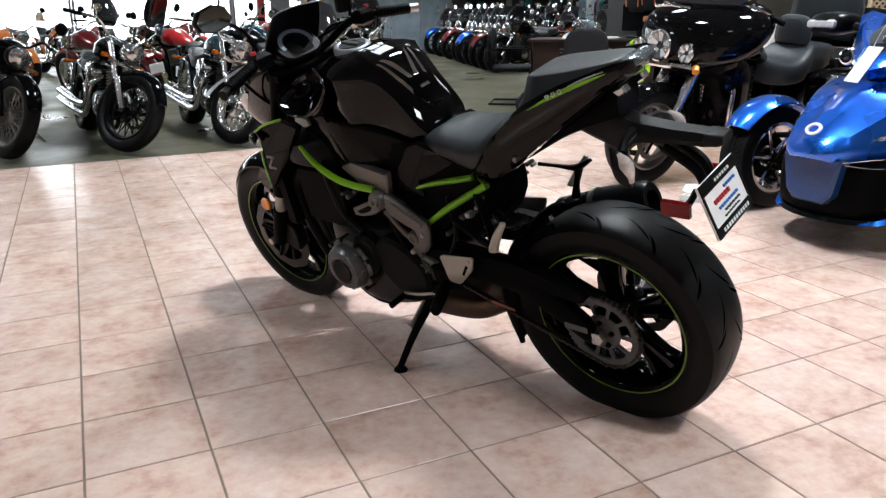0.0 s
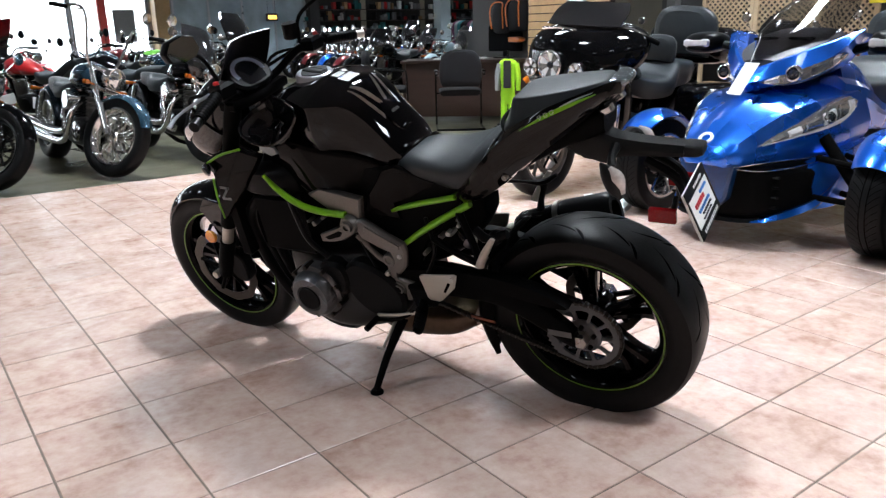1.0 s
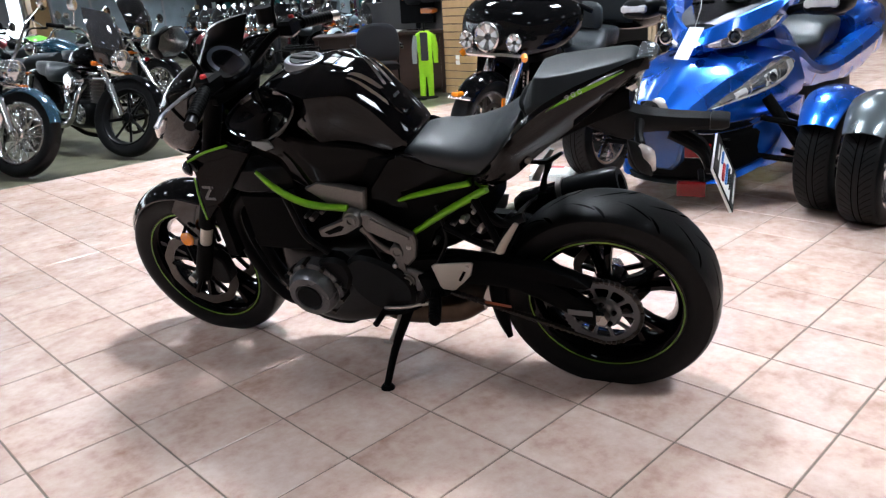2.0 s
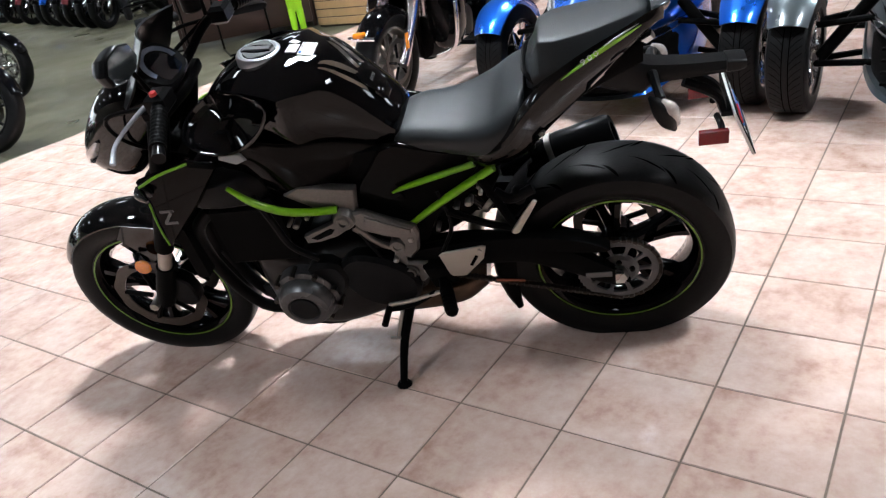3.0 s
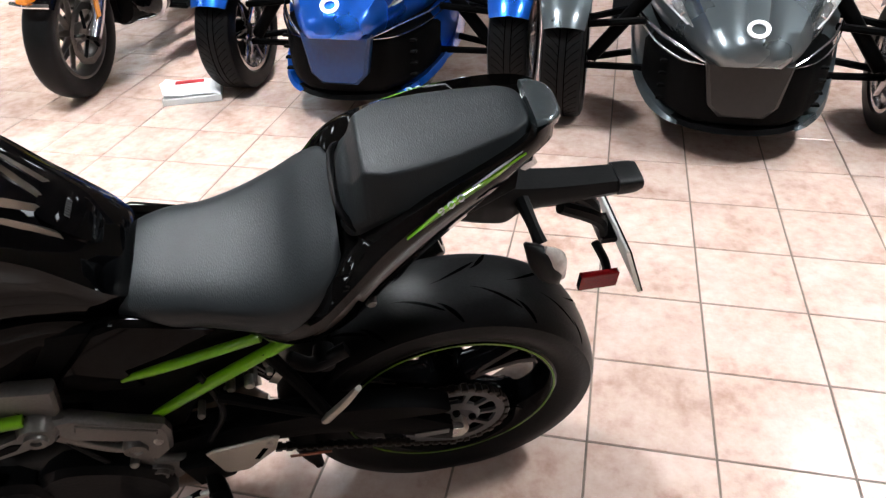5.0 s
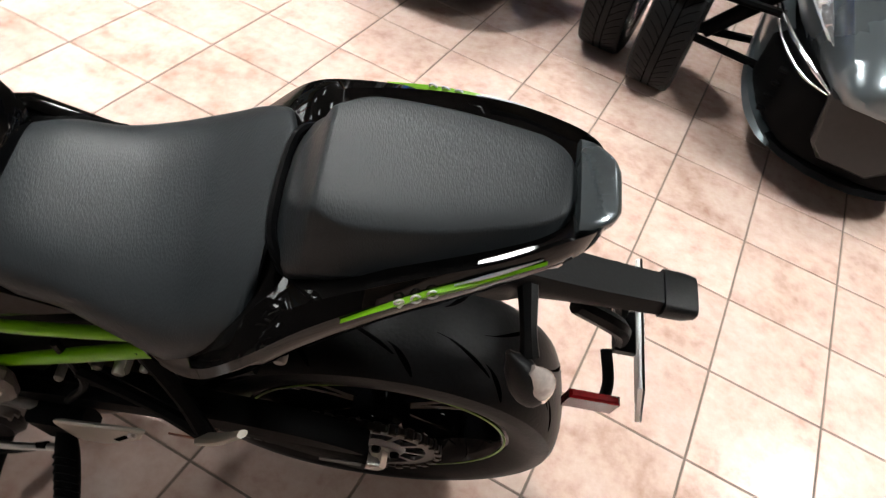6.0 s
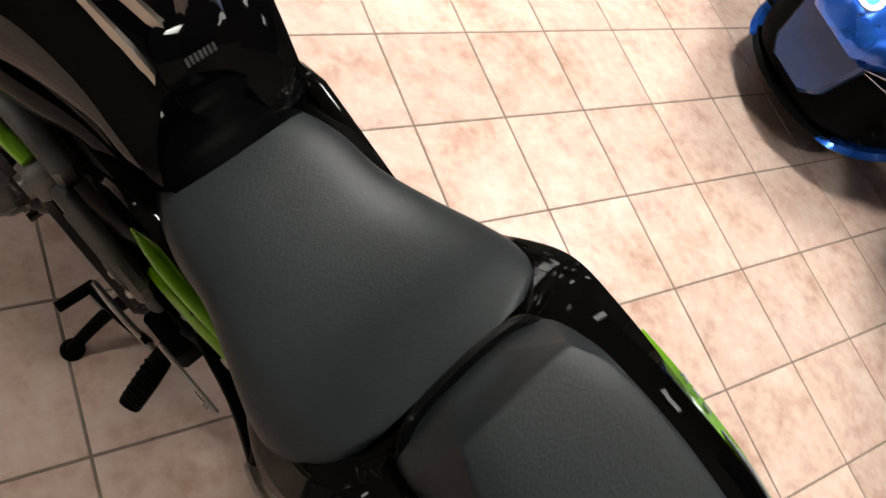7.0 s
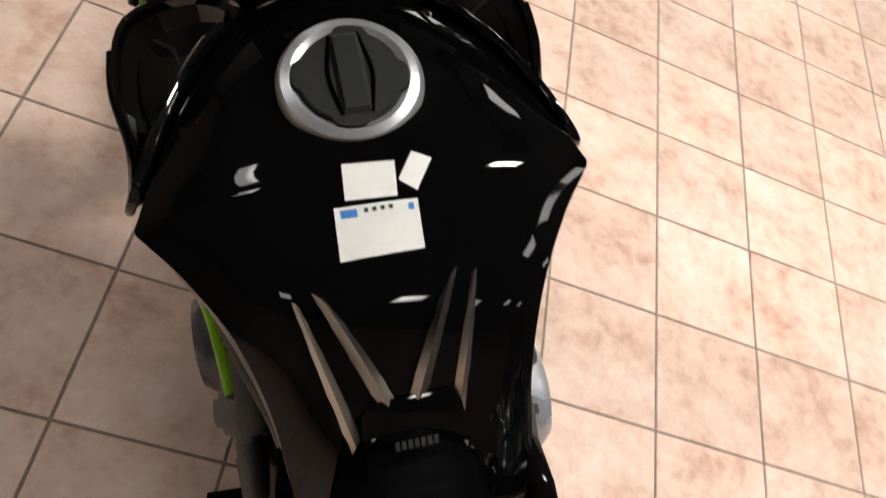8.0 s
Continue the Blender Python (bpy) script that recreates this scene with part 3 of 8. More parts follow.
def swingarm(b):
    for s in (1, -1):
        bm = bmesh.new()
        y0, y1 = s * 0.105, s * 0.145
        rings = []
        for x, zc, h, yy in curve([(0.56, 0.43, 0.050, 0.115), (0.40, 0.445, 0.052, 0.118), (0.25, 0.435, 0.043, 0.122), (0.13, 0.385, 0.040, 0.124), (0.05, 0.335, 0.036, 0.124), (0.012, 0.314, 0.028, 0.124)], 5):
            rings.append([(x, s * (yy + dy), zc + dz * h) for dy, dz in ((-0.018, -1), (0.012, -1), (0.018, -0.7), (0.018, 0.7), (0.012, 1), (-0.018, 1))])
        loft(bm, rings)
        part("swingarm", bm, M_MATTE, b, "satin black swingarm")
    bm = bmesh.new()
    plate(bm, [(0.56, 0.475), (0.30, 0.50), (0.12, 0.478), (0.02, 0.43), (0.10, 0.43), (0.30, 0.455), (0.56, 0.44)], 0.108, 0.150, 0.004, smooth_steps=3)
    part("chain_guard", bm, M_MATTE, b)
    bm = bmesh.new()
    plate(bm, [(0.335, 0.347), (0.255, 0.338), (0.255, 0.330), (0.335, 0.338)], 0.1435, 0.1455, 0.001)
    part("warning_sticker", bm, material("orange_sticker", (0.20, 0.05, 0.02), 0.5), b, "faded orange warning sticker")
    bm = bmesh.new()
    plate(bm, [(0.09, 0.345), (0.02, 0.345), (0.02, 0.327), (0.09, 0.327)], 0.1425, 0.1445, 0.001)
    part("adjuster_sticker", bm, material("grey_sticker", (0.10, 0.10, 0.10), 0.5), b)
    # hugger over the front of the rear tyre
    bm = bmesh.new()
    rings = []
    for k in range(17):
        a = radians(-26 + 76 * k / 16)
        w = 0.098 + 0.006 * math.sin(math.pi * k / 16)
        skirt = 0.052 * math.sin(math.pi * min(1.0, (k + 1) / 14)) ** 0.6
        outer = [(0.338 - skirt, -w), (0.338 - skirt * 0.4, -w), (0.336, -w * 0.9), (0.350, -w * 0.6), (0.354, 0.0), (0.350, w * 0.6), (0.336, w * 0.9), (0.338 - skirt * 0.4, w), (0.338 - skirt, w)]
        inner = [(r - 0.005, q * 0.95) for r, q in outer[::-1]]
        rings.append([(r * math.cos(a), q, 0.312 + r * math.sin(a)) for r, q in outer + inner])
    loft(bm, rings)
    part("rear_hugger", bm, M_MATTE, b, "satin black rear tyre hugger")
    bm = bmesh.new()
    body(bm, [(0.56, 0.085, 0.74, 0.42, 0.5, 5, 5), (0.48, 0.10, 0.77, 0.46, 0.5, 6, 5), (0.40, 0.095, 0.77, 0.50, 0.5, 6, 5), (0.33, 0.075, 0.74, 0.56, 0.5, 5, 5), (0.29, 0.05, 0.71, 0.62, 0.5, 4, 4)], 3, 20)
    part("battery_box", bm, M_MATTE, b, "matte black battery box under the seat")
    # shock
    bm = bmesh.new()
    tube(bm, [(0.40, 0.0, 0.50), (0.33, 0.0, 0.68)], 0.028, n=14, steps=1)
    tube(bm, [(0.40 - 0.06 * k / 84 + 0.034 * math.cos(k * math.pi / 6), 0.034 * math.sin(k * math.pi / 6), 0.52 + 0.15 * k / 84) for k in range(85)], 0.006, n=6, steps=1)
    part("shock_absorber", bm, M_ALU_DARK, b)
    bm = bmesh.new()
    revolve(bm, [(0.0001, -0.02), (0.018, -0.02), (0.022, 0), (0.018, 0.02), (0.0001, 0.02)], (0.24, 0.095, 0.60), n=20)
    tube(bm, [(0.30, 0.10, 0.62), (0.26, 0.108, 0.60), (0.2, 0.10, 0.62)], 0.014, n=10)
    part("rear_brake_reservoir", bm, M_ALU_DARK, b)


def fork_at(z):
    """x of the fork axis at height z (rake 24.5 degrees)."""
    return FX - 0.035 - (z - 0.298) * math.tan(radians(24.5))


def front_end(b):
    for s in (1, -1):
        bm = bmesh.new()
        tube(bm, [(fork_at(0.30), s * 0.105, 0.30), (fork_at(0.36), s * 0.105, 0.36), (fork_at(0.45), s * 0.105, 0.45)], [0.027, 0.030, 0.027], n=16, steps=3)
        part("fork_bottom", bm, M_MATTE, b)
        bm = bmesh.new()
        tube(bm, [(fork_at(0.40), s * 0.105, 0.40), (fork_at(0.60), s * 0.105, 0.60)], 0.0205, n=16, steps=1)
        part("fork_tube", bm, M_PLATE, b, "bare metal inner fork tube")
        bm = bmesh.new()
        tube(bm, [(fork_at(0.52), s * 0.105, 0.52), (fork_at(0.54), s * 0.105, 0.54), (fork_at(0.98), s * 0.105, 0.98)], [0.027, 0.0275, 0.0275], n=16, steps=1)
        part("fork_leg", bm, M_MATTE, b)
        # calliper
        bm = bmesh.new()
        plate(bm, [(1.34, 0.40), (1.29, 0.37), (1.285, 0.29), (1.32, 0.27), (1.36, 0.30), (1.37, 0.37)], s * 0.055, s * 0.105, 0.006, smooth_steps=2)
        part("brake_calliper", bm, M_ALU_DARK, b)
        bm = bmesh.new()
        revolve(bm, [(0.0001, -0.008), (0.022, -0.008), (0.026, 0), (0.022, 0.006), (0.0001, 0.008)], (fork_at(0.47) + 0.03 + 0.035, s * 0.125, 0.47), n=20)
        part("side_reflector", bm, M_ORANGE, b, "round amber side reflector")
        bm = bmesh.new()
        tube(bm, [(FX - 0.03, s * 0.09, 0.50), (FX - 0.02, s * 0.118, 0.47), (FX + 0.0, s * 0.12, 0.47)], 0.006, n=6, steps=3)
        part("reflector_stay", bm, M_MATTE, b)
    bm = bmesh.new()
    tube(bm, [(FX, -0.13, 0.298), (FX, 0.13, 0.298)], 0.014, n=12, steps=1)
    part("front_axle", bm, M_STEEL, b)
    # fender
    bm = bmesh.new()
    rings = []
    for k in range(19):
        a = radians(28 + 100 * k / 18)
        u = k / 18
        w = 0.072 * (0.55 + 0.45 * math.sin(math.pi * (0.12 + 0.8 * u)))
        r0 = 0.326
        arc = []
        for rr, qs in ((r0, np.linspace(-1, 1, 11)), (r0 - 0.005, np.linspace(1, -1, 11))):
            for q in qs:
                k2 = rr * (1 - 0.10 * abs(q) ** 2.2)
                arc.append((FX + k2 * math.cos(a), w * q, 0.298 + k2 * math.sin(a)))
        rings.append(arc)
    loft(bm, rings)
    for s in (1, -1):
        plate(bm, [(FX - 0.13, 0.58), (FX - 0.02, 0.60), (FX + 0.02, 0.55), (FX - 0.06, 0.45), (FX - 0.12, 0.46)], s * 0.070, s * 0.082, 0.003)
    part("front_fender", bm, M_GLOSS, b, "glossy black front fender")


def engine(b):
    bm = bmesh.new()
    body(bm, [(1.03, 0.10, 0.50, 0.24, 0.5, 4, 3), (0.98, 0.15, 0.52, 0.20, 0.5, 5, 4), (0.86, 0.165, 0.50, 0.17, 0.55, 5, 4), (0.74, 0.165, 0.52, 0.19, 0.55, 5, 4), (0.62, 0.14, 0.52, 0.23, 0.55, 5, 4), (0.55, 0.11, 0.50, 0.27, 0.5, 4, 4)], 3, 24)
    part("crankcase", bm, M_CRANK, b, "black cast engine crankcase")
    bm = bmesh.new()
    box(bm, (0.86, -0.165, 0.48), (1.06, 0.165, 0.70), 0.02)
    part("cylinder_block", bm, M_MATTE, b)
    bm = bmesh.new()
    body(bm, [(1.12, 0.14, 0.76, 0.70, 0.5, 4, 4), (1.06, 0.175, 0.79, 0.68, 0.5, 4, 4), (0.94, 0.175, 0.80, 0.68, 0.5, 4, 4), (0.88, 0.14, 0.78, 0.69, 0.5, 4, 4)], 3, 20)
    part("cylinder_head", bm, M_ALU_DARK, b)
    # generator cover on the left, clutch cover on the right
    for s, name in ((1, "generator_cover"), (-1, "clutch_cover")):
        cx, cz = (0.868, 0.375) if s > 0 else (0.70, 0.40)
        r = 0.085 if s > 0 else 0.105
        bm = bmesh.new()
        revolve(bm, [(0.0001, s * 0.245), (r * 0.42, s * 0.245), (r * 0.50, s * 0.240), (r * 0.56, s * 0.246), (r * 0.80, s * 0.242), (r * 0.92, s * 0.228), (r * 0.96, s * 0.205), (r * 1.10, s * 0.198), (r * 1.12, s * 0.160)], (cx, 0, cz), n=40)
        cover = part(name, bm, M_COVER if s > 0 else M_SILVER, b, "round cast metal engine cover")
        for k in range(9):
            a = 2 * math.pi * k / 9
            bm = bmesh.new()
            revolve(bm, [(0.0001, s * 0.212), (0.008, s * 0.212), (0.009, s * 0.17)], (cx + r * 1.1 * math.cos(a), 0, cz + r * 1.1 * math.sin(a)), n=8)
            part("cover_bolt", bm, M_DISC, cover)
        bm = bmesh.new()
        revolve(bm, [(0.0001, s * 0.2475), (r * 0.46, s * 0.2475), (r * 0.49, s * 0.243)], (cx, 0, cz), n=32)
        part("cover_cap", bm, M_SATIN, cover, "black centre cap")
        bm = bmesh.new()
        plate(bm, [(cx - 0.02, cz + 0.085), (cx - 0.065, cz + 0.115), (cx - 0.12, cz + 0.105), (cx - 0.135, cz + 0.045), (cx - 0.105, cz - 0.005), (cx - 0.07, cz + 0.02)], s * 0.13, s * 0.195, 0.012, smooth_steps=2)
        part("cover_housing", bm, M_ALU_DARK, cover)
    # sprocket cover, oil pan, water pump
    bm = bmesh.new()
    plate(bm, [(0.70, 0.50), (0.60, 0.47), (0.54, 0.40), (0.56, 0.32), (0.66, 0.30), (0.74, 0.36), (0.76, 0.45)], 0.12, 0.185, 0.012, smooth_steps=3)
    part("sprocket_cover", bm, M_ALU_DARK, b)
    bm = bmesh.new()
    body(bm, [(1.02, 0.05, 0.22, 0.17, 0.5, 3, 3), (0.96, 0.10, 0.24, 0.145, 0.5, 3, 3), (0.84, 0.11, 0.24, 0.142, 0.5, 3, 3), (0.74, 0.09, 0.26, 0.19, 0.5, 3, 3)], 4, 20)
    part("oil_pan", bm, M_ALU_DARK, b)
    # exhaust headers and collector
    for k, y in enumerate((-0.12, -0.04, 0.04, 0.12)):
        bm = bmesh.new()
        tube(bm, [(1.08, y, 0.66), (1.15, y, 0.58), (1.15, y * 0.9, 0.42), (1.09, y * 0.7, 0.24), (0.98, y * 0.5 - 0.02, 0.175), (0.80, y * 0.4 - 0.03, 0.165)], 0.019, n=12, steps=4)
        part("exhaust_header", bm, M_SATIN, b, "black exhaust header pipe")
    bm = bmesh.new()
    body(bm, [(0.74, 0.07, 0.24, 0.165, 0.5, 3, 3, ), (0.64, 0.10, 0.27, 0.16, 0.5, 3, 3), (0.46, 0.10, 0.29, 0.185, 0.5, 3, 3), (0.38, 0.05, 0.28, 0.215, 0.5, 3, 3)], 4, 20)
    part("exhaust_collector", bm, M_BRONZE, b, "brown heat-stained exhaust collector box")
    bm = bmesh.new()
    tube(bm, [(0.42, -0.08, 0.25), (0.42, -0.15, 0.31), (0.37, -0.195, 0.42), (0.30, -0.204, 0.455)], 0.026, n=12)
    part("exhaust_pipe", bm, M_STEEL, b)
    bm = bmesh.new()
    rings = []
    d = Vector((-0.193, 0.006, 0.063)).normalized()
    for u, r in ((0, 0.036), (0.03, 0.050), (0.20, 0.056), (0.30, 0.058)):
        c = Vector((0.313, -0.204, 0.45)) + d * u
        side, up = Vector((0, 1, 0)), d.cross(Vector((0, 1, 0)))
        rings.append([c + r * (math.cos(a) * 0.85 * side + math.sin(a) * 1.1 * up) for a in [2 * math.pi * k / 24 for k in range(24)]])
    loft(bm, rings)
    part("muffler", bm, M_BLACK, b, "short dark exhaust silencer")
    bm = bmesh.new()
    rings = []
    for u, r in ((0.175, 0.0575), (0.19, 0.0595), (0.33, 0.058), (0.345, 0.052), (0.345, 0.034), (0.31, 0.032)):
        c = Vector((0.313, -0.204, 0.45)) + d * u
        rings.append([c + r * (math.cos(a) * 0.85 * side + math.sin(a) * 1.1 * up) for a in [2 * math.pi * k / 24 for k in range(24)]])
    loft(bm, rings)
    part("muffler_end_cap", bm, M_SATIN, b)
    bm = bmesh.new()
    rings = []
    for u, r in ((0.155, 0.0585), (0.155, 0.0605), (0.172, 0.061), (0.172, 0.0585)):
        c = Vector((0.313, -0.204, 0.45)) + d * u
        rings.append([c + r * (math.cos(a) * 0.85 * side + math.sin(a) * 1.1 * up) for a in [2 * math.pi * k / 24 for k in range(24)]])
    loft(bm, rings)
    part("muffler_band", bm, M_STEEL, b)
    # radiator
    bm = bmesh.new()
    box(bm, (1.15, -0.17, 0.45), (1.185, 0.17, 0.72), 0.006)
    rad = part("radiator", bm, M_MATTE, b)
    for k in range(22):
        z = 0.465 + 0.011 * k
        bm = bmesh.new()
        box(bm, (1.183, -0.155, z), (1.190, 0.155, z + 0.004), 0.001)
        part("radiator_fin", bm, M_MATTE, rad)


def chassis(b):
    """Green trellis tubes, grey frame castings, brackets."""
    for s in (1, -1):
        bm = bmesh.new()
        tube(bm, [(0.945, s * 0.205, 0.79), (0.90, s * 0.20, 0.735), (0.845, s * 0.188, 0.69), (0.79, s * 0.175, 0.667), (0.70, s * 0.165, 0.658)], [0.006, 0.010, 0.011, 0.011, 0.011], n=12, steps=5)
        part("frame_tube", bm, M_GREEN, b, "bright green trellis frame tube")
        bm = bmesh.new()
        tube(bm, [(0.555, s * 0.125, 0.668), (0.48, s * 0.132, 0.697), (0.33, s * 0.130, 0.737)], [0.005, 0.0085, 0.0085], n=12, steps=4)
        part("frame_tube", bm, M_GREEN, b, "bright green trellis frame tube")
        bm = bmesh.new()
        tube(bm, [(0.530, s * 0.135, 0.562), (0.42, s * 0.136, 0.640), (0.285, s * 0.132, 0.722)], [0.008, 0.0105, 0.0105], n=12, steps=4)
        part("frame_tube", bm, M_GREEN, b, "bright green trellis frame tube")
        # grey castings of the main frame
        bm = bmesh.new()
        plate(bm, [(0.835, 0.712), (0.79, 0.735), (0.64, 0.712), (0.655, 0.632), (0.70, 0.640), (0.76, 0.655)], s * 0.130, s * 0.158, 0.006)
        part("frame_plate", bm, M_ALU, b, "grey cast frame plate")
        bm = bmesh.new()
        plate(bm, [(0.685, 0.640), (0.645, 0.648), (0.575, 0.612), (0.511, 0.580), (0.506, 0.555), (0.516, 0.500), (0.545, 0.470), (0.560, 0.480), (0.546, 0.520), (0.552, 0.548), (0.600, 0.562), (0.660, 0.590)], s * 0.146, s * 0.172, 0.007, smooth_steps=1)
        brace = part("frame_brace", bm, M_ALU, b, "grey cast aluminium frame brace")
        bm = bmesh.new()
        plate(bm, [(0.635, 0.632), (0.575, 0.603), (0.522, 0.576), (0.524, 0.566), (0.575, 0.586), (0.640, 0.614)], s * 0.168, s * 0.1755, 0.003)
        part("brace_rib", bm, M_ALU, brace)
        bm = bmesh.new()
        tube(bm, [(0.675, s * 0.160, 0.590), (0.64, s * 0.160, 0.545), (0.602, s * 0.158, 0.512), (0.572, s * 0.156, 0.515)], [0.011, 0.008, 0.009, 0.010], n=10, steps=4, flat=0.8)
        revolve(bm, [(0.0001, s * 0.172), (0.010, s * 0.172), (0.012, s * 0.176), (0.019, s * 0.176), (0.022, s * 0.168), (0.022, s * 0.14)], (0.572, 0, 0.520), n=20)
        part("frame_link", bm, M_ALU, b)
        bm = bmesh.new()
        plate(bm, [(0.590, 0.500), (0.560, 0.505), (0.562, 0.455), (0.535, 0.450), (0.503, 0.438), (0.500, 0.400), (0.530, 0.372), (0.575, 0.366), (0.600, 0.400), (0.592, 0.445)], s * 0.13, s * 0.165, 0.007, smooth_steps=1)
        revolve(bm, [(0.0001, s * 0.166), (0.010, s * 0.166), (0.011, s * 0.178), (0.016, s * 0.178), (0.017, s * 0.170), (0.024, s * 0.172), (0.026, s * 0.15)], (0.559, 0, 0.418), n=24)
        part("pivot_plate", bm, M_ALU, b, "cast aluminium swingarm pivot plate")
        for px, pz in ((0.588, 0.470), (0.512, 0.425), (0.580, 0.380), (0.530, 0.540)):
            bm = bmesh.new()
            revolve(bm, [(0.0001, s * 0.178), (0.005, s * 0.178), (0.0085, s * 0.174), (0.0085, s * 0.15)], (px, 0, pz), n=8)
            part("frame_bolt", bm, M_STEEL, b)
        bm = bmesh.new()
        plate(bm, [(0.822, 0.575), (0.818, 0.552), (0.780, 0.553), (0.728, 0.566), (0.690, 0.590), (0.672, 0.618), (0.690, 0.640), (0.728, 0.618)], s * 0.150, s * 0.170, 0.006, smooth_steps=1)
        part("engine_hanger", bm, M_ALU, b)
        bm = bmesh.new()
        plate(bm, [(0.800, 0.571), (0.740, 0.600), (0.725, 0.596), (0.738, 0.580), (0.785, 0.563)], s * 0.165, s * 0.1715, 0.002)
        part("hanger_recess", bm, M_MATTE, b)
        bm = bmesh.new()
        revolve(bm, [(0.0001, s * 0.186), (0.008, s * 0.186), (0.009, s * 0.192), (0.017, s * 0.192), (0.018, s * 0.184), (0.026, s * 0.184), (0.031, s * 0.172), (0.031, s * 0.14)], (0.690, 0, 0.628), n=28)
        part("frame_boss", bm, M_ALU, b)
        # hose clips, bolt heads and wiring round the engine
        for px, py, pz, rr in ((0.83, 0.17, 0.615, 0.009), (0.79, 0.17, 0.640, 0.007), (0.845, 0.175, 0.625, 0.006), (0.40, 0.135, 0.60, 0.008), (0.33, 0.135, 0.665, 0.007), (0.36, 0.14, 0.62, 0.008), (0.46, 0.14, 0.54, 0.007)):
            bm = bmesh.new()
            revolve(bm, [(0.0001, s * (py + 0.004)), (rr * 0.5, s * (py + 0.004)), (rr, s * py), (rr, s * (py - 0.03))], (px, 0, pz), n=10)
            part("engine_bolt", bm, M_ALU, b)
        for pts, rr in (([(0.93, s * 0.15, 0.74), (0.88, s * 0.185, 0.66), (0.86, s * 0.18, 0.56), (0.80, s * 0.175, 0.50)], 0.010), ([(0.72, s * 0.15, 0.70), (0.66, s * 0.165, 0.56), (0.62, s * 0.165, 0.46)], 0.005), ([(0.44, s * 0.13, 0.66), (0.42, s * 0.145, 0.56), (0.46, s * 0.15, 0.47)], 0.006)):
            bm = bmesh.new()
            tube(bm, pts, rr, n=8)
            part("hose", bm, M_SATIN, b)
        # inner dark frame so that nothing shows through
        bm = bmesh.new()
        plate(bm, [(1.00, 0.84), (0.62, 0.80), (0.40, 0.80), (0.30, 0.74), (0.46, 0.56), (0.56, 0.36), (0.64, 0.36), (0.62, 0.60), (0.86, 0.68), (1.06, 0.72)], s * 0.09, s * 0.118, 0.006)
        part("inner_frame", bm, M_MATTE, b)
        bm = bmesh.new()
        plate(bm, [(0.560, 0.802), (0.517, 0.815), (0.384, 0.772), (0.470, 0.722), (0.542, 0.690), (0.528, 0.640), (0.667, 0.650), (0.640, 0.700), (0.600, 0.750)], s * 0.105, s * 0.128, 0.006, smooth_steps=1)
        part("seat_side_panel", bm, M_GREYPAINT, b, "dark grey panel below the seat")
        # heel guard
        bm = bmesh.new()
        plate(bm, [(0.463, 0.491), (0.452, 0.500), (0.341, 0.516), (0.334, 0.512), (0.346, 0.470), (0.400, 0.413), (0.410, 0.410), (0.438, 0.412), (0.446, 0.420)], s * 0.183, s * 0.190, 0.003)
        g = part("heel_guard", bm, M_PLATE, b, "brushed grey heel guard plate")
        bm = bmesh.new()
        plate(bm, [(0.358, 0.482), (0.366, 0.486), (0.386, 0.452), (0.379, 0.447)], s * 0.1885, s * 0.1912, 0.0006)
        part("guard_slot", bm, M_GROOVE, g)
        bm = bmesh.new()
        revolve(bm, [(0.0001, s * 0.195), (0.006, s * 0.195), (0.007, s * 0.188)], (0.352, 0, 0.500), n=8)
        part("guard_bolt", bm, M_STEEL, g)
        # folding pillion rest
        bm = bmesh.new()
        tube(bm, [(0.19, s * 0.205, 0.665), (0.215, s * 0.205, 0.625), (0.235, s * 0.20, 0.59), (0.247, s * 0.195, 0.565)], [0.008, 0.012, 0.013, 0.014], n=10, steps=3, flat=0.6)
        part("pillion_footrest", bm, M_PLATE, b, "folded grey pillion footrest")
        for x, z, r in ((0.405, 0.598, 0.007), (0.365, 0.622, 0.009), (0.328, 0.652, 0.006)):
            bm = bmesh.new()
            revolve(bm, [(0.0001, s * 0.146), (r * 0.8, s * 0.146), (r, s * 0.143), (r, s * 0.125)], (x, 0, z), n=10)
            part("bracket_bolt", bm, M_STEEL, b)
    bm = bmesh.new()
    tube(bm, [(0.245, 0.19, 0.57), (0.28, 0.16, 0.62), (0.33, 0.13, 0.70)], [0.012, 0.011, 0.012], n=8, steps=3)
    tube(bm, [(0.245, 0.19, 0.57), (0.33, 0.16, 0.57), (0.42, 0.14, 0.60)], [0.012, 0.010, 0.012], n=8, steps=3)
    part("footrest_bracket", bm, M_MATTE, b)
    # rear shock reservoir between the frame and the wheel
    bm = bmesh.new()
    tube(bm, [(0.40, 0.045, 0.625), (0.365, 0.070, 0.600), (0.325, 0.095, 0.575)], [0.021, 0.023, 0.021], n=16, steps=2)
    res = part("shock_reservoir", bm, M_GLOSS, b, "glossy black shock absorber reservoir")
    bm = bmesh.new()
    tube(bm, [(0.327, 0.094, 0.5765), (0.316, 0.1005, 0.570)], [0.0225, 0.018], n=16, steps=1)
    part("reservoir_cap", bm, M_STEEL, res)


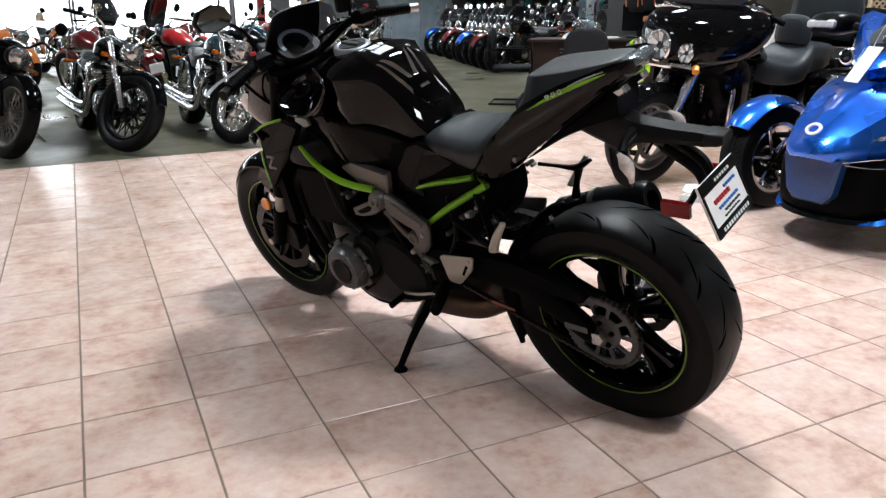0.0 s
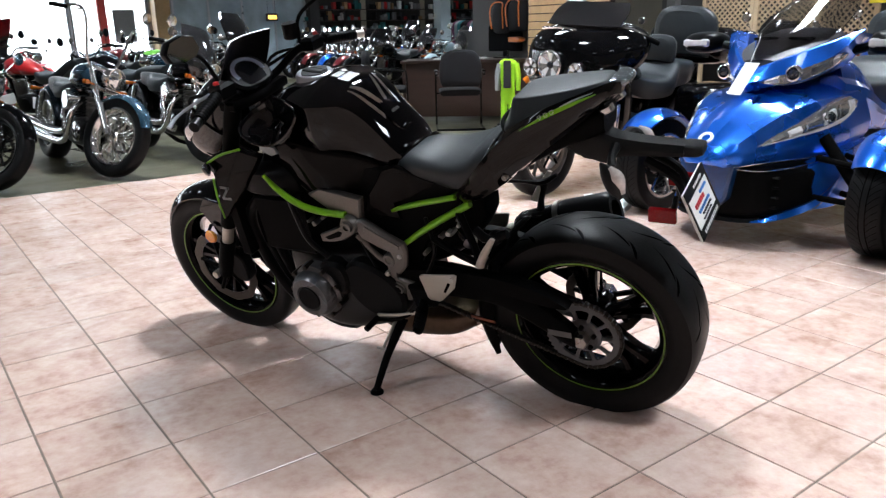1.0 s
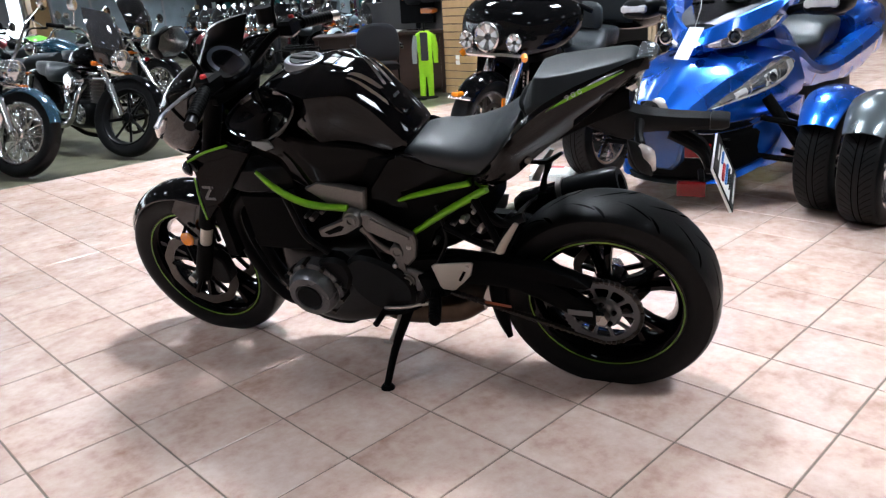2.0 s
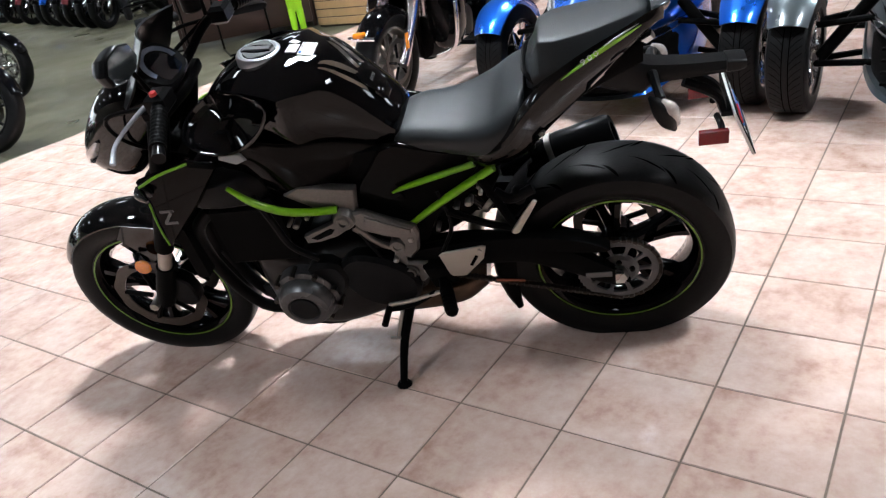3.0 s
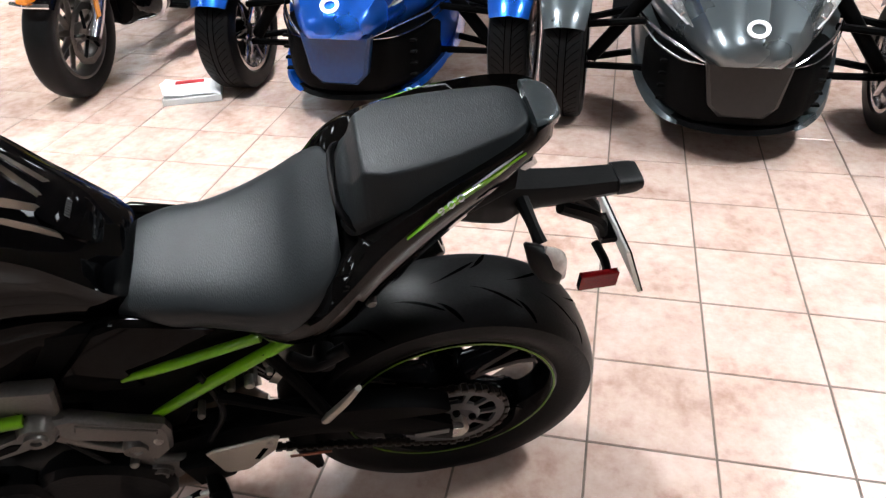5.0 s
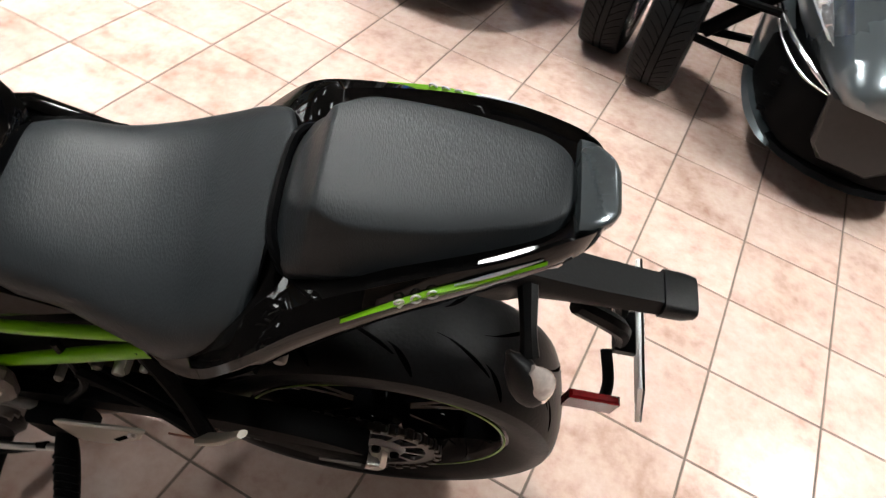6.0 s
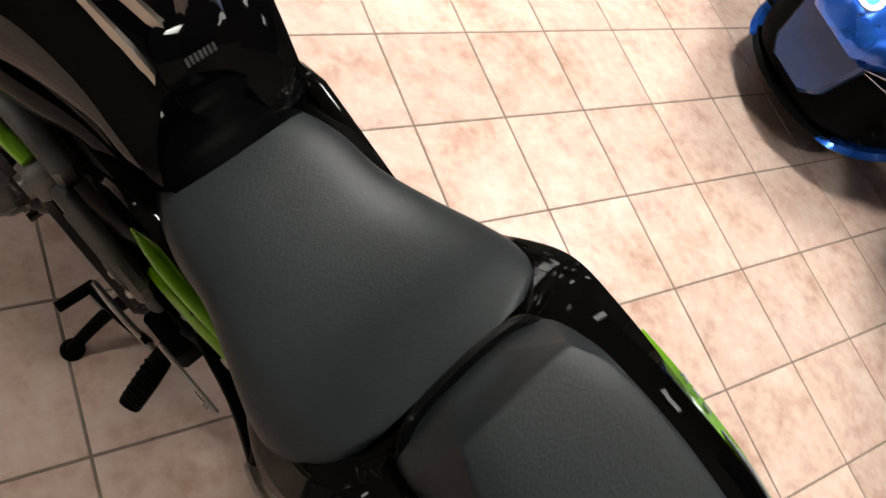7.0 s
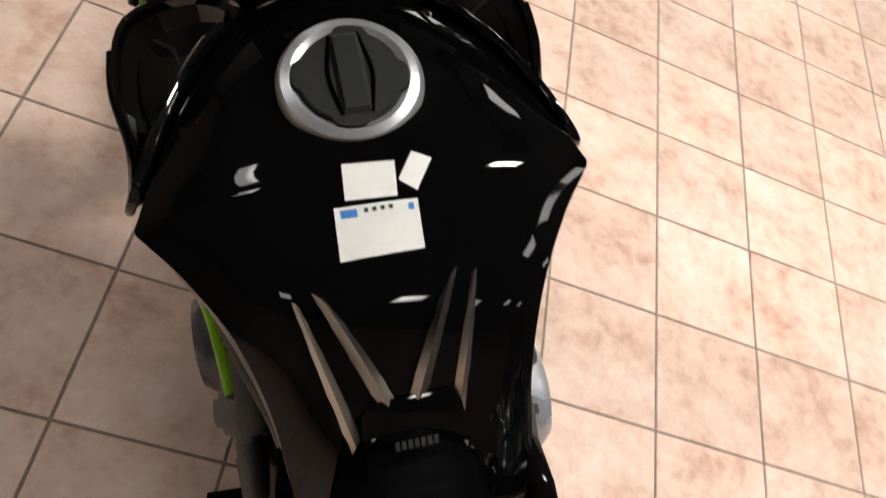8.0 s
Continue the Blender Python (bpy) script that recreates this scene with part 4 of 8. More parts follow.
# rows: x, half-width at the shoulder crease, top, shoulder height, bottom, half-width of the lower side, power across the top
TANK = [(0.995, 0.050, 0.950, 0.942, 0.88, 0.050, 2.2), (0.965, 0.072, 0.980, 0.970, 0.875, 0.074, 2.2), (0.92, 0.093, 1.006, 0.993, 0.865, 0.098, 2.3), (0.86, 0.124, 1.027, 1.006, 0.855, 0.128, 2.3), (0.785, 0.159, 1.037, 1.005, 0.845, 0.156, 2.4), (0.750, 0.174, 1.037, 1.001, 0.842, 0.165, 2.4), (0.740, 0.177, 1.037, 0.999, 0.841, 0.164, 2.4), (0.730, 0.170, 1.036, 0.998, 0.838, 0.160, 2.4), (0.70, 0.147, 1.031, 0.992, 0.828, 0.142, 2.4), (0.65, 0.118, 1.018, 0.982, 0.815, 0.122, 2.5), (0.60, 0.103, 0.971, 0.938, 0.795, 0.108, 2.6), (0.555, 0.100, 0.918, 0.888, 0.778, 0.102, 2.7), (0.525, 0.097, 0.876, 0.852, 0.770, 0.095, 2.8), (0.505, 0.085, 0.845, 0.826, 0.768, 0.082, 2.8), (0.495, 0.060, 0.820, 0.805, 0.775, 0.055, 2.6)]
TANK_FINE = sorted(curve(TANK, 6))


def tank_top(x, y):
    """Height of the tank's skin over (x, y)."""
    for a, c in zip(TANK_FINE, TANK_FINE[1:]):
        if a[0] <= x <= c[0]:
            u = (x - a[0]) / (c[0] - a[0])
            w, top, crease, p = [a[i] + (c[i] - a[i]) * u for i in (1, 2, 3, 6)]
            return crease + (top - crease) * (1 - min(abs(y) / w, 1.0) ** p)
    return TANK_FINE[0][2]


def tank_ring(x, w, top, crease, low, wl, p):
    """A tank section: a domed top out to a sharp shoulder, a tucked side below it, a flat bottom."""
    over = [(x, w * q, crease + (top - crease) * (1 - abs(q) ** p)) for q in [math.sin(math.pi / 2 * k / 12) for k in range(-12, 13)]]
    h = crease - low
    right = [(w - 0.004, crease - 0.006), (wl + 0.35 * (w - wl), crease - 0.25 * h), (wl, crease - 0.6 * h), (wl * 0.9, low + 0.08 * h), (wl * 0.7, low)]
    return over + [(x, y, z) for y, z in right] + [(x, -y, z) for y, z in right[::-1]]


def on_tank(bm, outline, lift=0.002, thick=0.0008, fine=6):
    """A thin sheet that follows the tank's skin: a quad outline in (x, y)."""
    a, c, d, e = [np.array(p) for p in outline]
    rows = []
    for i in range(fine + 1):
        u = i / fine
        rows.append([])
        for j in range(fine + 1):
            v = j / fine
            p = (a * (1 - u) + c * u) * (1 - v) + (e * (1 - u) + d * u) * v
            rows[-1].append(bm.verts.new((p[0], p[1], tank_top(p[0], p[1]) + lift)))
    for i in range(fine):
        for j in range(fine):
            bm.faces.new((rows[i][j], rows[i + 1][j], rows[i + 1][j + 1], rows[i][j + 1]))
    return bm


def bodywork(b):
    bm = bmesh.new()
    loft(bm, [tank_ring(*r) for r in curve(TANK, 6)])
    tank = part("fuel_tank", bm, M_TANK, b, "glossy black fuel tank", 30)
    # filler cap
    cz = 1.030
    tilt = Matrix.Translation((0.822, 0.002, cz + 0.003)) @ Matrix.Rotation(radians(-5), 4, "Y")
    bm = bmesh.new()
    revolve(bm, [(0.041, -0.01), (0.041, 0.010), (0.046, 0.013), (0.053, 0.011), (0.0575, 0.004), (0.0575, -0.016)], axis="z", n=48)
    cap = part("filler_ring", lying(bm, tilt), M_SILVER, tank, "silver filler cap ring")
    bm = bmesh.new()
    rings = []
    for q, h in ((1.0, -0.005), (1.0, 0.0125), (0.97, 0.0145), (0.0, 0.0150)):
        edge = [(0.0400 + 0.0055 / (1 + math.exp(-9 * (math.cos(4 * a + 0.6) - 0.35))), a) for a in [2 * math.pi * k / 96 for k in range(96)]]
        rings.append([(q * r * math.cos(a), q * r * math.sin(a), h) for r, a in edge])
    loft(bm, rings)
    part("filler_cap", lying(bm, tilt), M_CAP, tank, "dark grey lobed filler cap")
    bm = bmesh.new()
    box(bm, (-0.034, -0.012, 0.010), (0.036, 0.012, 0.0185), 0.004)
    part("cap_lever", lying(bm, tilt), M_CAP, tank)
    for y in (0.0135, -0.0135):
        bm = bmesh.new()
        tube(bm, [(0.036, y * 0.8, 0.0150), (0.0, y * 1.25, 0.0153), (-0.034, y * 0.8, 0.0150)], 0.0016, n=6)
        part("cap_slot", lying(bm, tilt), M_GROOVE, tank)
    # paper stickers
    for q, lab in (([(0.716, 0.033), (0.714, -0.028), (0.677, -0.026), (0.677, 0.035)], "white paper notice on the tank"), ([(0.749, 0.022), (0.746, -0.017), (0.718, -0.014), (0.720, 0.024)], "small white sticker on the tank"), ([(0.752, -0.031), (0.744, -0.045), (0.720, -0.029), (0.730, -0.017)], "small white sticker on the tank")):
        bm = bmesh.new()
        on_tank(bm, q)
        part("sticker", bm, M_WHITE, tank, lab)
    for q in ([(0.713, 0.029), (0.7125, 0.017), (0.7065, 0.017), (0.707, 0.029)], [(0.711, -0.020), (0.711, -0.024), (0.706, -0.024), (0.706, -0.020)]):
        bm = bmesh.new()
        on_tank(bm, q, 0.0030, fine=2)
        part("sticker_print", bm, M_BLUEINK, tank)
    for y in (0.012, 0.006, 0.000, -0.006):
        bm = bmesh.new()
        on_tank(bm, [(0.712, y), (0.712, y - 0.003), (0.709, y - 0.003), (0.709, y)], 0.0030, fine=1)
        part("sticker_bar", bm, M_DARKINK, tank)
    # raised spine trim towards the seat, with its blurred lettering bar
    bm = bmesh.new()
    rings = []
    for x, w, lift in ((0.590, 0.030, 0.003), (0.582, 0.038, 0.008), (0.562, 0.042, 0.010), (0.544, 0.039, 0.010), (0.534, 0.031, 0.006), (0.528, 0.022, 0.001)):
        rings.append([(x, w * q, tank_top(x, w * q) + lift * (1 - 0.2 * q * q)) for q in np.linspace(-1, 1, 9)] + [(x, w * q, tank_top(x, w * q) - 0.004) for q in np.linspace(1, -1, 9)])
    loft(bm, rings)
    part("tank_trim", bm, M_TANK, tank, "glossy black tank trim")
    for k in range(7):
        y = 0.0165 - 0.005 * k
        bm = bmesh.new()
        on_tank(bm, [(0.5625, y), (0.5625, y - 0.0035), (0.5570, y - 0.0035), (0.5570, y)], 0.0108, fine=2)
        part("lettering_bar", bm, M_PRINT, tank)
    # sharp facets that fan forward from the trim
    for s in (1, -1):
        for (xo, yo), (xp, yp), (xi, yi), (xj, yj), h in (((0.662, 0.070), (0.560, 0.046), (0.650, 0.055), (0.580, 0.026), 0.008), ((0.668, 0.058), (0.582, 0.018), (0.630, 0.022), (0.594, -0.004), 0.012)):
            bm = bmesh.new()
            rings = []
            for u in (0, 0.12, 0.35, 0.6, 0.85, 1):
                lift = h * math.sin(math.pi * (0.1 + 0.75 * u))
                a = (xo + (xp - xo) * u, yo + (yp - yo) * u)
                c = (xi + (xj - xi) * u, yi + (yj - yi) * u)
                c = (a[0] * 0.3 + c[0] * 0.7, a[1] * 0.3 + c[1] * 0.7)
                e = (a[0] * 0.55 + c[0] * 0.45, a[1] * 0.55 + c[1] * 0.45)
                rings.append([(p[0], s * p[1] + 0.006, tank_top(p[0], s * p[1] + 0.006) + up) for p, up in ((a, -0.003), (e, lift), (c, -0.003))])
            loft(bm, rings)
            # bright metal colour stands in for reflections on the black paint
            part("tank_facet", bm, M_FACET_SHEEN, tank, "black tank facet, its reflection put into a bright metal colour")
    # matte knee panels below the tank
    for s in (1, -1):
        bm = bmesh.new()
        rings = []
        for x, zt, zb, y in curve([(0.985, 0.925, 0.80, 0.140), (0.90, 0.900, 0.735, 0.152), (0.80, 0.878, 0.70, 0.166), (0.70, 0.855, 0.715, 0.146), (0.62, 0.828, 0.725, 0.118), (0.54, 0.79, 0.72, 0.106)], 4):
            rings.append([(x, s * (y - 0.05), zt), (x, s * (y - 0.008), zt - 0.004), (x, s * y, zt - 0.02), (x, s * (y - 0.004), (zt + zb) / 2), (x, s * (y - 0.015), zb + 0.01), (x, s * (y - 0.05), zb)])
        loft(bm, rings)
        part("side_cover", bm, M_GREYPAINT, b, "dark metallic side cover under the tank")
        # hollow scoop ahead of the tank's shoulder, with a rolled rim
        rim = curve([(0.955, 0.078, 0.985), (0.90, 0.112, 1.006), (0.83, 0.150, 1.008), (0.776, 0.178, 0.990), (0.788, 0.192, 0.950), (0.83, 0.197, 0.913), (0.89, 0.203, 0.890), (0.955, 0.212, 0.905), (1.005, 0.190, 0.935), (1.005, 0.120, 0.960)], 5, True)
        deep, low = (0.915, 0.115, 0.945), (0.90, 0.10, 0.84)
        bm = bmesh.new()
        rings = []
        for goal, u in ((low, 0.5), (low, 0.22), (low, 0.06), (deep, 0.0), (deep, 0.06), (deep, 0.12), (deep, 0.40), (deep, 0.75)):
            rings.append([(p[0] + (goal[0] - p[0]) * u, s * (p[1] + (goal[1] - p[1]) * u), p[2] + (goal[2] - p[2]) * u - (0.02 if goal is deep and u > 0.1 else 0.0)) for p in rim])
        loft(bm, rings)
        shroud = part("air_shroud", bm, M_GLOSS, b, "glossy black hollow scoop beside the tank")
        bm = bmesh.new()
        loft(bm, [[(x + 0.004 * math.cos(a) * 0.7, s * (y + 0.004 * math.sin(a)), z + 0.004 * math.cos(a)) for a in [2 * math.pi * k / 8 for k in range(8)]] for x, y, z in rim[3:-12]])
        part("scoop_rim", bm, M_GLOSS, shroud)
        bm = bmesh.new()
        plate(bm, [(0.925, 0.892), (0.868, 0.886), (0.860, 0.866), (0.890, 0.856), (0.930, 0.876)], s * 0.196, s * 0.206, 0.004)
        part("scoop_tab", bm, M_GUNMETAL, shroud, "grey end piece of the scoop")
        # radiator shroud, sharp, with a thin green edge
        bm = bmesh.new()
        plate(bm, [(1.20, 0.815), (1.04, 0.86), (0.96, 0.84), (1.05, 0.735), (1.205, 0.59), (1.19, 0.76)], s * 0.155, s * 0.185, 0.008)
        sh = part("radiator_shroud", bm, M_GREYPAINT, b, "dark grey radiator shroud with green edge")
        bm = bmesh.new()
        tube(bm, [(1.03, s * 0.187, 0.862), (1.12, s * 0.190, 0.838), (1.19, s * 0.188, 0.805)], 0.004, n=6)
        tube(bm, [(1.188, s * 0.188, 0.75), (1.20, s * 0.188, 0.67), (1.203, s * 0.184, 0.60)], 0.003, n=6)
        part("shroud_edge", bm, M_GREEN, sh)
        bm = bmesh.new()
        for seg in ([(1.175, 0.722), (1.135, 0.722), (1.135, 0.714), (1.175, 0.714)], [(1.140, 0.714), (1.150, 0.714), (1.178, 0.682), (1.168, 0.682)], [(1.178, 0.682), (1.140, 0.682), (1.140, 0.674), (1.178, 0.674)]):
            plate(bm, seg, s * 0.1845, s * 0.1866, 0.0004)
        part("shroud_emblem", bm, M_COVER, sh)
        # lower belly fairing
        bm = bmesh.new()
        plate(bm, [(1.05, 0.34), (0.99, 0.20), (0.88, 0.158), (0.80, 0.18), (0.86, 0.24), (0.96, 0.33)], s * 0.085, s * 0.12, 0.012, smooth_steps=2)
        part("belly_cover", bm, M_SATIN, b)


def dished(bm, rows, n=30):
    """A cushion: rows of (x, left y, right y, edge z, crown z, bottom z)."""
    rings = []
    for x, yl, yr, ze, zc, zb in curve(rows, 6):
        top = []
        m = (yl + yr) / 2
        for k in range(n):
            a = math.pi * k / (n - 1)
            c, s = math.cos(a), math.sin(a)
            top.append((x, m + (yl - m) * math.copysign(abs(c) ** 0.62, c), ze + (zc - ze) * abs(s) ** 0.55))
        top += [(x, yr * 0.96, (ze + zb) / 2), (x, yr * 0.86, zb), (x, yl * 0.86, zb), (x, yl * 0.96, (ze + zb) / 2)]
        rings.append(top)
    return loft(bm, rings)


def seats(b):
    bm = bmesh.new()
    dished(bm, [(0.535, 0.062, -0.062, 0.785, 0.812, 0.765), (0.515, 0.092, -0.092, 0.788, 0.826, 0.765), (0.46, 0.112, -0.112, 0.790, 0.838, 0.765), (0.40, 0.120, -0.120, 0.790, 0.836, 0.765), (0.34, 0.140, -0.140, 0.792, 0.842, 0.765), (0.28, 0.160, -0.160, 0.798, 0.862, 0.765), (0.24, 0.164, -0.164, 0.812, 0.888, 0.770), (0.205, 0.150, -0.150, 0.842, 0.908, 0.790), (0.190, 0.110, -0.110, 0.865, 0.918, 0.82)])
    part("rider_seat", bm, M_SEAT, b, "black grained vinyl rider seat")
    bm = bmesh.new()
    rings = []
    for x, pw, w, zc, zs, zb in curve([(0.183, 0.020, 0.055, 0.936, 0.926, 0.885), (0.174, 0.032, 0.083, 0.962, 0.932, 0.885), (0.162, 0.048, 0.096, 0.974, 0.938, 0.89), (0.150, 0.060, 0.100, 1.001, 0.945, 0.892), (0.144, 0.063, 0.101, 1.0075, 0.948, 0.893), (0.136, 0.067, 0.102, 1.009, 0.952, 0.894), (0.105, 0.078, 0.104, 1.014, 0.963, 0.90), (0.03, 0.073, 0.096, 1.025, 0.984, 0.93), (-0.04, 0.058, 0.080, 1.037, 1.004, 0.965), (-0.068, 0.049, 0.069, 1.042, 1.014, 0.985), (-0.088, 0.034, 0.056, 1.043, 1.019, 0.99), (-0.099, 0.016, 0.043, 1.035, 1.020, 1.0)], 5):
        half = [(0.0, zc + 0.0015), (pw * 0.6, zc + 0.001), (pw - 0.0035, zc), (pw - 0.0003, zc - 0.001), (pw + 0.0022, zc - 0.0035), (w - 0.006, zs + 0.004), (w - 0.001, zs - 0.001), (w, zs - 0.008), (w * 0.97, zb + 0.01), (w * 0.85, zb)]
        rings.append([(x, y, z) for y, z in half] + [(x, -y, z) for y, z in half[:0:-1]])
    loft(bm, rings)
    ps = part("pillion_seat", bm, M_SEAT, b, "black grained vinyl pillion seat")
    bm = bmesh.new()
    tube(bm, [(0.150, 0.090, 0.915), (0.168, 0.086, 0.930), (0.184, 0.060, 0.942), (0.188, 0.0, 0.946), (0.184, -0.060, 0.942), (0.168, -0.086, 0.930), (0.150, -0.090, 0.915)], 0.006, n=8)
    part("seat_piping", bm, M_SATIN, ps)


def tail(b):
    # tail cowl: a tapering saddle below and beside the pillion seat
    bm = bmesh.new()
    rings = []
    for x, w, ze, zb, wi in curve([(0.36, 0.100, 0.77, 0.70, 0.08), (0.30, 0.150, 0.795, 0.715, 0.10), (0.24, 0.182, 0.845, 0.745, 0.11), (0.19, 0.184, 0.905, 0.775, 0.11), (0.13, 0.160, 0.955, 0.825, 0.105), (0.05, 0.130, 0.998, 0.885, 0.10), (-0.03, 0.104, 1.028, 0.945, 0.085), (-0.085, 0.080, 1.045, 0.99, 0.06), (-0.112, 0.060, 1.048, 1.01, 0.05), (-0.125, 0.045, 1.045, 1.018, 0.04)], 5):
        half = [(wi * 0.2, ze - 0.02), (wi, ze - 0.012), ((wi + w) / 2, ze), (w * 0.97, ze - 0.012), (w, ze - 0.028), (w * 0.94, (ze + zb) / 2 - 0.01), (w * 0.80, zb + 0.008), (w * 0.62, zb), (w * 0.2, zb + 0.01)]
        rings.append([(x, y, z) for y, z in half] + [(x, -y, z) for y, z in half[::-1]])
    loft(bm, rings)
    cowl = part("tail_cowl", bm, M_TAILPAINT, b, "dark metallic tail cowl with green stripe")
    bm = bmesh.new()
    body(bm, [(-0.098, 0.054, 1.050, 1.026, 0.5, 5, 5), (-0.114, 0.050, 1.052, 1.028, 0.5, 5, 5), (-0.132, 0.038, 1.050, 1.032, 0.5, 5, 5), (-0.140, 0.026, 1.046, 1.036, 0.5, 4, 4)], 3, 24)
    part("tail_cap", bm, M_GUNMETAL, cowl, "silver-grey tail cap")
    for s in (1, -1):
        bm = bmesh.new()
        rows = []
        for x, y, z, h in curve([(0.10, 0.146, 0.956, 0.0006), (0.06, 0.133, 0.976, 0.0035), (0.02, 0.119, 0.994, 0.0055), (-0.03, 0.1025, 1.013, 0.0045), (-0.075, 0.083, 1.028, 0.001)], 5):
            rows.append([(x, s * (y + 0.0012), z - h), (x, s * (y + 0.0035), z + h), (x, s * (y - 0.004), z + h), (x, s * (y - 0.004), z - h)])
        loft(bm, rows)
        part("tail_stripe", bm, M_GREEN, cowl, "bright green tail stripe")
        ax, up = Vector((-0.93, -s * 0.33, 0.36)).normalized() * s, Vector((0, -s * 0.3, 0.95))
        nrm = ax.cross(up).normalized()
        m = Matrix((ax * 1.5, nrm.cross(ax), nrm)).transposed().to_4x4()
        m.translation = Vector((0.036, s * 0.1268, 0.990))
        for k, digit in enumerate("900"):
            text_mesh(cowl, "tail_digit", digit, 0.016, m @ Matrix.Translation((0.0105 * (k - 1), 0, 0)), M_SILVER, "silver digit")
        bm = bmesh.new()
        tube(bm, [(0.005, s * 0.1135, 1.0065), (-0.03, s * 0.1015, 1.0205), (-0.07, s * 0.084, 1.0325)], [0.0008, 0.002, 0.0006], n=6)
        part("stripe_edge", bm, M_SILVER, cowl, "thin silver line over the stripe")
        bm = bmesh.new()
        revolve(bm, [(0.0001, s * 0.152), (0.006, s * 0.152), (0.008, s * 0.149), (0.008, s * 0.10)], (0.155, 0, 0.825), n=16)
        part("cowl_bolt", bm, M_ALU, cowl)
        # tail light wing
        bm = bmesh.new()
        plate(bm, [(-0.070, 0.976), (-0.098, 0.992), (-0.106, 0.978), (-0.086, 0.964)], s * 0.03, s * 0.058, 0.005)
        part("tail_light", bm, M_CLEAR, cowl, "clear tail light lens")
        # turn signal
        bm = bmesh.new()
        tube(bm, [(-0.10, s * 0.03, 0.875), (-0.105, s * 0.08, 0.870), (-0.112, s * 0.105, 0.855)], [0.013, 0.010, 0.012], n=8)
        stalk = part("signal_stalk", bm, M_PLASTIC, b)
        bm = bmesh.new()
        tube(bm, [(-0.085, s * 0.108, 0.865), (-0.105, s * 0.118, 0.845), (-0.125, s * 0.126, 0.81), (-0.14, s * 0.130, 0.785)], [0.004, 0.022, 0.024, 0.006], n=14, steps=4, flat=0.8)
        part("turn_signal", bm, M_PLASTIC, stalk)
        bm = bmesh.new()
        tube(bm, [(-0.112, s * 0.122, 0.862), (-0.132, s * 0.128, 0.838), (-0.146, s * 0.132, 0.80)], [0.006, 0.018, 0.006], n=14, steps=4, flat=0.8)
        part("signal_lens", bm, M_SIGNAL, stalk, "clear turn signal lens")
        # red side reflectors
        bm = bmesh.new()
        box(bm, (-0.262, s * 0.098 - 0.006, 0.712), (-0.196, s * 0.098 + 0.006, 0.752), 0.003)
        part("rear_reflector", bm, M_RED, b, "red rectangular reflector")
        bm = bmesh.new()
        tube(bm, [(-0.245, s * 0.03, 0.745), (-0.25, s * 0.07, 0.74), (-0.245, s * 0.098, 0.735)], 0.008, n=8)
        part("reflector_stay", bm, M_SATIN, b)
    # rear fender arm
    bm = bmesh.new()
    rings = []
    for x, w, zt, zb in curve([(0.05, 0.050, 0.940, 0.878), (0.0, 0.044, 0.928, 0.852), (-0.05, 0.038, 0.914, 0.832), (-0.078, 0.036, 0.902, 0.828), (-0.108, 0.034, 0.893, 0.846), (-0.18, 0.031, 0.885, 0.850), (-0.262, 0.028, 0.881, 0.853)], 4):
        rings.append([(x, w, zb + 0.012), (x, w * 0.95, zt - 0.014), (x, w * 0.7, zt), (x, -w * 0.7, zt), (x, -w * 0.95, zt - 0.014), (x, -w, zb + 0.012), (x, -w * 0.8, zb), (x, w * 0.8, zb)])
    loft(bm, rings)
    arm = part("fender_arm", bm, M_PLASTIC, b, "satin black rear fender arm")
    bm = bmesh.new()
    body(bm, [(-0.263, 0.028, 0.883, 0.852, 0.5, 5, 5), (-0.29, 0.028, 0.882, 0.853, 0.5, 5, 5), (-0.305, 0.026, 0.880, 0.858, 0.5, 4, 4)], 3, 24)
    part("plate_lamp", bm, M_PLASTIC, arm)
    bm = bmesh.new()
    for s in (1, -1):
        tube(bm, [(-0.17, s * 0.022, 0.84), (-0.225, s * 0.022, 0.81), (-0.250, s * 0.020, 0.785), (-0.262, s * 0.018, 0.745)], [0.012, 0.013, 0.012, 0.009], n=8, steps=4)
    box(bm, (-0.285, -0.03, 0.735), (-0.255, 0.03, 0.755), 0.004)
    part("plate_bracket", bm, M_SATIN, arm)
    # dealer plate
    m = Matrix.Translation((-0.297, 0.0, 0.726)) @ Matrix.Rotation(radians(22), 4, "Y")
    bm = bmesh.new()
    box(bm, (-0.003, -0.092, -0.065), (0.003, 0.092, 0.065), 0.002)
    plt = part("dealer_plate", lying(bm, m), M_WHITE, b, "white paper dealer plate in a black frame")
    bm = bmesh.new()
    for a, c in (((-0.006, -0.092, 0.037), (-0.0035, 0.092, 0.065)), ((-0.006, -0.092, -0.065), (-0.0035, 0.092, -0.041)), ((-0.006, -0.092, -0.0405), (-0.0035, -0.085, 0.0365)), ((-0.006, 0.085, -0.0405), (-0.0035, 0.092, 0.0365))):
        box(bm, a, c, 0.0008)
    part("plate_frame", lying(bm, m), M_SATIN, plt)
    for y0, y1, z0, z1, mt in ((-0.07, 0.07, -0.058, -0.049, M_WHITE), (-0.05, 0.03, 0.047, 0.054, M_WHITE), (-0.06, 0.0, 0.020, 0.026, M_BLUEINK), (-0.02, 0.06, 0.004, 0.014, M_REDINK), (-0.05, 0.05, -0.012, -0.006, M_BLUEINK), (-0.05, 0.03, -0.024, -0.020, M_DARKINK), (-0.04, 0.04, -0.034, -0.031, M_DARKINK)):
        bm = bmesh.new()
        n = max(1, int((y1 - y0) / 0.012))
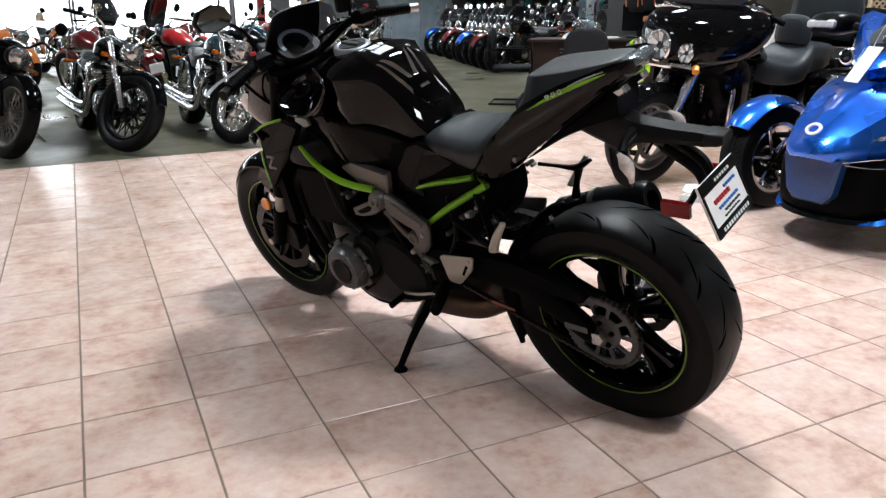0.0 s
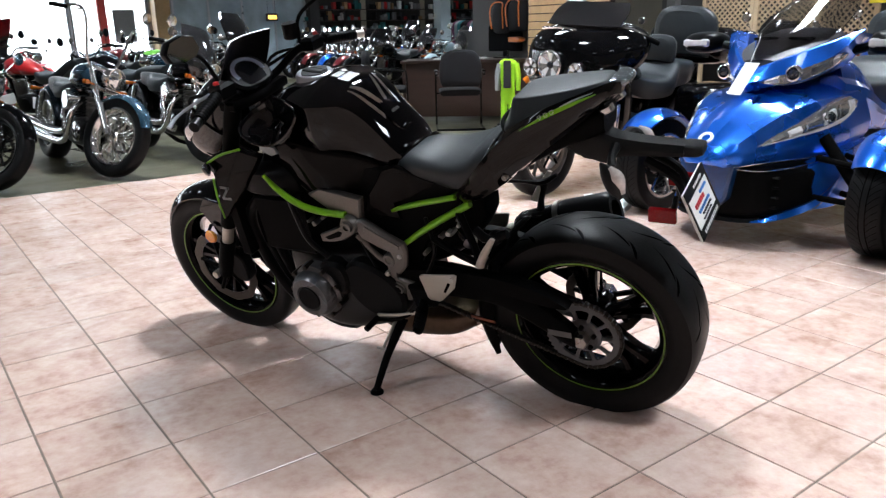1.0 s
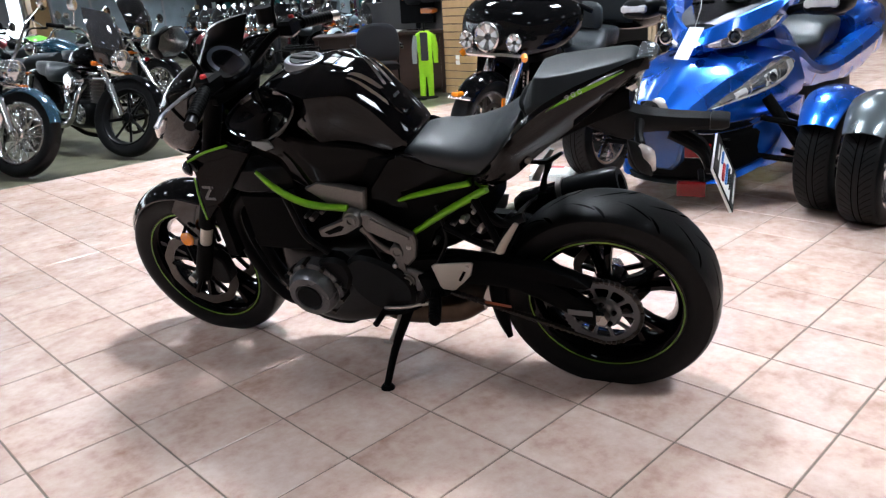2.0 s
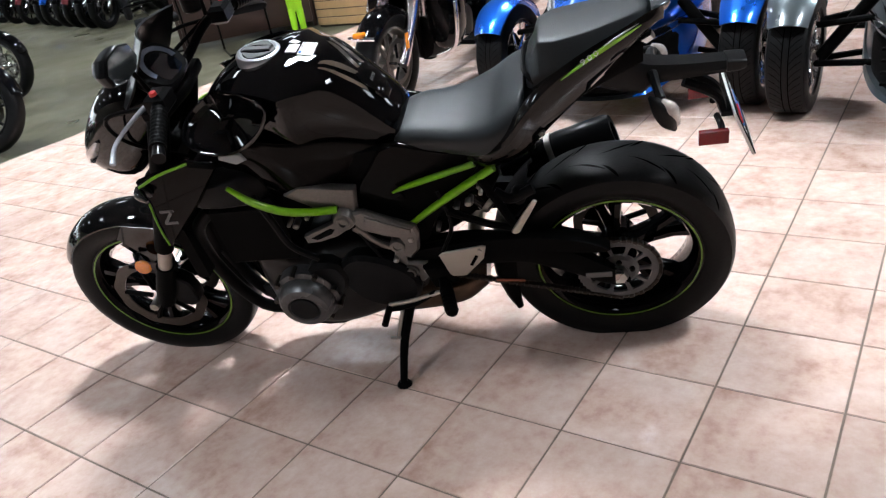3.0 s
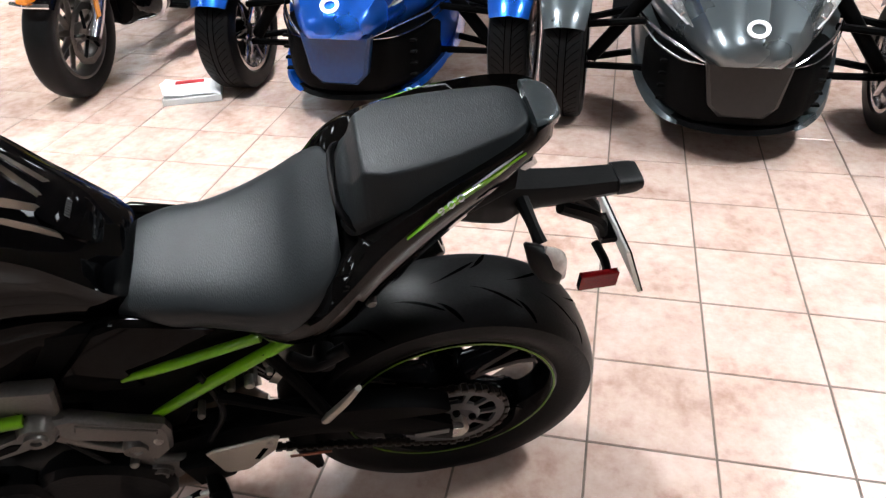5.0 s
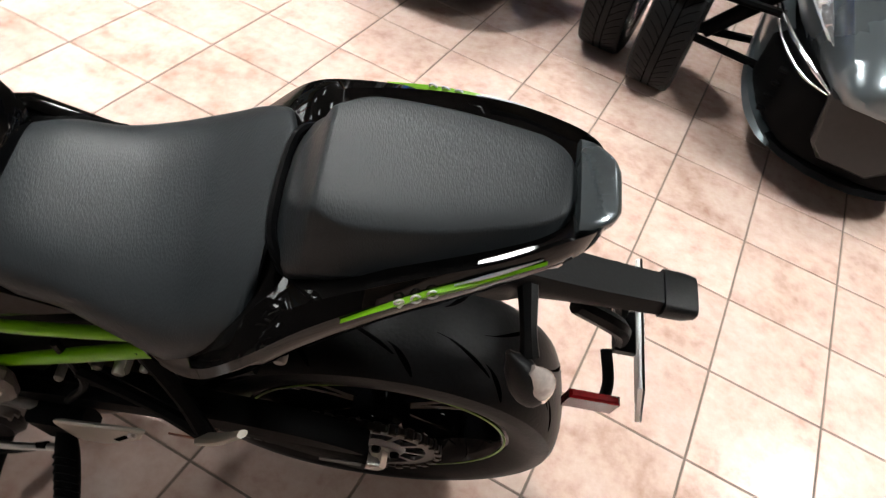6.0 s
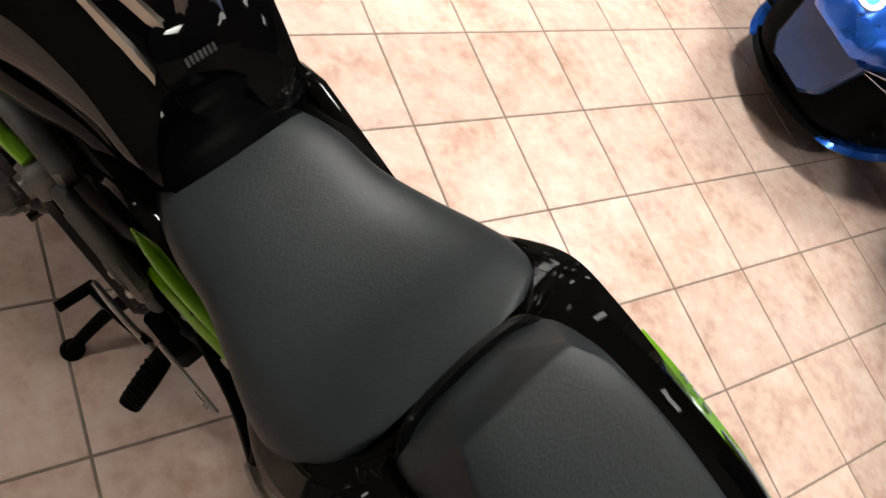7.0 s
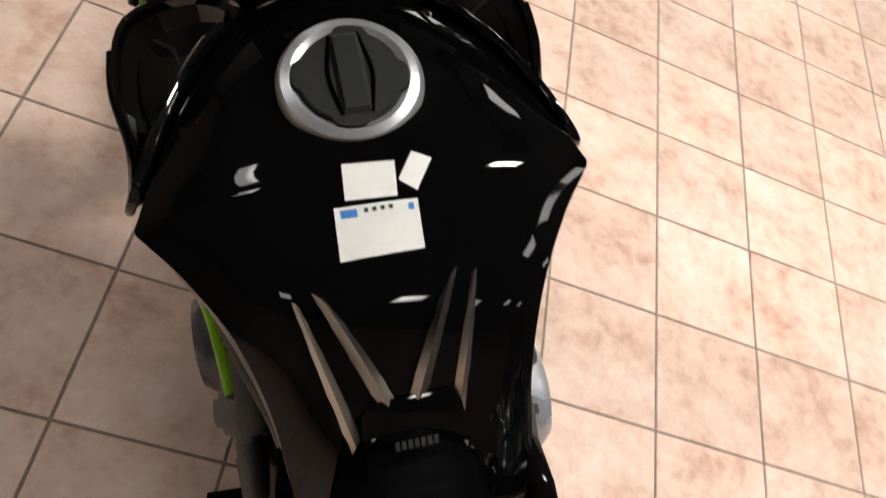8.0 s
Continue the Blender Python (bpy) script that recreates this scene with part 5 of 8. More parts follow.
        for q in range(n):
            d = (y1 - y0) / n
            box(bm, (-0.0075, y0 + q * d, z0), (-0.0065 if mt is M_WHITE else -0.0032, y0 + q * d + d * 0.6, z1), 0.0003)
        part("plate_print_bar", lying(bm, m), mt, plt)
    # under-tail tray
    bm = bmesh.new()
    body(bm, [(0.36, 0.09, 0.80, 0.69, 0.5, 4, 4), (0.22, 0.09, 0.84, 0.76, 0.5, 4, 4), (0.06, 0.075, 0.91, 0.855, 0.5, 4, 4), (-0.08, 0.05, 0.985, 0.91, 0.5, 4, 4)], 4, 20)
    part("under_tray", bm, M_MATTE, b)
    # right-hand pillion bracket and folded rest seen under the tail
    bm = bmesh.new()
    tube(bm, [(0.29, -0.12, 0.672), (0.24, -0.145, 0.660), (0.195, -0.165, 0.652), (0.150, -0.172, 0.678)], [0.010, 0.009, 0.016, 0.009], n=10, flat=0.55)
    tube(bm, [(0.19, -0.168, 0.654), (0.198, -0.176, 0.622), (0.212, -0.182, 0.585), (0.220, -0.185, 0.545)], [0.016, 0.011, 0.010, 0.015], n=10, flat=0.55)
    part("exhaust_hanger", bm, M_MATTE, b, "black forged footrest and exhaust bracket")


def cockpit(b):
    # triple clamp and handlebar
    bm = bmesh.new()
    plate(bm, [(fork_at(0.97) - 0.03, -0.13), (fork_at(0.97) + 0.03, -0.13), (fork_at(0.97) + 0.045, 0.0), (fork_at(0.97) + 0.03, 0.13), (fork_at(0.97) - 0.03, 0.13), (fork_at(0.97) - 0.05, 0)], 0.955, 0.985, 0.006, plane="xy")
    plate(bm, [(fork_at(0.78) - 0.03, -0.13), (fork_at(0.78) + 0.03, -0.13), (fork_at(0.78) + 0.03, 0.13), (fork_at(0.78) - 0.03, 0.13)], 0.765, 0.80, 0.006, plane="xy")
    part("triple_clamp", bm, M_MATTE, b)
    bm = bmesh.new()
    pts = [(0.935, 0.375, 1.038), (0.97, 0.27, 1.058), (1.025, 0.185, 1.052), (1.066, 0.11, 1.008), (1.08, 0.055, 0.994), (1.08, 0.0, 0.992)]
    tube(bm, pts + mirrored(pts[-2::-1]), 0.0125, n=12)
    bar = part("handlebar", bm, M_MATTE, b, "matte black handlebar")
    for s in (1, -1):
        bm = bmesh.new()
        us = [k / 40 for k in range(41)]
        tube(bm, [(0.972 - 0.035 * u, s * (0.262 + 0.115 * u), 1.059 - 0.020 * u) for u in us], [0.0185 if k % 4 < 2 else 0.0172 for k in range(41)], n=16, steps=1)
        part("grip", bm, M_MATTE, bar, "black rubber grip")
        bm = bmesh.new()
        tube(bm, [(0.937, s * 0.375, 1.039), (0.925, s * 0.408, 1.033)], [0.013, 0.015], n=14, steps=1)
        part("bar_end", bm, M_STEEL if s < 0 else M_SATIN, bar)
        bm = bmesh.new()
        box(bm, (0.965, s * 0.215 - 0.028, 1.035), (1.015, s * 0.215 + 0.028, 1.085), 0.01)
        part("switch_box", bm, M_SATIN, bar)
        bm = bmesh.new()
        revolve(bm, [(0.0001, 0.008), (0.008, 0.008), (0.009, 0)], (0.985, s * 0.235, 1.086), axis="z", n=12)
        part("red_switch", bm, material("red_switch", (0.6, 0.02, 0.02), 0.4), bar)
        bm = bmesh.new()
        tube(bm, [(1.02, s * 0.20, 1.055), (1.042, s * 0.262, 1.048), (1.066, s * 0.33, 1.030), (1.056, s * 0.385, 1.015)], [0.0065, 0.0052, 0.0045, 0.0065], n=10, flat=0.6)
        part("lever", bm, M_SILVER, bar, "silver hand lever")
        bm = bmesh.new()
        tube(bm, [(1.02, s * 0.19, 1.07), (1.02, s * 0.22, 1.15), (0.965, s * 0.31, 1.205)], 0.006, n=8)
        stem = part("mirror_stem", bm, M_MATTE, b)
        bm = bmesh.new()
        rings = []
        shape = [(-0.062, -0.012), (-0.050, 0.026), (-0.010, 0.042), (0.042, 0.034), (0.066, 0.004), (0.056, -0.026), (0.010, -0.040), (-0.042, -0.034)]
        for q, dx in ((0.30, 0.046), (0.60, 0.034), (0.80, 0.018), (0.87, 0.006), (0.87, -0.004), (0.82, -0.007)):
            rings.append([(0.94 + dx + 0.10 * q * c, s * (0.352 + q * c), 1.225 + q * z) for c, z in shape])
        loft(bm, rings)
        mirror = part("mirror", bm, M_SATIN, stem, "black rear-view mirror")
        bm = bmesh.new()
        loft(bm, [[(0.94 + dx + 0.10 * 0.78 * c, s * (0.352 + 0.78 * c), 1.225 + 0.78 * z) for c, z in shape] for dx in (-0.0072, -0.0088)])
        part("mirror_glass", bm, M_MIRROR, mirror, "tinted mirror glass")
    bm = bmesh.new()
    revolve(bm, [(0.0001, 0.0), (0.026, 0.0), (0.030, 0.005), (0.028, 0.05), (0.0001, 0.05)], (1.05, -0.20, 1.085), axis="z", n=20)
    part("brake_reservoir", bm, M_SATIN, bar)
    # dash
    m = Matrix.Translation((1.095, 0, 1.035)) @ Matrix.Rotation(radians(-42), 4, "Y")
    bm = bmesh.new()
    plate(bm, [(-0.055, -0.055), (-0.055, 0.055), (-0.01, 0.085), (0.05, 0.065), (0.065, 0), (0.05, -0.065), (-0.01, -0.085)], -0.03, 0.012, 0.008, plane="xy", smooth_steps=3)
    dash = part("dashboard", lying(bm, m), M_SATIN, b, "instrument cluster with pale dial rim")
    bm = bmesh.new()
    rings = []
    for k in range(25):
        a = radians(-105 + 210 * k / 24)
        rings.append([((r * math.cos(a)) * 0.95, r * math.sin(a) * 1.15, h) for r, h in ((0.043, 0.011), (0.056, 0.011), (0.056, 0.0145), (0.043, 0.0145))])
    loft(bm, rings)
    part("dial_rim", lying(bm, m), M_DIALRIM, dash, "pale silver rev counter rim")
    bm = bmesh.new()
    plate(bm, [(-0.042, -0.04), (-0.042, 0.04), (0.0, 0.045), (0.03, 0.025), (0.034, 0), (0.03, -0.025), (0.0, -0.045)], 0.0115, 0.0135, 0.001, plane="xy", smooth_steps=2)
    part("dial_glass", lying(bm, m), M_DIAL, dash)
    # short smoked screen
    bm = bmesh.new()
    rings = []
    for x, z, w in ((1.21, 0.99, 0.118), (1.165, 1.04, 0.116), (1.125, 1.10, 0.108), (1.095, 1.15, 0.096)):
        rings.append([(x - 0.05 * q * q, w * q, z) for q in np.linspace(-1, 1, 11)] + [(x - 0.05 * q * q - 0.004, w * q, z - 0.003) for q in np.linspace(1, -1, 11)])
    loft(bm, rings)
    part("flyscreen", bm, M_SATIN, b, "short black flyscreen behind the dials")
    # headlight cowl
    bm = bmesh.new()
    body(bm, [(1.13, 0.085, 1.03, 0.86, 0.5, 2.6, 2.6), (1.20, 0.110, 1.04, 0.80, 0.5, 2.6, 2.6), (1.28, 0.105, 1.00, 0.745, 0.5, 2.6, 2.4), (1.35, 0.085, 0.93, 0.755, 0.5, 2.5, 2.2), (1.395, 0.05, 0.87, 0.79, 0.5, 2.4, 2.2), (1.41, 0.02, 0.845, 0.82, 0.5, 2, 2)], 4, 26)
    cowl = part("headlight_cowl", bm, M_GLOSS, b, "glossy black headlight cowl")
    for s in (1, -1):
        bm = bmesh.new()
        tube(bm, [(1.30, s * 0.100, 0.90), (1.335, s * 0.092, 0.865), (1.372, s * 0.072, 0.825)], [0.008, 0.020, 0.012], n=12, steps=4, flat=0.5)
        part("headlight", bm, M_CLEAR, cowl, "clear headlight lens")
        bm = bmesh.new()
        tube(bm, [(1.15, s * 0.10, 0.80), (1.17, s * 0.16, 0.795), (1.18, s * 0.19, 0.79)], [0.012, 0.010, 0.02], n=10)
        fs = part("front_signal_stalk", bm, M_SATIN, b)
        bm = bmesh.new()
        tube(bm, [(1.20, s * 0.18, 0.80), (1.19, s * 0.200, 0.79), (1.168, s * 0.215, 0.778)], [0.008, 0.015, 0.005], n=12, steps=4)
        part("front_turn_signal", bm, M_SMOKE, fs, "smoked turn signal lens")
    # cables and hoses
    for pts in ([(1.02, 0.22, 1.05), (1.16, 0.20, 1.02), (1.20, 0.12, 0.90), (1.10, 0.06, 0.80)], [(1.02, -0.22, 1.05), (1.17, -0.20, 1.02), (1.20, -0.13, 0.90), (1.12, -0.06, 0.80)], [(1.0, 0.20, 1.05), (1.10, 0.12, 0.98), (1.12, 0.08, 0.86)], [(1.03, -0.2, 1.06), (1.13, -0.05, 1.0), (1.16, 0.06, 0.9), (1.27, 0.09, 0.6), (1.31, 0.085, 0.42)]):
        bm = bmesh.new()
        tube(bm, pts, 0.0055, n=8)
        part("cable", bm, M_MATTE, b)


def controls(b):
    for s in (1, -1):
        bm = bmesh.new()
        tube(bm, [(0.475, s * 0.17, 0.395), (0.462, s * 0.205, 0.383), (0.445, s * 0.268, 0.362), (0.443, s * 0.276, 0.360)], [0.012, 0.018, 0.018, 0.012], n=10, steps=3)
        peg = part("footpeg", bm, M_MATTE, b, "black rubber footpeg")
        for k in range(6):
            u = 0.34 + 0.08 * k
            bm = bmesh.new()
            revolve(bm, [(0.014, -0.003), (0.0195, -0.002), (0.0195, 0.002), (0.014, 0.003)], (0.475 - 0.04 * u, s * (0.17 + 0.13 * u), 0.395 - 0.04 * u), n=12)
            part("peg_rib", bm, M_MATTE, peg)
        bm = bmesh.new()
        plate(bm, [(0.52, 0.44), (0.44, 0.44), (0.43, 0.38), (0.50, 0.36)], s * 0.14, s * 0.182, 0.006)
        part("footpeg_bracket", bm, M_MATTE, b)
    bm = bmesh.new()
    tube(bm, [(0.46, 0.195, 0.37), (0.56, 0.20, 0.34), (0.64, 0.20, 0.325)], 0.006, n=8)
    part("shift_rod", bm, M_STEEL, b)
    bm = bmesh.new()
    tube(bm, [(0.50, 0.195, 0.36), (0.57, 0.205, 0.325), (0.645, 0.21, 0.315)], 0.007, n=8)
    tube(bm, [(0.64, 0.20, 0.318), (0.645, 0.265, 0.314)], 0.010, n=10, steps=1)
    part("shift_lever", bm, M_MATTE, b)
    bm = bmesh.new()
    tube(bm, [(0.48, -0.195, 0.36), (0.57, -0.205, 0.33), (0.64, -0.21, 0.32)], 0.007, n=8)
    box(bm, (0.625, -0.25, 0.315), (0.66, -0.20, 0.328), 0.004)
    part("brake_pedal", bm, M_MATTE, b)
    # side stand down to the floor
    foot = BIKE.inverted() @ Vector((0.924, 0.199, 0.0))
    bm = bmesh.new()
    top = Vector((0.60, 0.13, 0.27))
    tube(bm, [top, top.lerp(foot, 0.5) + Vector((0.01, 0, 0)), foot + Vector((0, 0, 0.012))], [0.017, 0.013, 0.011], n=10)
    stand = part("side_stand", bm, M_MATTE, b, "black side stand")
    bm = bmesh.new()
    revolve(bm, [(0.0001, 0.014), (0.016, 0.014), (0.022, 0.006), (0.022, 0.001), (0.0001, 0.001)], axis="z", n=18)
    bmesh.ops.transform(bm, matrix=Matrix.Translation(foot) @ Matrix.Rotation(radians(16.3), 4, "X"), verts=bm.verts)
    part("stand_foot", bm, M_MATTE, stand)
    bm = bmesh.new()
    tube(bm, [(0.62, 0.145, 0.27), top.lerp(foot, 0.42) + Vector((0.03, 0.012, 0))], 0.006, n=8, steps=1)
    tube(bm, [top.lerp(foot, 0.38) + Vector((0.05, 0.02, 0)), top.lerp(foot, 0.40) + Vector((0.02, 0.015, 0))], 0.005, n=8, steps=1)
    part("stand_spring", bm, M_STEEL, stand)


naked_motorcycle(BIKE)

# ---- three-wheel roadsters ----
def arc_shell(bm, c, r, w, a0, a1, thick=0.006, n=16, round_=0.12, taper=0.2):
    """A mudguard: an arc of given radius over a wheel, rounded across."""
    rings = []
    for k in range(n + 1):
        u = k / n
        a = radians(a0 + (a1 - a0) * u)
        ww = w * (1 - taper * (2 * u - 1) ** 2)
        ring = []
        for rr, qs in ((r, np.linspace(-1, 1, 9)), (r - thick, np.linspace(1, -1, 9))):
            for q in qs:
                k2 = rr * (1 - round_ * abs(q) ** 2.4)
                ring.append((c[0] + k2 * math.cos(a), c[1] + ww * q, c[2] + k2 * math.sin(a)))
        rings.append(ring)
    return loft(bm, rings)


def car_tyre(owner, at, R, w, rim_r, mat, name="front"):
    x, y, z = at
    bm = bmesh.new()
    h = w / 2
    revolve(bm, [(rim_r, -h * 0.86), (rim_r + 0.01, -h), (R - 0.03, -h * 1.04), (R - 0.008, -h * 0.94), (R, -h * 0.78), (R, h * 0.78), (R - 0.008, h * 0.94), (R - 0.03, h * 1.04), (rim_r + 0.01, h), (rim_r, h * 0.86)], at, n=56, closed=True)
    t = part(name + "_tyre", bm, M_TYRE, owner, "black treaded car-type tyre")
    bm = bmesh.new()
    for q in (-0.16, 0.16):
        revolve(bm, [(R + 0.0004, q * h - 0.002), (R + 0.0012, q * h - 0.002), (R + 0.0012, q * h + 0.002), (R + 0.0004, q * h + 0.002)], at, n=56, closed=True)
    for k in range(52):
        for s in (-1, 1):
            a = 2 * math.pi * (k + (0.5 if s > 0 else 0)) / 52
            pts = [(R + 0.001, s * h * 0.16, 0.0), (R + 0.001, s * h * 0.45, 0.10), (R + 0.0005, s * h * 0.76, 0.17), (R - 0.010, s * h * 0.96, 0.19)]
            vs = []
            for r, yy, da in pts:
                vs.append([bm.verts.new((x + r * math.cos(a + da + d), y + yy, z + r * math.sin(a + da + d))) for d in (-0.0055, 0.0055)])
            for p, q in zip(vs, vs[1:]):
                bm.faces.new((p[0], p[1], q[1], q[0]))
    g = part("tread_pattern", bm, M_GROOVE, t)
    tagged(g, kind="stuff")
    bm = bmesh.new()
    revolve(bm, [(rim_r + 0.004, -h * 0.9), (rim_r + 0.004, h * 0.9), (rim_r - 0.012, h * 0.88), (rim_r - 0.02, h * 0.5), (rim_r - 0.02, -h * 0.5), (rim_r - 0.012, -h * 0.88)], at, n=48, closed=True)
    part("rim", bm, mat, t, "silver alloy rim")
    for s in (1, -1):
        for k in range(6):
            a = 2 * math.pi * k / 6
            bm = bmesh.new()
            tube(bm, [(x + 0.03 * math.cos(a), y + s * h * 0.5, z + 0.03 * math.sin(a)), (x + (rim_r - 0.015) * math.cos(a + 0.12), y + s * h * 0.72, z + (rim_r - 0.015) * math.sin(a + 0.12))], [0.02, 0.014], n=8, steps=1, flat=0.6)
            part("spoke", bm, mat, t)
    bm = bmesh.new()
    revolve(bm, [(0.0001, -h * 0.62), (0.04, -h * 0.6), (0.05, -h * 0.4), (0.05, h * 0.4), (0.04, h * 0.6), (0.0001, h * 0.62)], at, n=20)
    revolve(bm, [(0.06, -0.004), (0.13, -0.004), (0.13, 0.004), (0.06, 0.004)], at, n=32, closed=True)
    part("hub", bm, M_ALU_DARK, t)
    return t


def roadster(at, paint, lower, centre, label, tag=False):
    t = thing("three_wheel_roadster", at, label, "three-wheeler", "three-wheel roadsters")
    # hood: a swollen nose with a crease, in one skin
    bm = bmesh.new()
    rings = []
    for x, w, top, low, side in curve([(0.548, 0.07, 0.500, 0.450, 0.5), (0.535, 0.115, 0.535, 0.435, 0.5), (0.475, 0.165, 0.585, 0.42, 0.5), (0.38, 0.215, 0.650, 0.415, 0.5), (0.24, 0.285, 0.735, 0.42, 0.5), (0.06, 0.36, 0.795, 0.43, 0.5), (-0.12, 0.405, 0.82, 0.44, 0.5), (-0.32, 0.41, 0.84, 0.46, 0.5)], 5):
        half = [(0.0, top), (w * 0.20, top - 0.002), (w * 0.27, top - 0.018), (w * 0.60, top - 0.035), (w * 0.86, top - 0.085 * (0.4 + w)), (w, low + (top - low) * 0.42), (w * 0.97, low + (top - low) * 0.25), (w * 0.80, low)]
        rings.append([(x, y, z) for y, z in half] + [(x, -y, z) for y, z in half[:0:-1]])
    loft(bm, rings)
    hood = part("hood", bm, paint, t, "glossy metallic painted hood")
    # badge
    bm = bmesh.new()
    m = Matrix.Translation((0.507, 0, 0.563)) @ Matrix.Rotation(radians(46), 4, "Y")
    rings = []
    for k in range(28):
        a = 2 * math.pi * k / 28
        rings.append([(r * 0.034 * math.cos(a), r * 0.040 * math.sin(a), h) for r, h in ((0.62, 0), (0.62, 0.008), (1.0, 0.008), (1.0, 0))])
    loft(bm, rings, loop=True)
    part("badge", lying(bm, m), M_BADGE, hood, "round chrome badge")
    # lower nose: beak panel, grilles, splitter
    bm = bmesh.new()
    plate(bm, [(-0.155, 0.44), (0.155, 0.44), (0.125, 0.27), (0.08, 0.225), (-0.08, 0.225), (-0.125, 0.27)], 0.36, 0.505, 0.015, plane="yz")
    part("nose_panel", bm, centre, t, "painted centre panel of the nose")
    bm = bmesh.new()
    body(bm, [(0.45, 0.16, 0.43, 0.18, 0.5, 5, 4), (0.40, 0.24, 0.44, 0.16, 0.5, 6, 4), (0.2, 0.34, 0.44, 0.15, 0.5, 6, 4), (0.0, 0.37, 0.46, 0.18, 0.5, 6, 4), (-0.5, 0.34, 0.58, 0.20, 0.5, 5, 4), (-1.2, 0.32, 0.56, 0.22, 0.5, 5, 4), (-1.5, 0.24, 0.60, 0.34, 0.5, 4, 4)], 4, 30)
    part("lower_body", bm, M_MATTE, t, "matte black lower nose and intakes")
    for s in (1, -1):
        bm = bmesh.new()
        rings = []
        for y, x, z, h in curve([(0.22, 0.392, 0.154, 0.005), (0.25, 0.366, 0.157, 0.012), (0.28, 0.335, 0.163, 0.018), (0.335, 0.25, 0.182, 0.028), (0.385, 0.10, 0.22, 0.032), (0.410, -0.02, 0.29, 0.030), (0.415, -0.10, 0.38, 0.02)], 4):
            rings.append([(x + 0.03, s * y, z - h * 0.3), (x + 0.012, s * y, z + h), (x - 0.05, s * (y - 0.03), z + h), (x - 0.05, s * (y - 0.03), z - h)])
        loft(bm, rings)
        part("splitter", bm, lower, t, "painted nose splitter")
        bm = bmesh.new()
        loft(bm, [[(x + 0.02, s * y, z - 0.008), (x + 0.01, s * y, z + 0.012), (x - 0.08, s * y, z + 0.012), (x - 0.08, s * y, z - 0.008)] for y, x, z in ((0.0, 0.465, 0.156), (0.08, 0.455, 0.155), (0.17, 0.415, 0.153), (0.24, 0.365, 0.156))])
        part("chin_lip", bm, M_SATIN, t, "black chin lip")
        bm = bmesh.new()
        tube(bm, [(0.485, s * 0.150, 0.428), (0.38, s * 0.235, 0.447), (0.20, s * 0.335, 0.462), (-0.03, s * 0.412, 0.482)], [0.003, 0.008, 0.008, 0.003], n=8, flat=0.6)
        tube(bm, [(0.478, s * 0.158, 0.420), (0.37, s * 0.25, 0.408), (0.20, s * 0.345, 0.43), (-0.03, s * 0.416, 0.478)], [0.003, 0.006, 0.005, 0.003], n=8, flat=0.6)
        part("grille_trim", bm, M_CHROME, t, "bright wing-shaped grille trim")
        for k in range(4):
            bm = bmesh.new()
            z = 0.22 + 0.05 * k
            box(bm, (0.315, s * 0.235 - 0.07, z), (0.34, s * 0.235 + 0.07, z + 0.012), 0.003)
            part("grille_slat", bm, M_MATTE, t)
        # lower headlights: a dark housing, bright reflector steps, a projector and a clear band along the lower edge
        run = [(0.385, 0.205, 0.528, 0.004), (0.30, 0.256, 0.562, 0.016), (0.19, 0.308, 0.598, 0.030), (0.07, 0.358, 0.640, 0.045), (-0.04, 0.394, 0.682, 0.052), (-0.10, 0.408, 0.712, 0.036), (-0.125, 0.412, 0.730, 0.006)]
        def strip(bm, rows, lo, hi, proud):
            """A band along the lamp, between two shares of its height."""
            rings = []
            for x, y, z, h in rows:
                p = lambda q, out: (x, s * (y + 0.004 - 0.016 * max(q, 0) ** 2 - 0.004 * min(q, 0) ** 2 + out), z + h * q)
                rings.append([p(lo, proud), p((lo + hi) / 2, proud + 0.003), p(hi, proud), p(hi, -0.03), p(lo, -0.03)])
            return loft(bm, rings)
        fine = curve(run, 4)
        bm = bmesh.new()
        strip(bm, fine, -1.08, 1.08, 0.0)
        lamp = part("headlight", bm, M_LAMPHOUSE, t, "large swept-back headlight with bright reflectors")
        for k in range(7):
            bm = bmesh.new()
            strip(bm, fine[3 + 3 * k:6 + 3 * k], -0.50, 0.80 - 0.10 * (k % 2), 0.006 + 0.003 * (k % 2))
            part("reflector", bm, M_LENS if k % 2 else M_CLEAR, lamp)
        bm = bmesh.new()
        strip(bm, fine[1:-2], -0.98, -0.62, 0.008)
        part("running_light", bm, M_LENS, lamp, "clear running light band")
        m = Matrix.Translation((0.045, s * 0.376, 0.655)) @ Matrix.Rotation(s * radians(-66), 4, "X") @ Matrix.Rotation(radians(25), 4, "Y")
        for nm, prof, mt in (("projector", [(0.0001, 0.014), (0.014, 0.013), (0.020, 0.006)], M_DIAL), ("projector_ring", [(0.020, 0.004), (0.022, 0.014), (0.029, 0.012), (0.031, 0.0)], M_CHROME)):
            bm = bmesh.new()
            revolve(bm, prof, axis="z", n=22)
            part(nm, lying(bm, m), mt, lamp)
        # upper lamps under the screen
        rows = []
        for y, z, h in curve([(0.070, 0.822, 0.004), (0.11, 0.832, 0.022), (0.17, 0.852, 0.042), (0.24, 0.886, 0.050), (0.30, 0.926, 0.036), (0.33, 0.950, 0.006)], 4):
            rows.append((0.2 - 0.40 * (y / 0.36) ** 1.6, y, z, h))
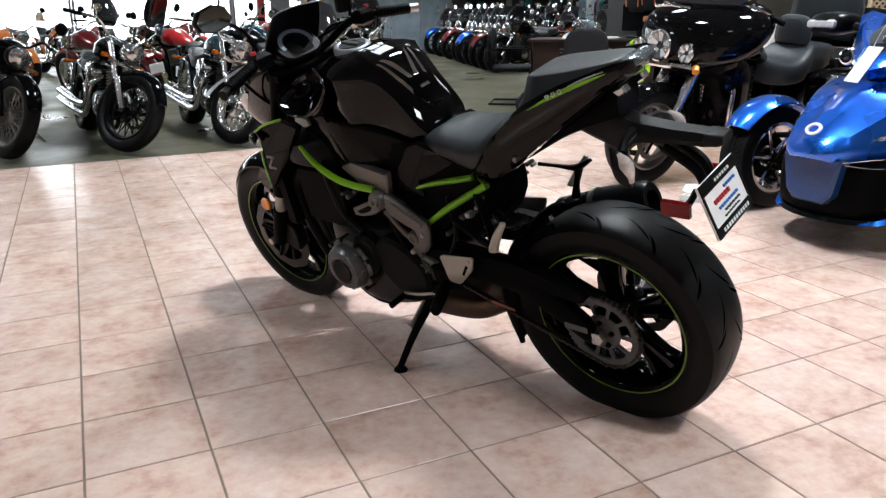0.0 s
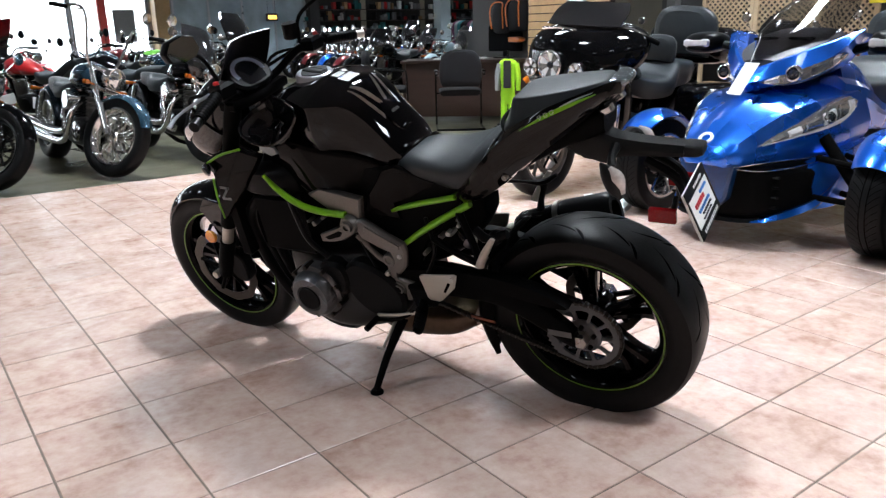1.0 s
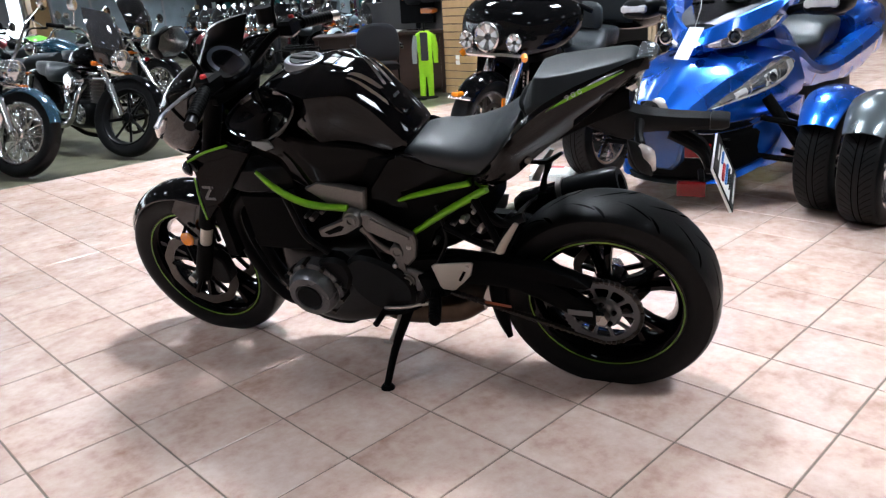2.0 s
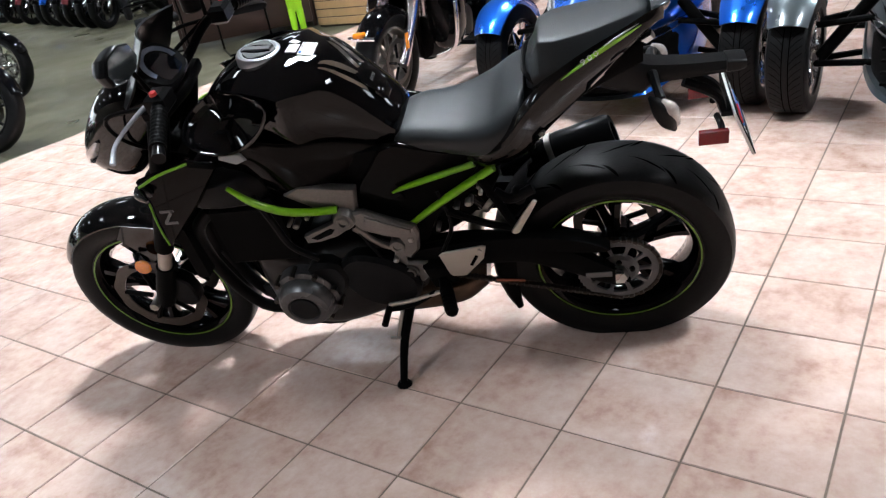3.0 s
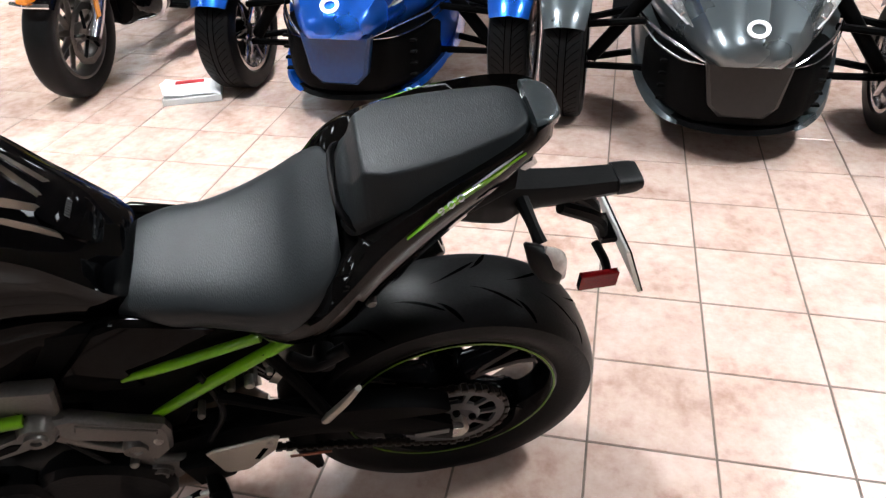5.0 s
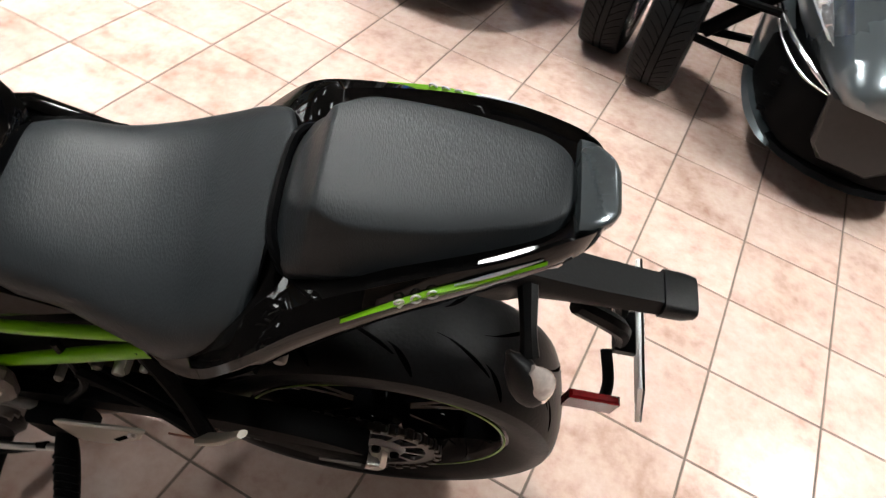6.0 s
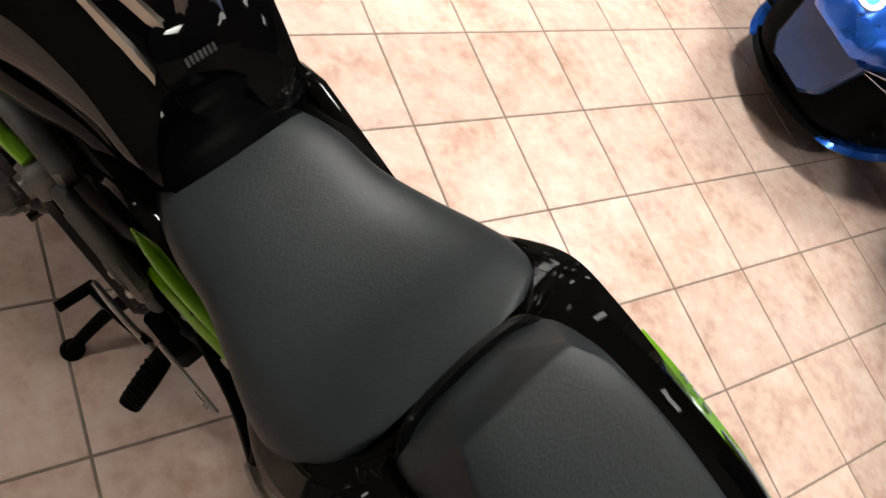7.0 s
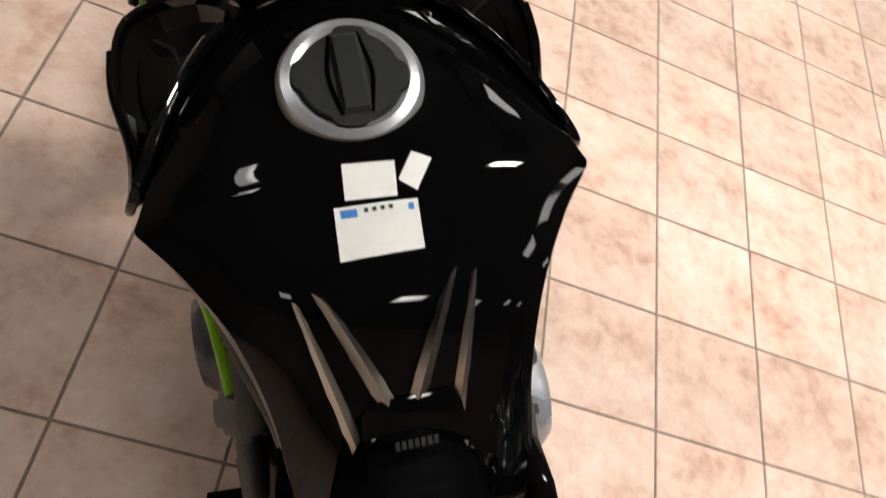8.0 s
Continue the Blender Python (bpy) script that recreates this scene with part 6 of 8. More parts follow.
        def brow(bm, rows, lo, hi, proud):
            return loft(bm, [[(x + 0.010 + proud, s * y, z + h * lo), (x + 0.022 + proud, s * y, z + h * (lo + hi) / 2), (x + 0.010 + proud - 0.02 * max(hi, 0), s * y, z + h * hi), (x - 0.05, s * (y - 0.02), z + h * hi), (x - 0.05, s * (y - 0.02), z + h * lo)] for x, y, z, h in rows])
        bm = bmesh.new()
        brow(bm, rows, -1.05, 1.05, 0.0)
        lamp = part("upper_headlight", bm, M_LAMPHOUSE, t, "upper headlight with projector and bright bezel")
        for k, (i, j) in enumerate(((2, 7), (12, 16), (16, 19))):
            bm = bmesh.new()
            brow(bm, rows[i:j], -0.72, 0.72, 0.004)
            part("reflector", bm, M_LENS if k != 1 else M_CLEAR, lamp)
        bm = bmesh.new()
        brow(bm, rows[1:-1], -1.0, -0.82, 0.006)
        part("lamp_bezel", bm, M_CHROME, lamp)
        for nm, prof, mt in (("projector", [(0.0001, 0.020), (0.020, 0.017), (0.030, 0.006)], M_DIAL), ("projector_ring", [(0.030, 0.004), (0.032, 0.016), (0.040, 0.014), (0.044, 0.0)], M_CHROME)):
            bm = bmesh.new()
            revolve(bm, prof, (0.092, s * 0.195, 0.864), axis="x", n=26)
            part(nm, bm, mt, lamp)
        bm = bmesh.new()
        loft(bm, [[(x, s * (y - 0.05), z1), (x, s * y, z1 - 0.01), (x, s * (y + 0.012), (z0 + z1) / 2), (x, s * (y - 0.01), z0), (x, s * (y - 0.06), z0)] for x, y, z0, z1 in curve([(0.20, 0.318, 0.20, 0.40), (0.06, 0.372, 0.19, 0.45), (-0.10, 0.405, 0.20, 0.49), (-0.28, 0.41, 0.26, 0.52), (-0.42, 0.38, 0.32, 0.52)], 4)])
        part("side_cowl", bm, paint, t, "painted side cowl beside the intake")
        # wheels, fenders, arms
        car_tyre(t, (0, s * 0.69, 0.285), 0.285, 0.175, 0.195, M_CHROME)
        bm = bmesh.new()
        arc_shell(bm, (0.0, s * 0.69, 0.285), 0.345, 0.112, 34, 150, 0.008, 18, 0.10, 0.25)
        f = part("fender", bm, paint, t, "painted cycle fender")
        for z, dz in ((0.24, 0.02), (0.42, 0.04)):
            for dx in (0.10, -0.12):
                bm = bmesh.new()
                tube(bm, [(dx * 0.4, s * 0.60, z), (dx, s * 0.36, z + dz)], 0.016, n=8, steps=1)
                part("suspension_arm", bm, M_MATTE, t, "black suspension arm")
        bm = bmesh.new()
        tube(bm, [(0.02, s * 0.58, 0.27), (0.05, s * 0.36, 0.56)], 0.03, n=10, steps=1)
        part("damper", bm, M_MATTE, t)
        # mirror pods
        bm = bmesh.new()
        tube(bm, [(-0.24, s * 0.32, 0.97), (-0.22, s * 0.44, 1.0)], 0.024, n=8, steps=1)
        stem = part("mirror_stem", bm, M_SATIN, t)
        bm = bmesh.new()
        body(bm, [(-0.10, 0.05, 1.03, 0.97, 0.5, 3, 3), (-0.14, 0.10, 1.06, 0.95, 0.5, 3, 3), (-0.22, 0.115, 1.07, 0.95, 0.5, 3, 3), (-0.28, 0.11, 1.06, 0.96, 0.5, 3, 3)], 3, 20)
        lying(bm, Matrix.Translation((0, s * 0.53, 0)))
        part("mirror", bm, M_SATIN, stem)
        bm = bmesh.new()
        box(bm, (-0.125, s * 0.53 - 0.08, 0.985), (-0.095, s * 0.53 + 0.08, 1.03), 0.01)
        part("mirror_lamp", bm, M_LENS, stem, "clear mirror lamp")
        # side panel and footboard
        bm = bmesh.new()
        rings = []
        for x, yo, zt, zb in curve([(-0.18, 0.33, 0.84, 0.60), (-0.36, 0.37, 0.80, 0.56), (-0.60, 0.36, 0.70, 0.50), (-0.95, 0.34, 0.65, 0.47), (-1.30, 0.36, 0.72, 0.50), (-1.65, 0.38, 0.82, 0.58), (-1.95, 0.30, 0.86, 0.66), (-2.05, 0.18, 0.84, 0.72)], 4):
            h = zt - zb
            rings.append([(x, s * (yo - 0.14), zt - 0.01), (x, s * (yo - 0.05), zt), (x, s * (yo - 0.008), zt - 0.14 * h), (x, s * yo, zt - 0.34 * h), (x, s * (yo - 0.018), zt - 0.42 * h), (x, s * (yo - 0.03), zb + 0.25 * h), (x, s * (yo - 0.07), zb), (x, s * (yo - 0.14), zb)])
        loft(bm, rings)
        part("side_panel", bm, paint, t, "painted side panel")
        bm = bmesh.new()
        box(bm, (-0.85, s * 0.36, 0.28), (-0.45, s * 0.50, 0.31), 0.01)
        part("footboard", bm, M_MATTE, t)
    # upper fairing, screen, dash
    bm = bmesh.new()
    rings = []
    for y in np.linspace(-1, 1, 25):
        a = abs(y)
        xf, zb, zt = 0.2 - 0.40 * a ** 1.6, 0.770 + 0.10 * a + 0.17 * a ** 6, 0.890 + 0.185 * a ** 1.25
        rings.append([(xf - 0.02, 0.35 * y, zb), (xf + 0.012, 0.36 * y, zb + 0.35 * (zt - zb)), (xf - 0.035, 0.36 * y, zt - 0.01), (xf - 0.055, 0.355 * y, zt), (xf - 0.12, 0.32 * y, zt - 0.02), (xf - 0.22, 0.32 * y, zb)])
    loft(bm, rings)
    part("upper_fairing", bm, paint, t, "painted upper fairing")
    bm = bmesh.new()
    rings = []
    for x, z, w in curve([(0.11, 0.925, 0.13), (-0.02, 1.02, 0.20), (-0.18, 1.12, 0.23), (-0.34, 1.22, 0.20), (-0.38, 1.24, 0.16)], 4):
        rings.append([(x - 0.16 * q * q, w * q, z) for q in np.linspace(-1, 1, 11)] + [(x - 0.16 * q * q - 0.006, w * q, z - 0.005) for q in np.linspace(1, -1, 11)])
    loft(bm, rings)
    part("windscreen", bm, M_SMOKEGLASS, t, "smoke-tinted clear windscreen")
    bm = bmesh.new()
    body(bm, [(0.10, 0.10, 0.93, 0.86, 0.5, 3, 3), (-0.02, 0.19, 0.98, 0.84, 0.5, 4, 3), (-0.20, 0.24, 1.04, 0.84, 0.5, 4, 3), (-0.36, 0.22, 1.08, 0.86, 0.5, 4, 3)], 3, 24)
    dash = part("dashboard", bm, M_DASH, t, "dark grey dashboard housing")
    for s in (1, -1):
        bm = bmesh.new()
        box(bm, (-0.16, s * 0.10 - 0.05, 1.022), (-0.08, s * 0.10 + 0.05, 1.036), 0.006)
        part("air_vent", bm, M_MATTE, dash)
    bm = bmesh.new()
    tube(bm, [(-0.50, 0.40, 1.02), (-0.42, 0.25, 1.03), (-0.38, 0.0, 1.0), (-0.42, -0.25, 1.03), (-0.50, -0.40, 1.02)], 0.016, n=10)
    part("handlebar", bm, M_MATTE, t)
    # tank cover, seats, trunk, rear wheel
    bm = bmesh.new()
    body(bm, [(-0.30, 0.25, 0.95, 0.55, 0.5, 3, 4), (-0.55, 0.24, 0.92, 0.5, 0.5, 3, 4), (-0.80, 0.20, 0.80, 0.5, 0.5, 3, 4)], 3, 24)
    part("centre_cover", bm, paint, t)
    bm = bmesh.new()
    dished(bm, [(-0.72, 0.13, -0.13, 0.74, 0.78, 0.62), (-0.85, 0.19, -0.19, 0.73, 0.775, 0.62), (-1.02, 0.22, -0.22, 0.74, 0.79, 0.62), (-1.12, 0.22, -0.22, 0.80, 0.87, 0.66), (-1.25, 0.22, -0.22, 0.83, 0.90, 0.70), (-1.42, 0.20, -0.20, 0.83, 0.90, 0.72), (-1.48, 0.15, -0.15, 0.83, 0.88, 0.74)], 20)
    part("seat", bm, M_SEAT, t, "black vinyl two-up seat")
    bm = bmesh.new()
    dished(bm, [(-1.46, 0.15, -0.15, 0.98, 1.14, 0.90), (-1.50, 0.21, -0.21, 1.0, 1.18, 0.88), (-1.56, 0.20, -0.20, 1.0, 1.17, 0.88), (-1.60, 0.12, -0.12, 1.0, 1.12, 0.90)], 20)
    part("backrest", bm, M_SEAT, t, "black passenger backrest")
    bm = bmesh.new()
    body(bm, [(-1.52, 0.26, 0.90, 0.62, 0.5, 4, 4), (-1.65, 0.31, 0.97, 0.58, 0.5, 4, 4), (-1.95, 0.31, 0.98, 0.56, 0.5, 4, 4), (-2.10, 0.26, 0.92, 0.60, 0.5, 4, 4)], 3, 28)
    part("top_case", bm, paint, t, "painted rear trunk")
    car_tyre(t, (-1.71, 0, 0.32), 0.32, 0.225, 0.20, M_ALU, "rear")
    if tag:
        m = Matrix.Translation((0.27, 0.06, 0.905)) @ Matrix.Rotation(radians(-22), 4, "Z") @ Matrix.Rotation(radians(-32), 4, "Y")
        bm = bmesh.new()
        box(bm, (-0.001, -0.055, -0.16), (0.001, 0.055, 0.02), 0.0005)
        tg = part("hang_tag", lying(bm, m), M_WHITE, t, "white paper price tag on a string")
        bm = bmesh.new()
        tube(bm, [(0.275, 0.06, 0.92), (0.24, 0.06, 0.98), (0.18, 0.04, 1.02), (0.10, 0.0, 1.06)], 0.0015, n=5)
        part("tag_string", bm, M_WHITE, tg)
    return t


# ---- black touring motorcycle ----
def round_lamp(owner, name, at, r, label):
    """A chrome shell and bezel, a dark bowl, wedge reflectors and a small bulb shield, facing +x."""
    x, y, z = at
    bm = bmesh.new()
    revolve(bm, [(0.0001, -0.8 * r), (0.6 * r, -0.7 * r), (0.95 * r, -0.2 * r), (1.06 * r, 0.12 * r), (1.06 * r, 0.22 * r), (0.96 * r, 0.30 * r), (0.90 * r, 0.22 * r), (0.86 * r, 0.10 * r), (0.0001, 0.04 * r)], at, axis="x", n=36)
    shell = part(name, bm, M_CHROME, owner, label)
    for k in range(10):
        a0, a1 = 2 * math.pi * k / 10, 2 * math.pi * (k + 0.86) / 10
        bm = bmesh.new()
        loft(bm, [[(x + d, y + q * math.cos(a), z + q * math.sin(a)) for d, q, a in ((h0, r * 0.30, a0), (h0, r * 0.30, a1), (h1, r * 0.86, a1), (h1, r * 0.86, a0))] for h0, h1 in ((0.06 * r, 0.13 * r), (0.09 * r + 0.03 * r * (k % 2), 0.22 * r))])
        part("reflector", bm, M_CLEAR if k % 2 else M_LENS, shell)
    bm = bmesh.new()
    revolve(bm, [(0.0001, 0.26 * r), (0.20 * r, 0.22 * r), (0.27 * r, 0.06 * r)], at, axis="x", n=20)
    part("bulb_shield", bm, M_DIAL, shell)
    return shell


def touring_motorcycle(at):
    t = thing("touring_motorcycle", at, "black full-dress touring motorcycle with chrome trim", "motorcycle")
    wheel(t, (0, 0, 0.315), 0.315, 0.135, 0.215, "front", 9, rim_mat=M_ALU, discs=((-0.075, 0.15), (0.075, 0.15)), hub=0.05)
    wheel(t, (-1.63, 0, 0.315), 0.315, 0.18, 0.20, "rear", 9, rim_mat=M_ALU, hub=0.05)
    bm = bmesh.new()
    arc_shell(bm, (0, 0, 0.315), 0.35, 0.092, 38, 150, 0.006, 20, 0.16, 0.1)
    f = part("front_fender", bm, M_BLACK, t, "deep glossy black front fender")
    bm = bmesh.new()
    box(bm, (0.258, -0.026, 0.535), (0.322, 0.026, 0.566), 0.008)
    part("fender_lamp", bm, M_ORANGE, f, "amber fender lamp")
    bm = bmesh.new()
    tube(bm, [(0.268, 0.088, 0.522), (0.300, 0.0, 0.528), (0.268, -0.088, 0.522)], 0.012, n=8)
    part("fender_trim", bm, M_CHROME, f)
    ax = lambda z: -0.06 - (z - 0.315) * 0.50
    for s in (1, -1):
        bm = bmesh.new()
        tube(bm, [(0.02, s * 0.115, 0.30), (ax(0.45) + 0.03, s * 0.115, 0.45), (ax(0.85), s * 0.115, 0.85)], [0.034, 0.036, 0.036], n=16, steps=2)
        leg = part("fork_leg", bm, M_CHROME, t, "polished chrome fork leg")
        bm = bmesh.new()
        box(bm, (-0.02, s * 0.155 - 0.004, 0.40), (0.012, s * 0.155 + 0.004, 0.50), 0.003)
        part("fork_reflector", bm, M_ORANGE, leg)
        round_lamp(t, "passing_lamp", (-0.06, s * 0.190, 0.850), 0.055, "chrome passing lamp")
        bm = bmesh.new()
        tube(bm, [(-0.10, s * 0.24, 0.77), (-0.08, s * 0.26, 0.745)], 0.022, n=10, steps=1)
        part("turn_signal", bm, M_ORANGE, t)
        # crash bars, lowers, bags
        bm = bmesh.new()
        tube(bm, [(-0.42, s * 0.10, 0.75), (-0.40, s * 0.28, 0.70), (-0.36, s * 0.33, 0.52), (-0.40, s * 0.28, 0.32), (-0.46, s * 0.12, 0.24)], 0.017, n=10)
        part("crash_bar", bm, M_CHROME, t, "chrome engine guard bar")
        bm = bmesh.new()
        body(bm, [(-0.32, 0.08, 0.80, 0.36, 0.5, 3, 3), (-0.40, 0.12, 0.84, 0.30, 0.5, 3, 3), (-0.52, 0.11, 0.80, 0.32, 0.5, 3, 3), (-0.60, 0.06, 0.7, 0.4, 0.5, 3, 3)], 3, 20)
        lying(bm, Matrix.Translation((0, s * 0.22, 0)))
        part("leg_shield", bm, M_BLACK, t, "glossy black lower fairing")
        bm = bmesh.new()
        body(bm, [(-1.28, 0.07, 0.66, 0.36, 0.5, 4, 4), (-1.36, 0.115, 0.70, 0.32, 0.5, 5, 4), (-1.75, 0.12, 0.70, 0.32, 0.5, 5, 4), (-1.95, 0.10, 0.67, 0.38, 0.5, 4, 4), (-2.0, 0.06, 0.62, 0.45, 0.5, 3, 3)], 3, 24)
        lying(bm, Matrix.Translation((0, s * 0.30, 0)))
        bag = part("saddlebag", bm, M_BLACK, t, "glossy black hard saddlebag")
        bm = bmesh.new()
        tube(bm, [(-1.25, s * 0.33, 0.30), (-1.20, s * 0.42, 0.45), (-1.40, s * 0.44, 0.52), (-1.9, s * 0.43, 0.52)], 0.012, n=8)
        part("bag_rail", bm, M_CHROME, bag)
        bm = bmesh.new()
        tube(bm, [(-0.55, s * 0.13, 0.40), (-0.8, s * 0.16, 0.28), (-1.3, s * 0.20, 0.25), (-2.0, s * 0.22, 0.27)], [0.022, 0.025, 0.04, 0.045], n=12)
        part("exhaust", bm, M_CHROME, t, "long chrome exhaust")
        bm = bmesh.new()
        box(bm, (-0.85, s * 0.24, 0.29), (-0.55, s * 0.36, 0.32), 0.012)
        part("footboard", bm, M_MATTE, t)
        bm = bmesh.new()
        tube(bm, [(-0.35, s * 0.10, 1.08), (-0.42, s * 0.30, 1.12), (-0.55, s * 0.42, 1.05)], 0.013, n=8)
        hb = part("handlebar_half", bm, M_CHROME, t)
        bm = bmesh.new()
        tube(bm, [(-0.50, s * 0.375, 1.075), (-0.58, s * 0.45, 1.03)], 0.018, n=10, steps=1)
        part("grip", bm, M_MATTE, hb)
        # cylinders
        bm = bmesh.new()
        cx = -0.70 + s * 0.13
        revolve(bm, [(0.0001, 0.0)] + [(rr, 0.028 * k + dz) for k in range(9) for rr, dz in ((0.068, 0.0), (0.085, 0.004), (0.085, 0.016), (0.068, 0.020))] + [(0.0001, 0.246)], (cx + s * 0.025, 0, 0.49), axis="z", n=18)
        part("cylinder", bm, M_CHROME if s > 0 else M_ALU_DARK, t, "finned engine cylinder")
        bm = bmesh.new()
        box(bm, (cx + s * 0.05 - 0.09, -0.08, 0.74), (cx + s * 0.05 + 0.09, 0.08, 0.82), 0.03)
        part("rocker_box", bm, M_CHROME, t)
    # fairing
    bm = bmesh.new()
    rings = []
    for x, w, top, low in curve([(0.17, 0.05, 0.99, 0.80), (0.13, 0.19, 1.05, 0.75), (0.04, 0.33, 1.10, 0.73), (-0.09, 0.42, 1.14, 0.75), (-0.23, 0.44, 1.16, 0.82), (-0.34, 0.40, 1.16, 0.90)], 4):
        rings.append(oval(x - 0.23, w, top, low, 0.42, 2.6, 2.6, 30))
    loft(bm, rings)
    fair = part("fairing", bm, M_BLACK, t, "glossy black batwing fairing")
    bm = bmesh.new()
    body(bm, [(-0.12, 0.16, 0.93, 0.80, 0.5, 3, 3), (-0.22, 0.30, 0.98, 0.74, 0.5, 3, 3), (-0.38, 0.32, 1.02, 0.66, 0.5, 3, 3), (-0.50, 0.24, 1.0, 0.60, 0.5, 3, 3)], 3, 24)
    part("inner_fairing", bm, M_SATIN, t, "black inner fairing")
    bm = bmesh.new()
    rings = []
    for x, z, w in curve([(-0.20, 1.13, 0.30), (-0.29, 1.22, 0.30), (-0.35, 1.28, 0.26)], 4):
        rings.append([(x - 0.14 * q * q, w * q, z) for q in np.linspace(-1, 1, 11)] + [(x - 0.14 * q * q - 0.005, w * q, z - 0.004) for q in np.linspace(1, -1, 11)])
    loft(bm, rings)
    part("windscreen", bm, M_SMOKE, fair, "dark smoked windscreen")
    bm = bmesh.new()
    tube(bm, [(-0.10, 0.14, 1.105), (-0.075, 0.0, 1.115), (-0.10, -0.14, 1.105)], 0.014, n=8, flat=0.6)
    part("fairing_vent", bm, M_CHROME, fair)
    round_lamp(t, "headlight", (-0.035, 0, 0.880), 0.092, "chrome round headlight with faceted reflector")
    bm = bmesh.new()
    box(bm, (-0.12, -0.22, 0.74), (-0.08, 0.22, 0.79), 0.015)
    part("lamp_bar", bm, M_CHROME, t, "chrome lamp bar")
    # tank, seat, tour box, engine, frame, rear fender
    bm = bmesh.new()
    body(bm, [(-0.45, 0.10, 0.93, 0.75, 0.4, 2.4, 2.4), (-0.55, 0.17, 0.98, 0.74, 0.4, 2.4, 2.4), (-0.75, 0.18, 0.96, 0.74, 0.4, 2.4, 2.4), (-0.95, 0.11, 0.84, 0.72, 0.4, 2.4, 2.4)], 4, 26)
    part("fuel_tank", bm, M_BLACK, t, "glossy black fuel tank")
    bm = bmesh.new()
    dished(bm, [(-0.88, 0.09, -0.09, 0.74, 0.80, 0.64), (-1.0, 0.16, -0.16, 0.70, 0.765, 0.60), (-1.18, 0.20, -0.20, 0.70, 0.76, 0.60), (-1.30, 0.20, -0.20, 0.74, 0.83, 0.62), (-1.38, 0.17, -0.17, 0.80, 0.87, 0.66), (-1.52, 0.17, -0.17, 0.80, 0.86, 0.68), (-1.62, 0.15, -0.15, 0.80, 0.86, 0.70)], 20)
    part("seat", bm, M_SEAT, t, "black stitched two-up seat")
    bm = bmesh.new()
    dished(bm, [(-1.30, 0.09, -0.09, 0.90, 1.02, 0.86), (-1.33, 0.14, -0.14, 0.90, 1.05, 0.85), (-1.38, 0.12, -0.12, 0.90, 1.04, 0.85)], 18)
    part("rider_backrest", bm, M_SEAT, t, "black rider backrest")
    bm = bmesh.new()
    body(bm, [(-1.66, 0.25, 1.05, 0.86, 0.5, 4, 4), (-1.74, 0.31, 1.10, 0.82, 0.5, 5, 4), (-2.05, 0.31, 1.10, 0.82, 0.5, 5, 4), (-2.12, 0.26, 1.06, 0.86, 0.5, 4, 4)], 3, 28)
    part("tour_box", bm, M_BLACK, t, "glossy black top box")
    bm = bmesh.new()
    dished(bm, [(-1.62, 0.20, -0.20, 1.0, 1.22, 0.90), (-1.66, 0.27, -0.27, 1.0, 1.26, 0.88), (-1.72, 0.26, -0.26, 1.0, 1.25, 0.90)], 20)
    part("passenger_backrest", bm, M_SEAT, t, "black padded passenger backrest")
    bm = bmesh.new()
    body(bm, [(-0.45, 0.10, 0.50, 0.22, 0.5, 3, 3), (-0.60, 0.15, 0.52, 0.20, 0.5, 3, 3), (-0.95, 0.15, 0.50, 0.20, 0.5, 3, 3), (-1.10, 0.10, 0.46, 0.24, 0.5, 3, 3)], 3, 20)
    part("crankcase", bm, M_ALU_DARK, t)
    bm = bmesh.new()
    arc_shell(bm, (-1.63, 0, 0.315), 0.36, 0.11, 0, 185, 0.006, 18, 0.12, 0.1)
    part("rear_fender", bm, M_BLACK, t)
    bm = bmesh.new()
    tube(bm, [(-0.30, 0, 0.82), (-0.42, 0, 0.6), (-0.45, 0, 0.25), (-0.8, 0, 0.2), (-1.2, 0, 0.28), (-1.63, 0.0, 0.315)], 0.022, n=10)
    tube(bm, [(-0.25, 0, 0.88), (-0.8, 0, 0.78), (-1.3, 0, 0.66), (-1.9, 0, 0.66)], 0.022, n=10)
    part("frame", bm, M_MATTE, t)
    return t


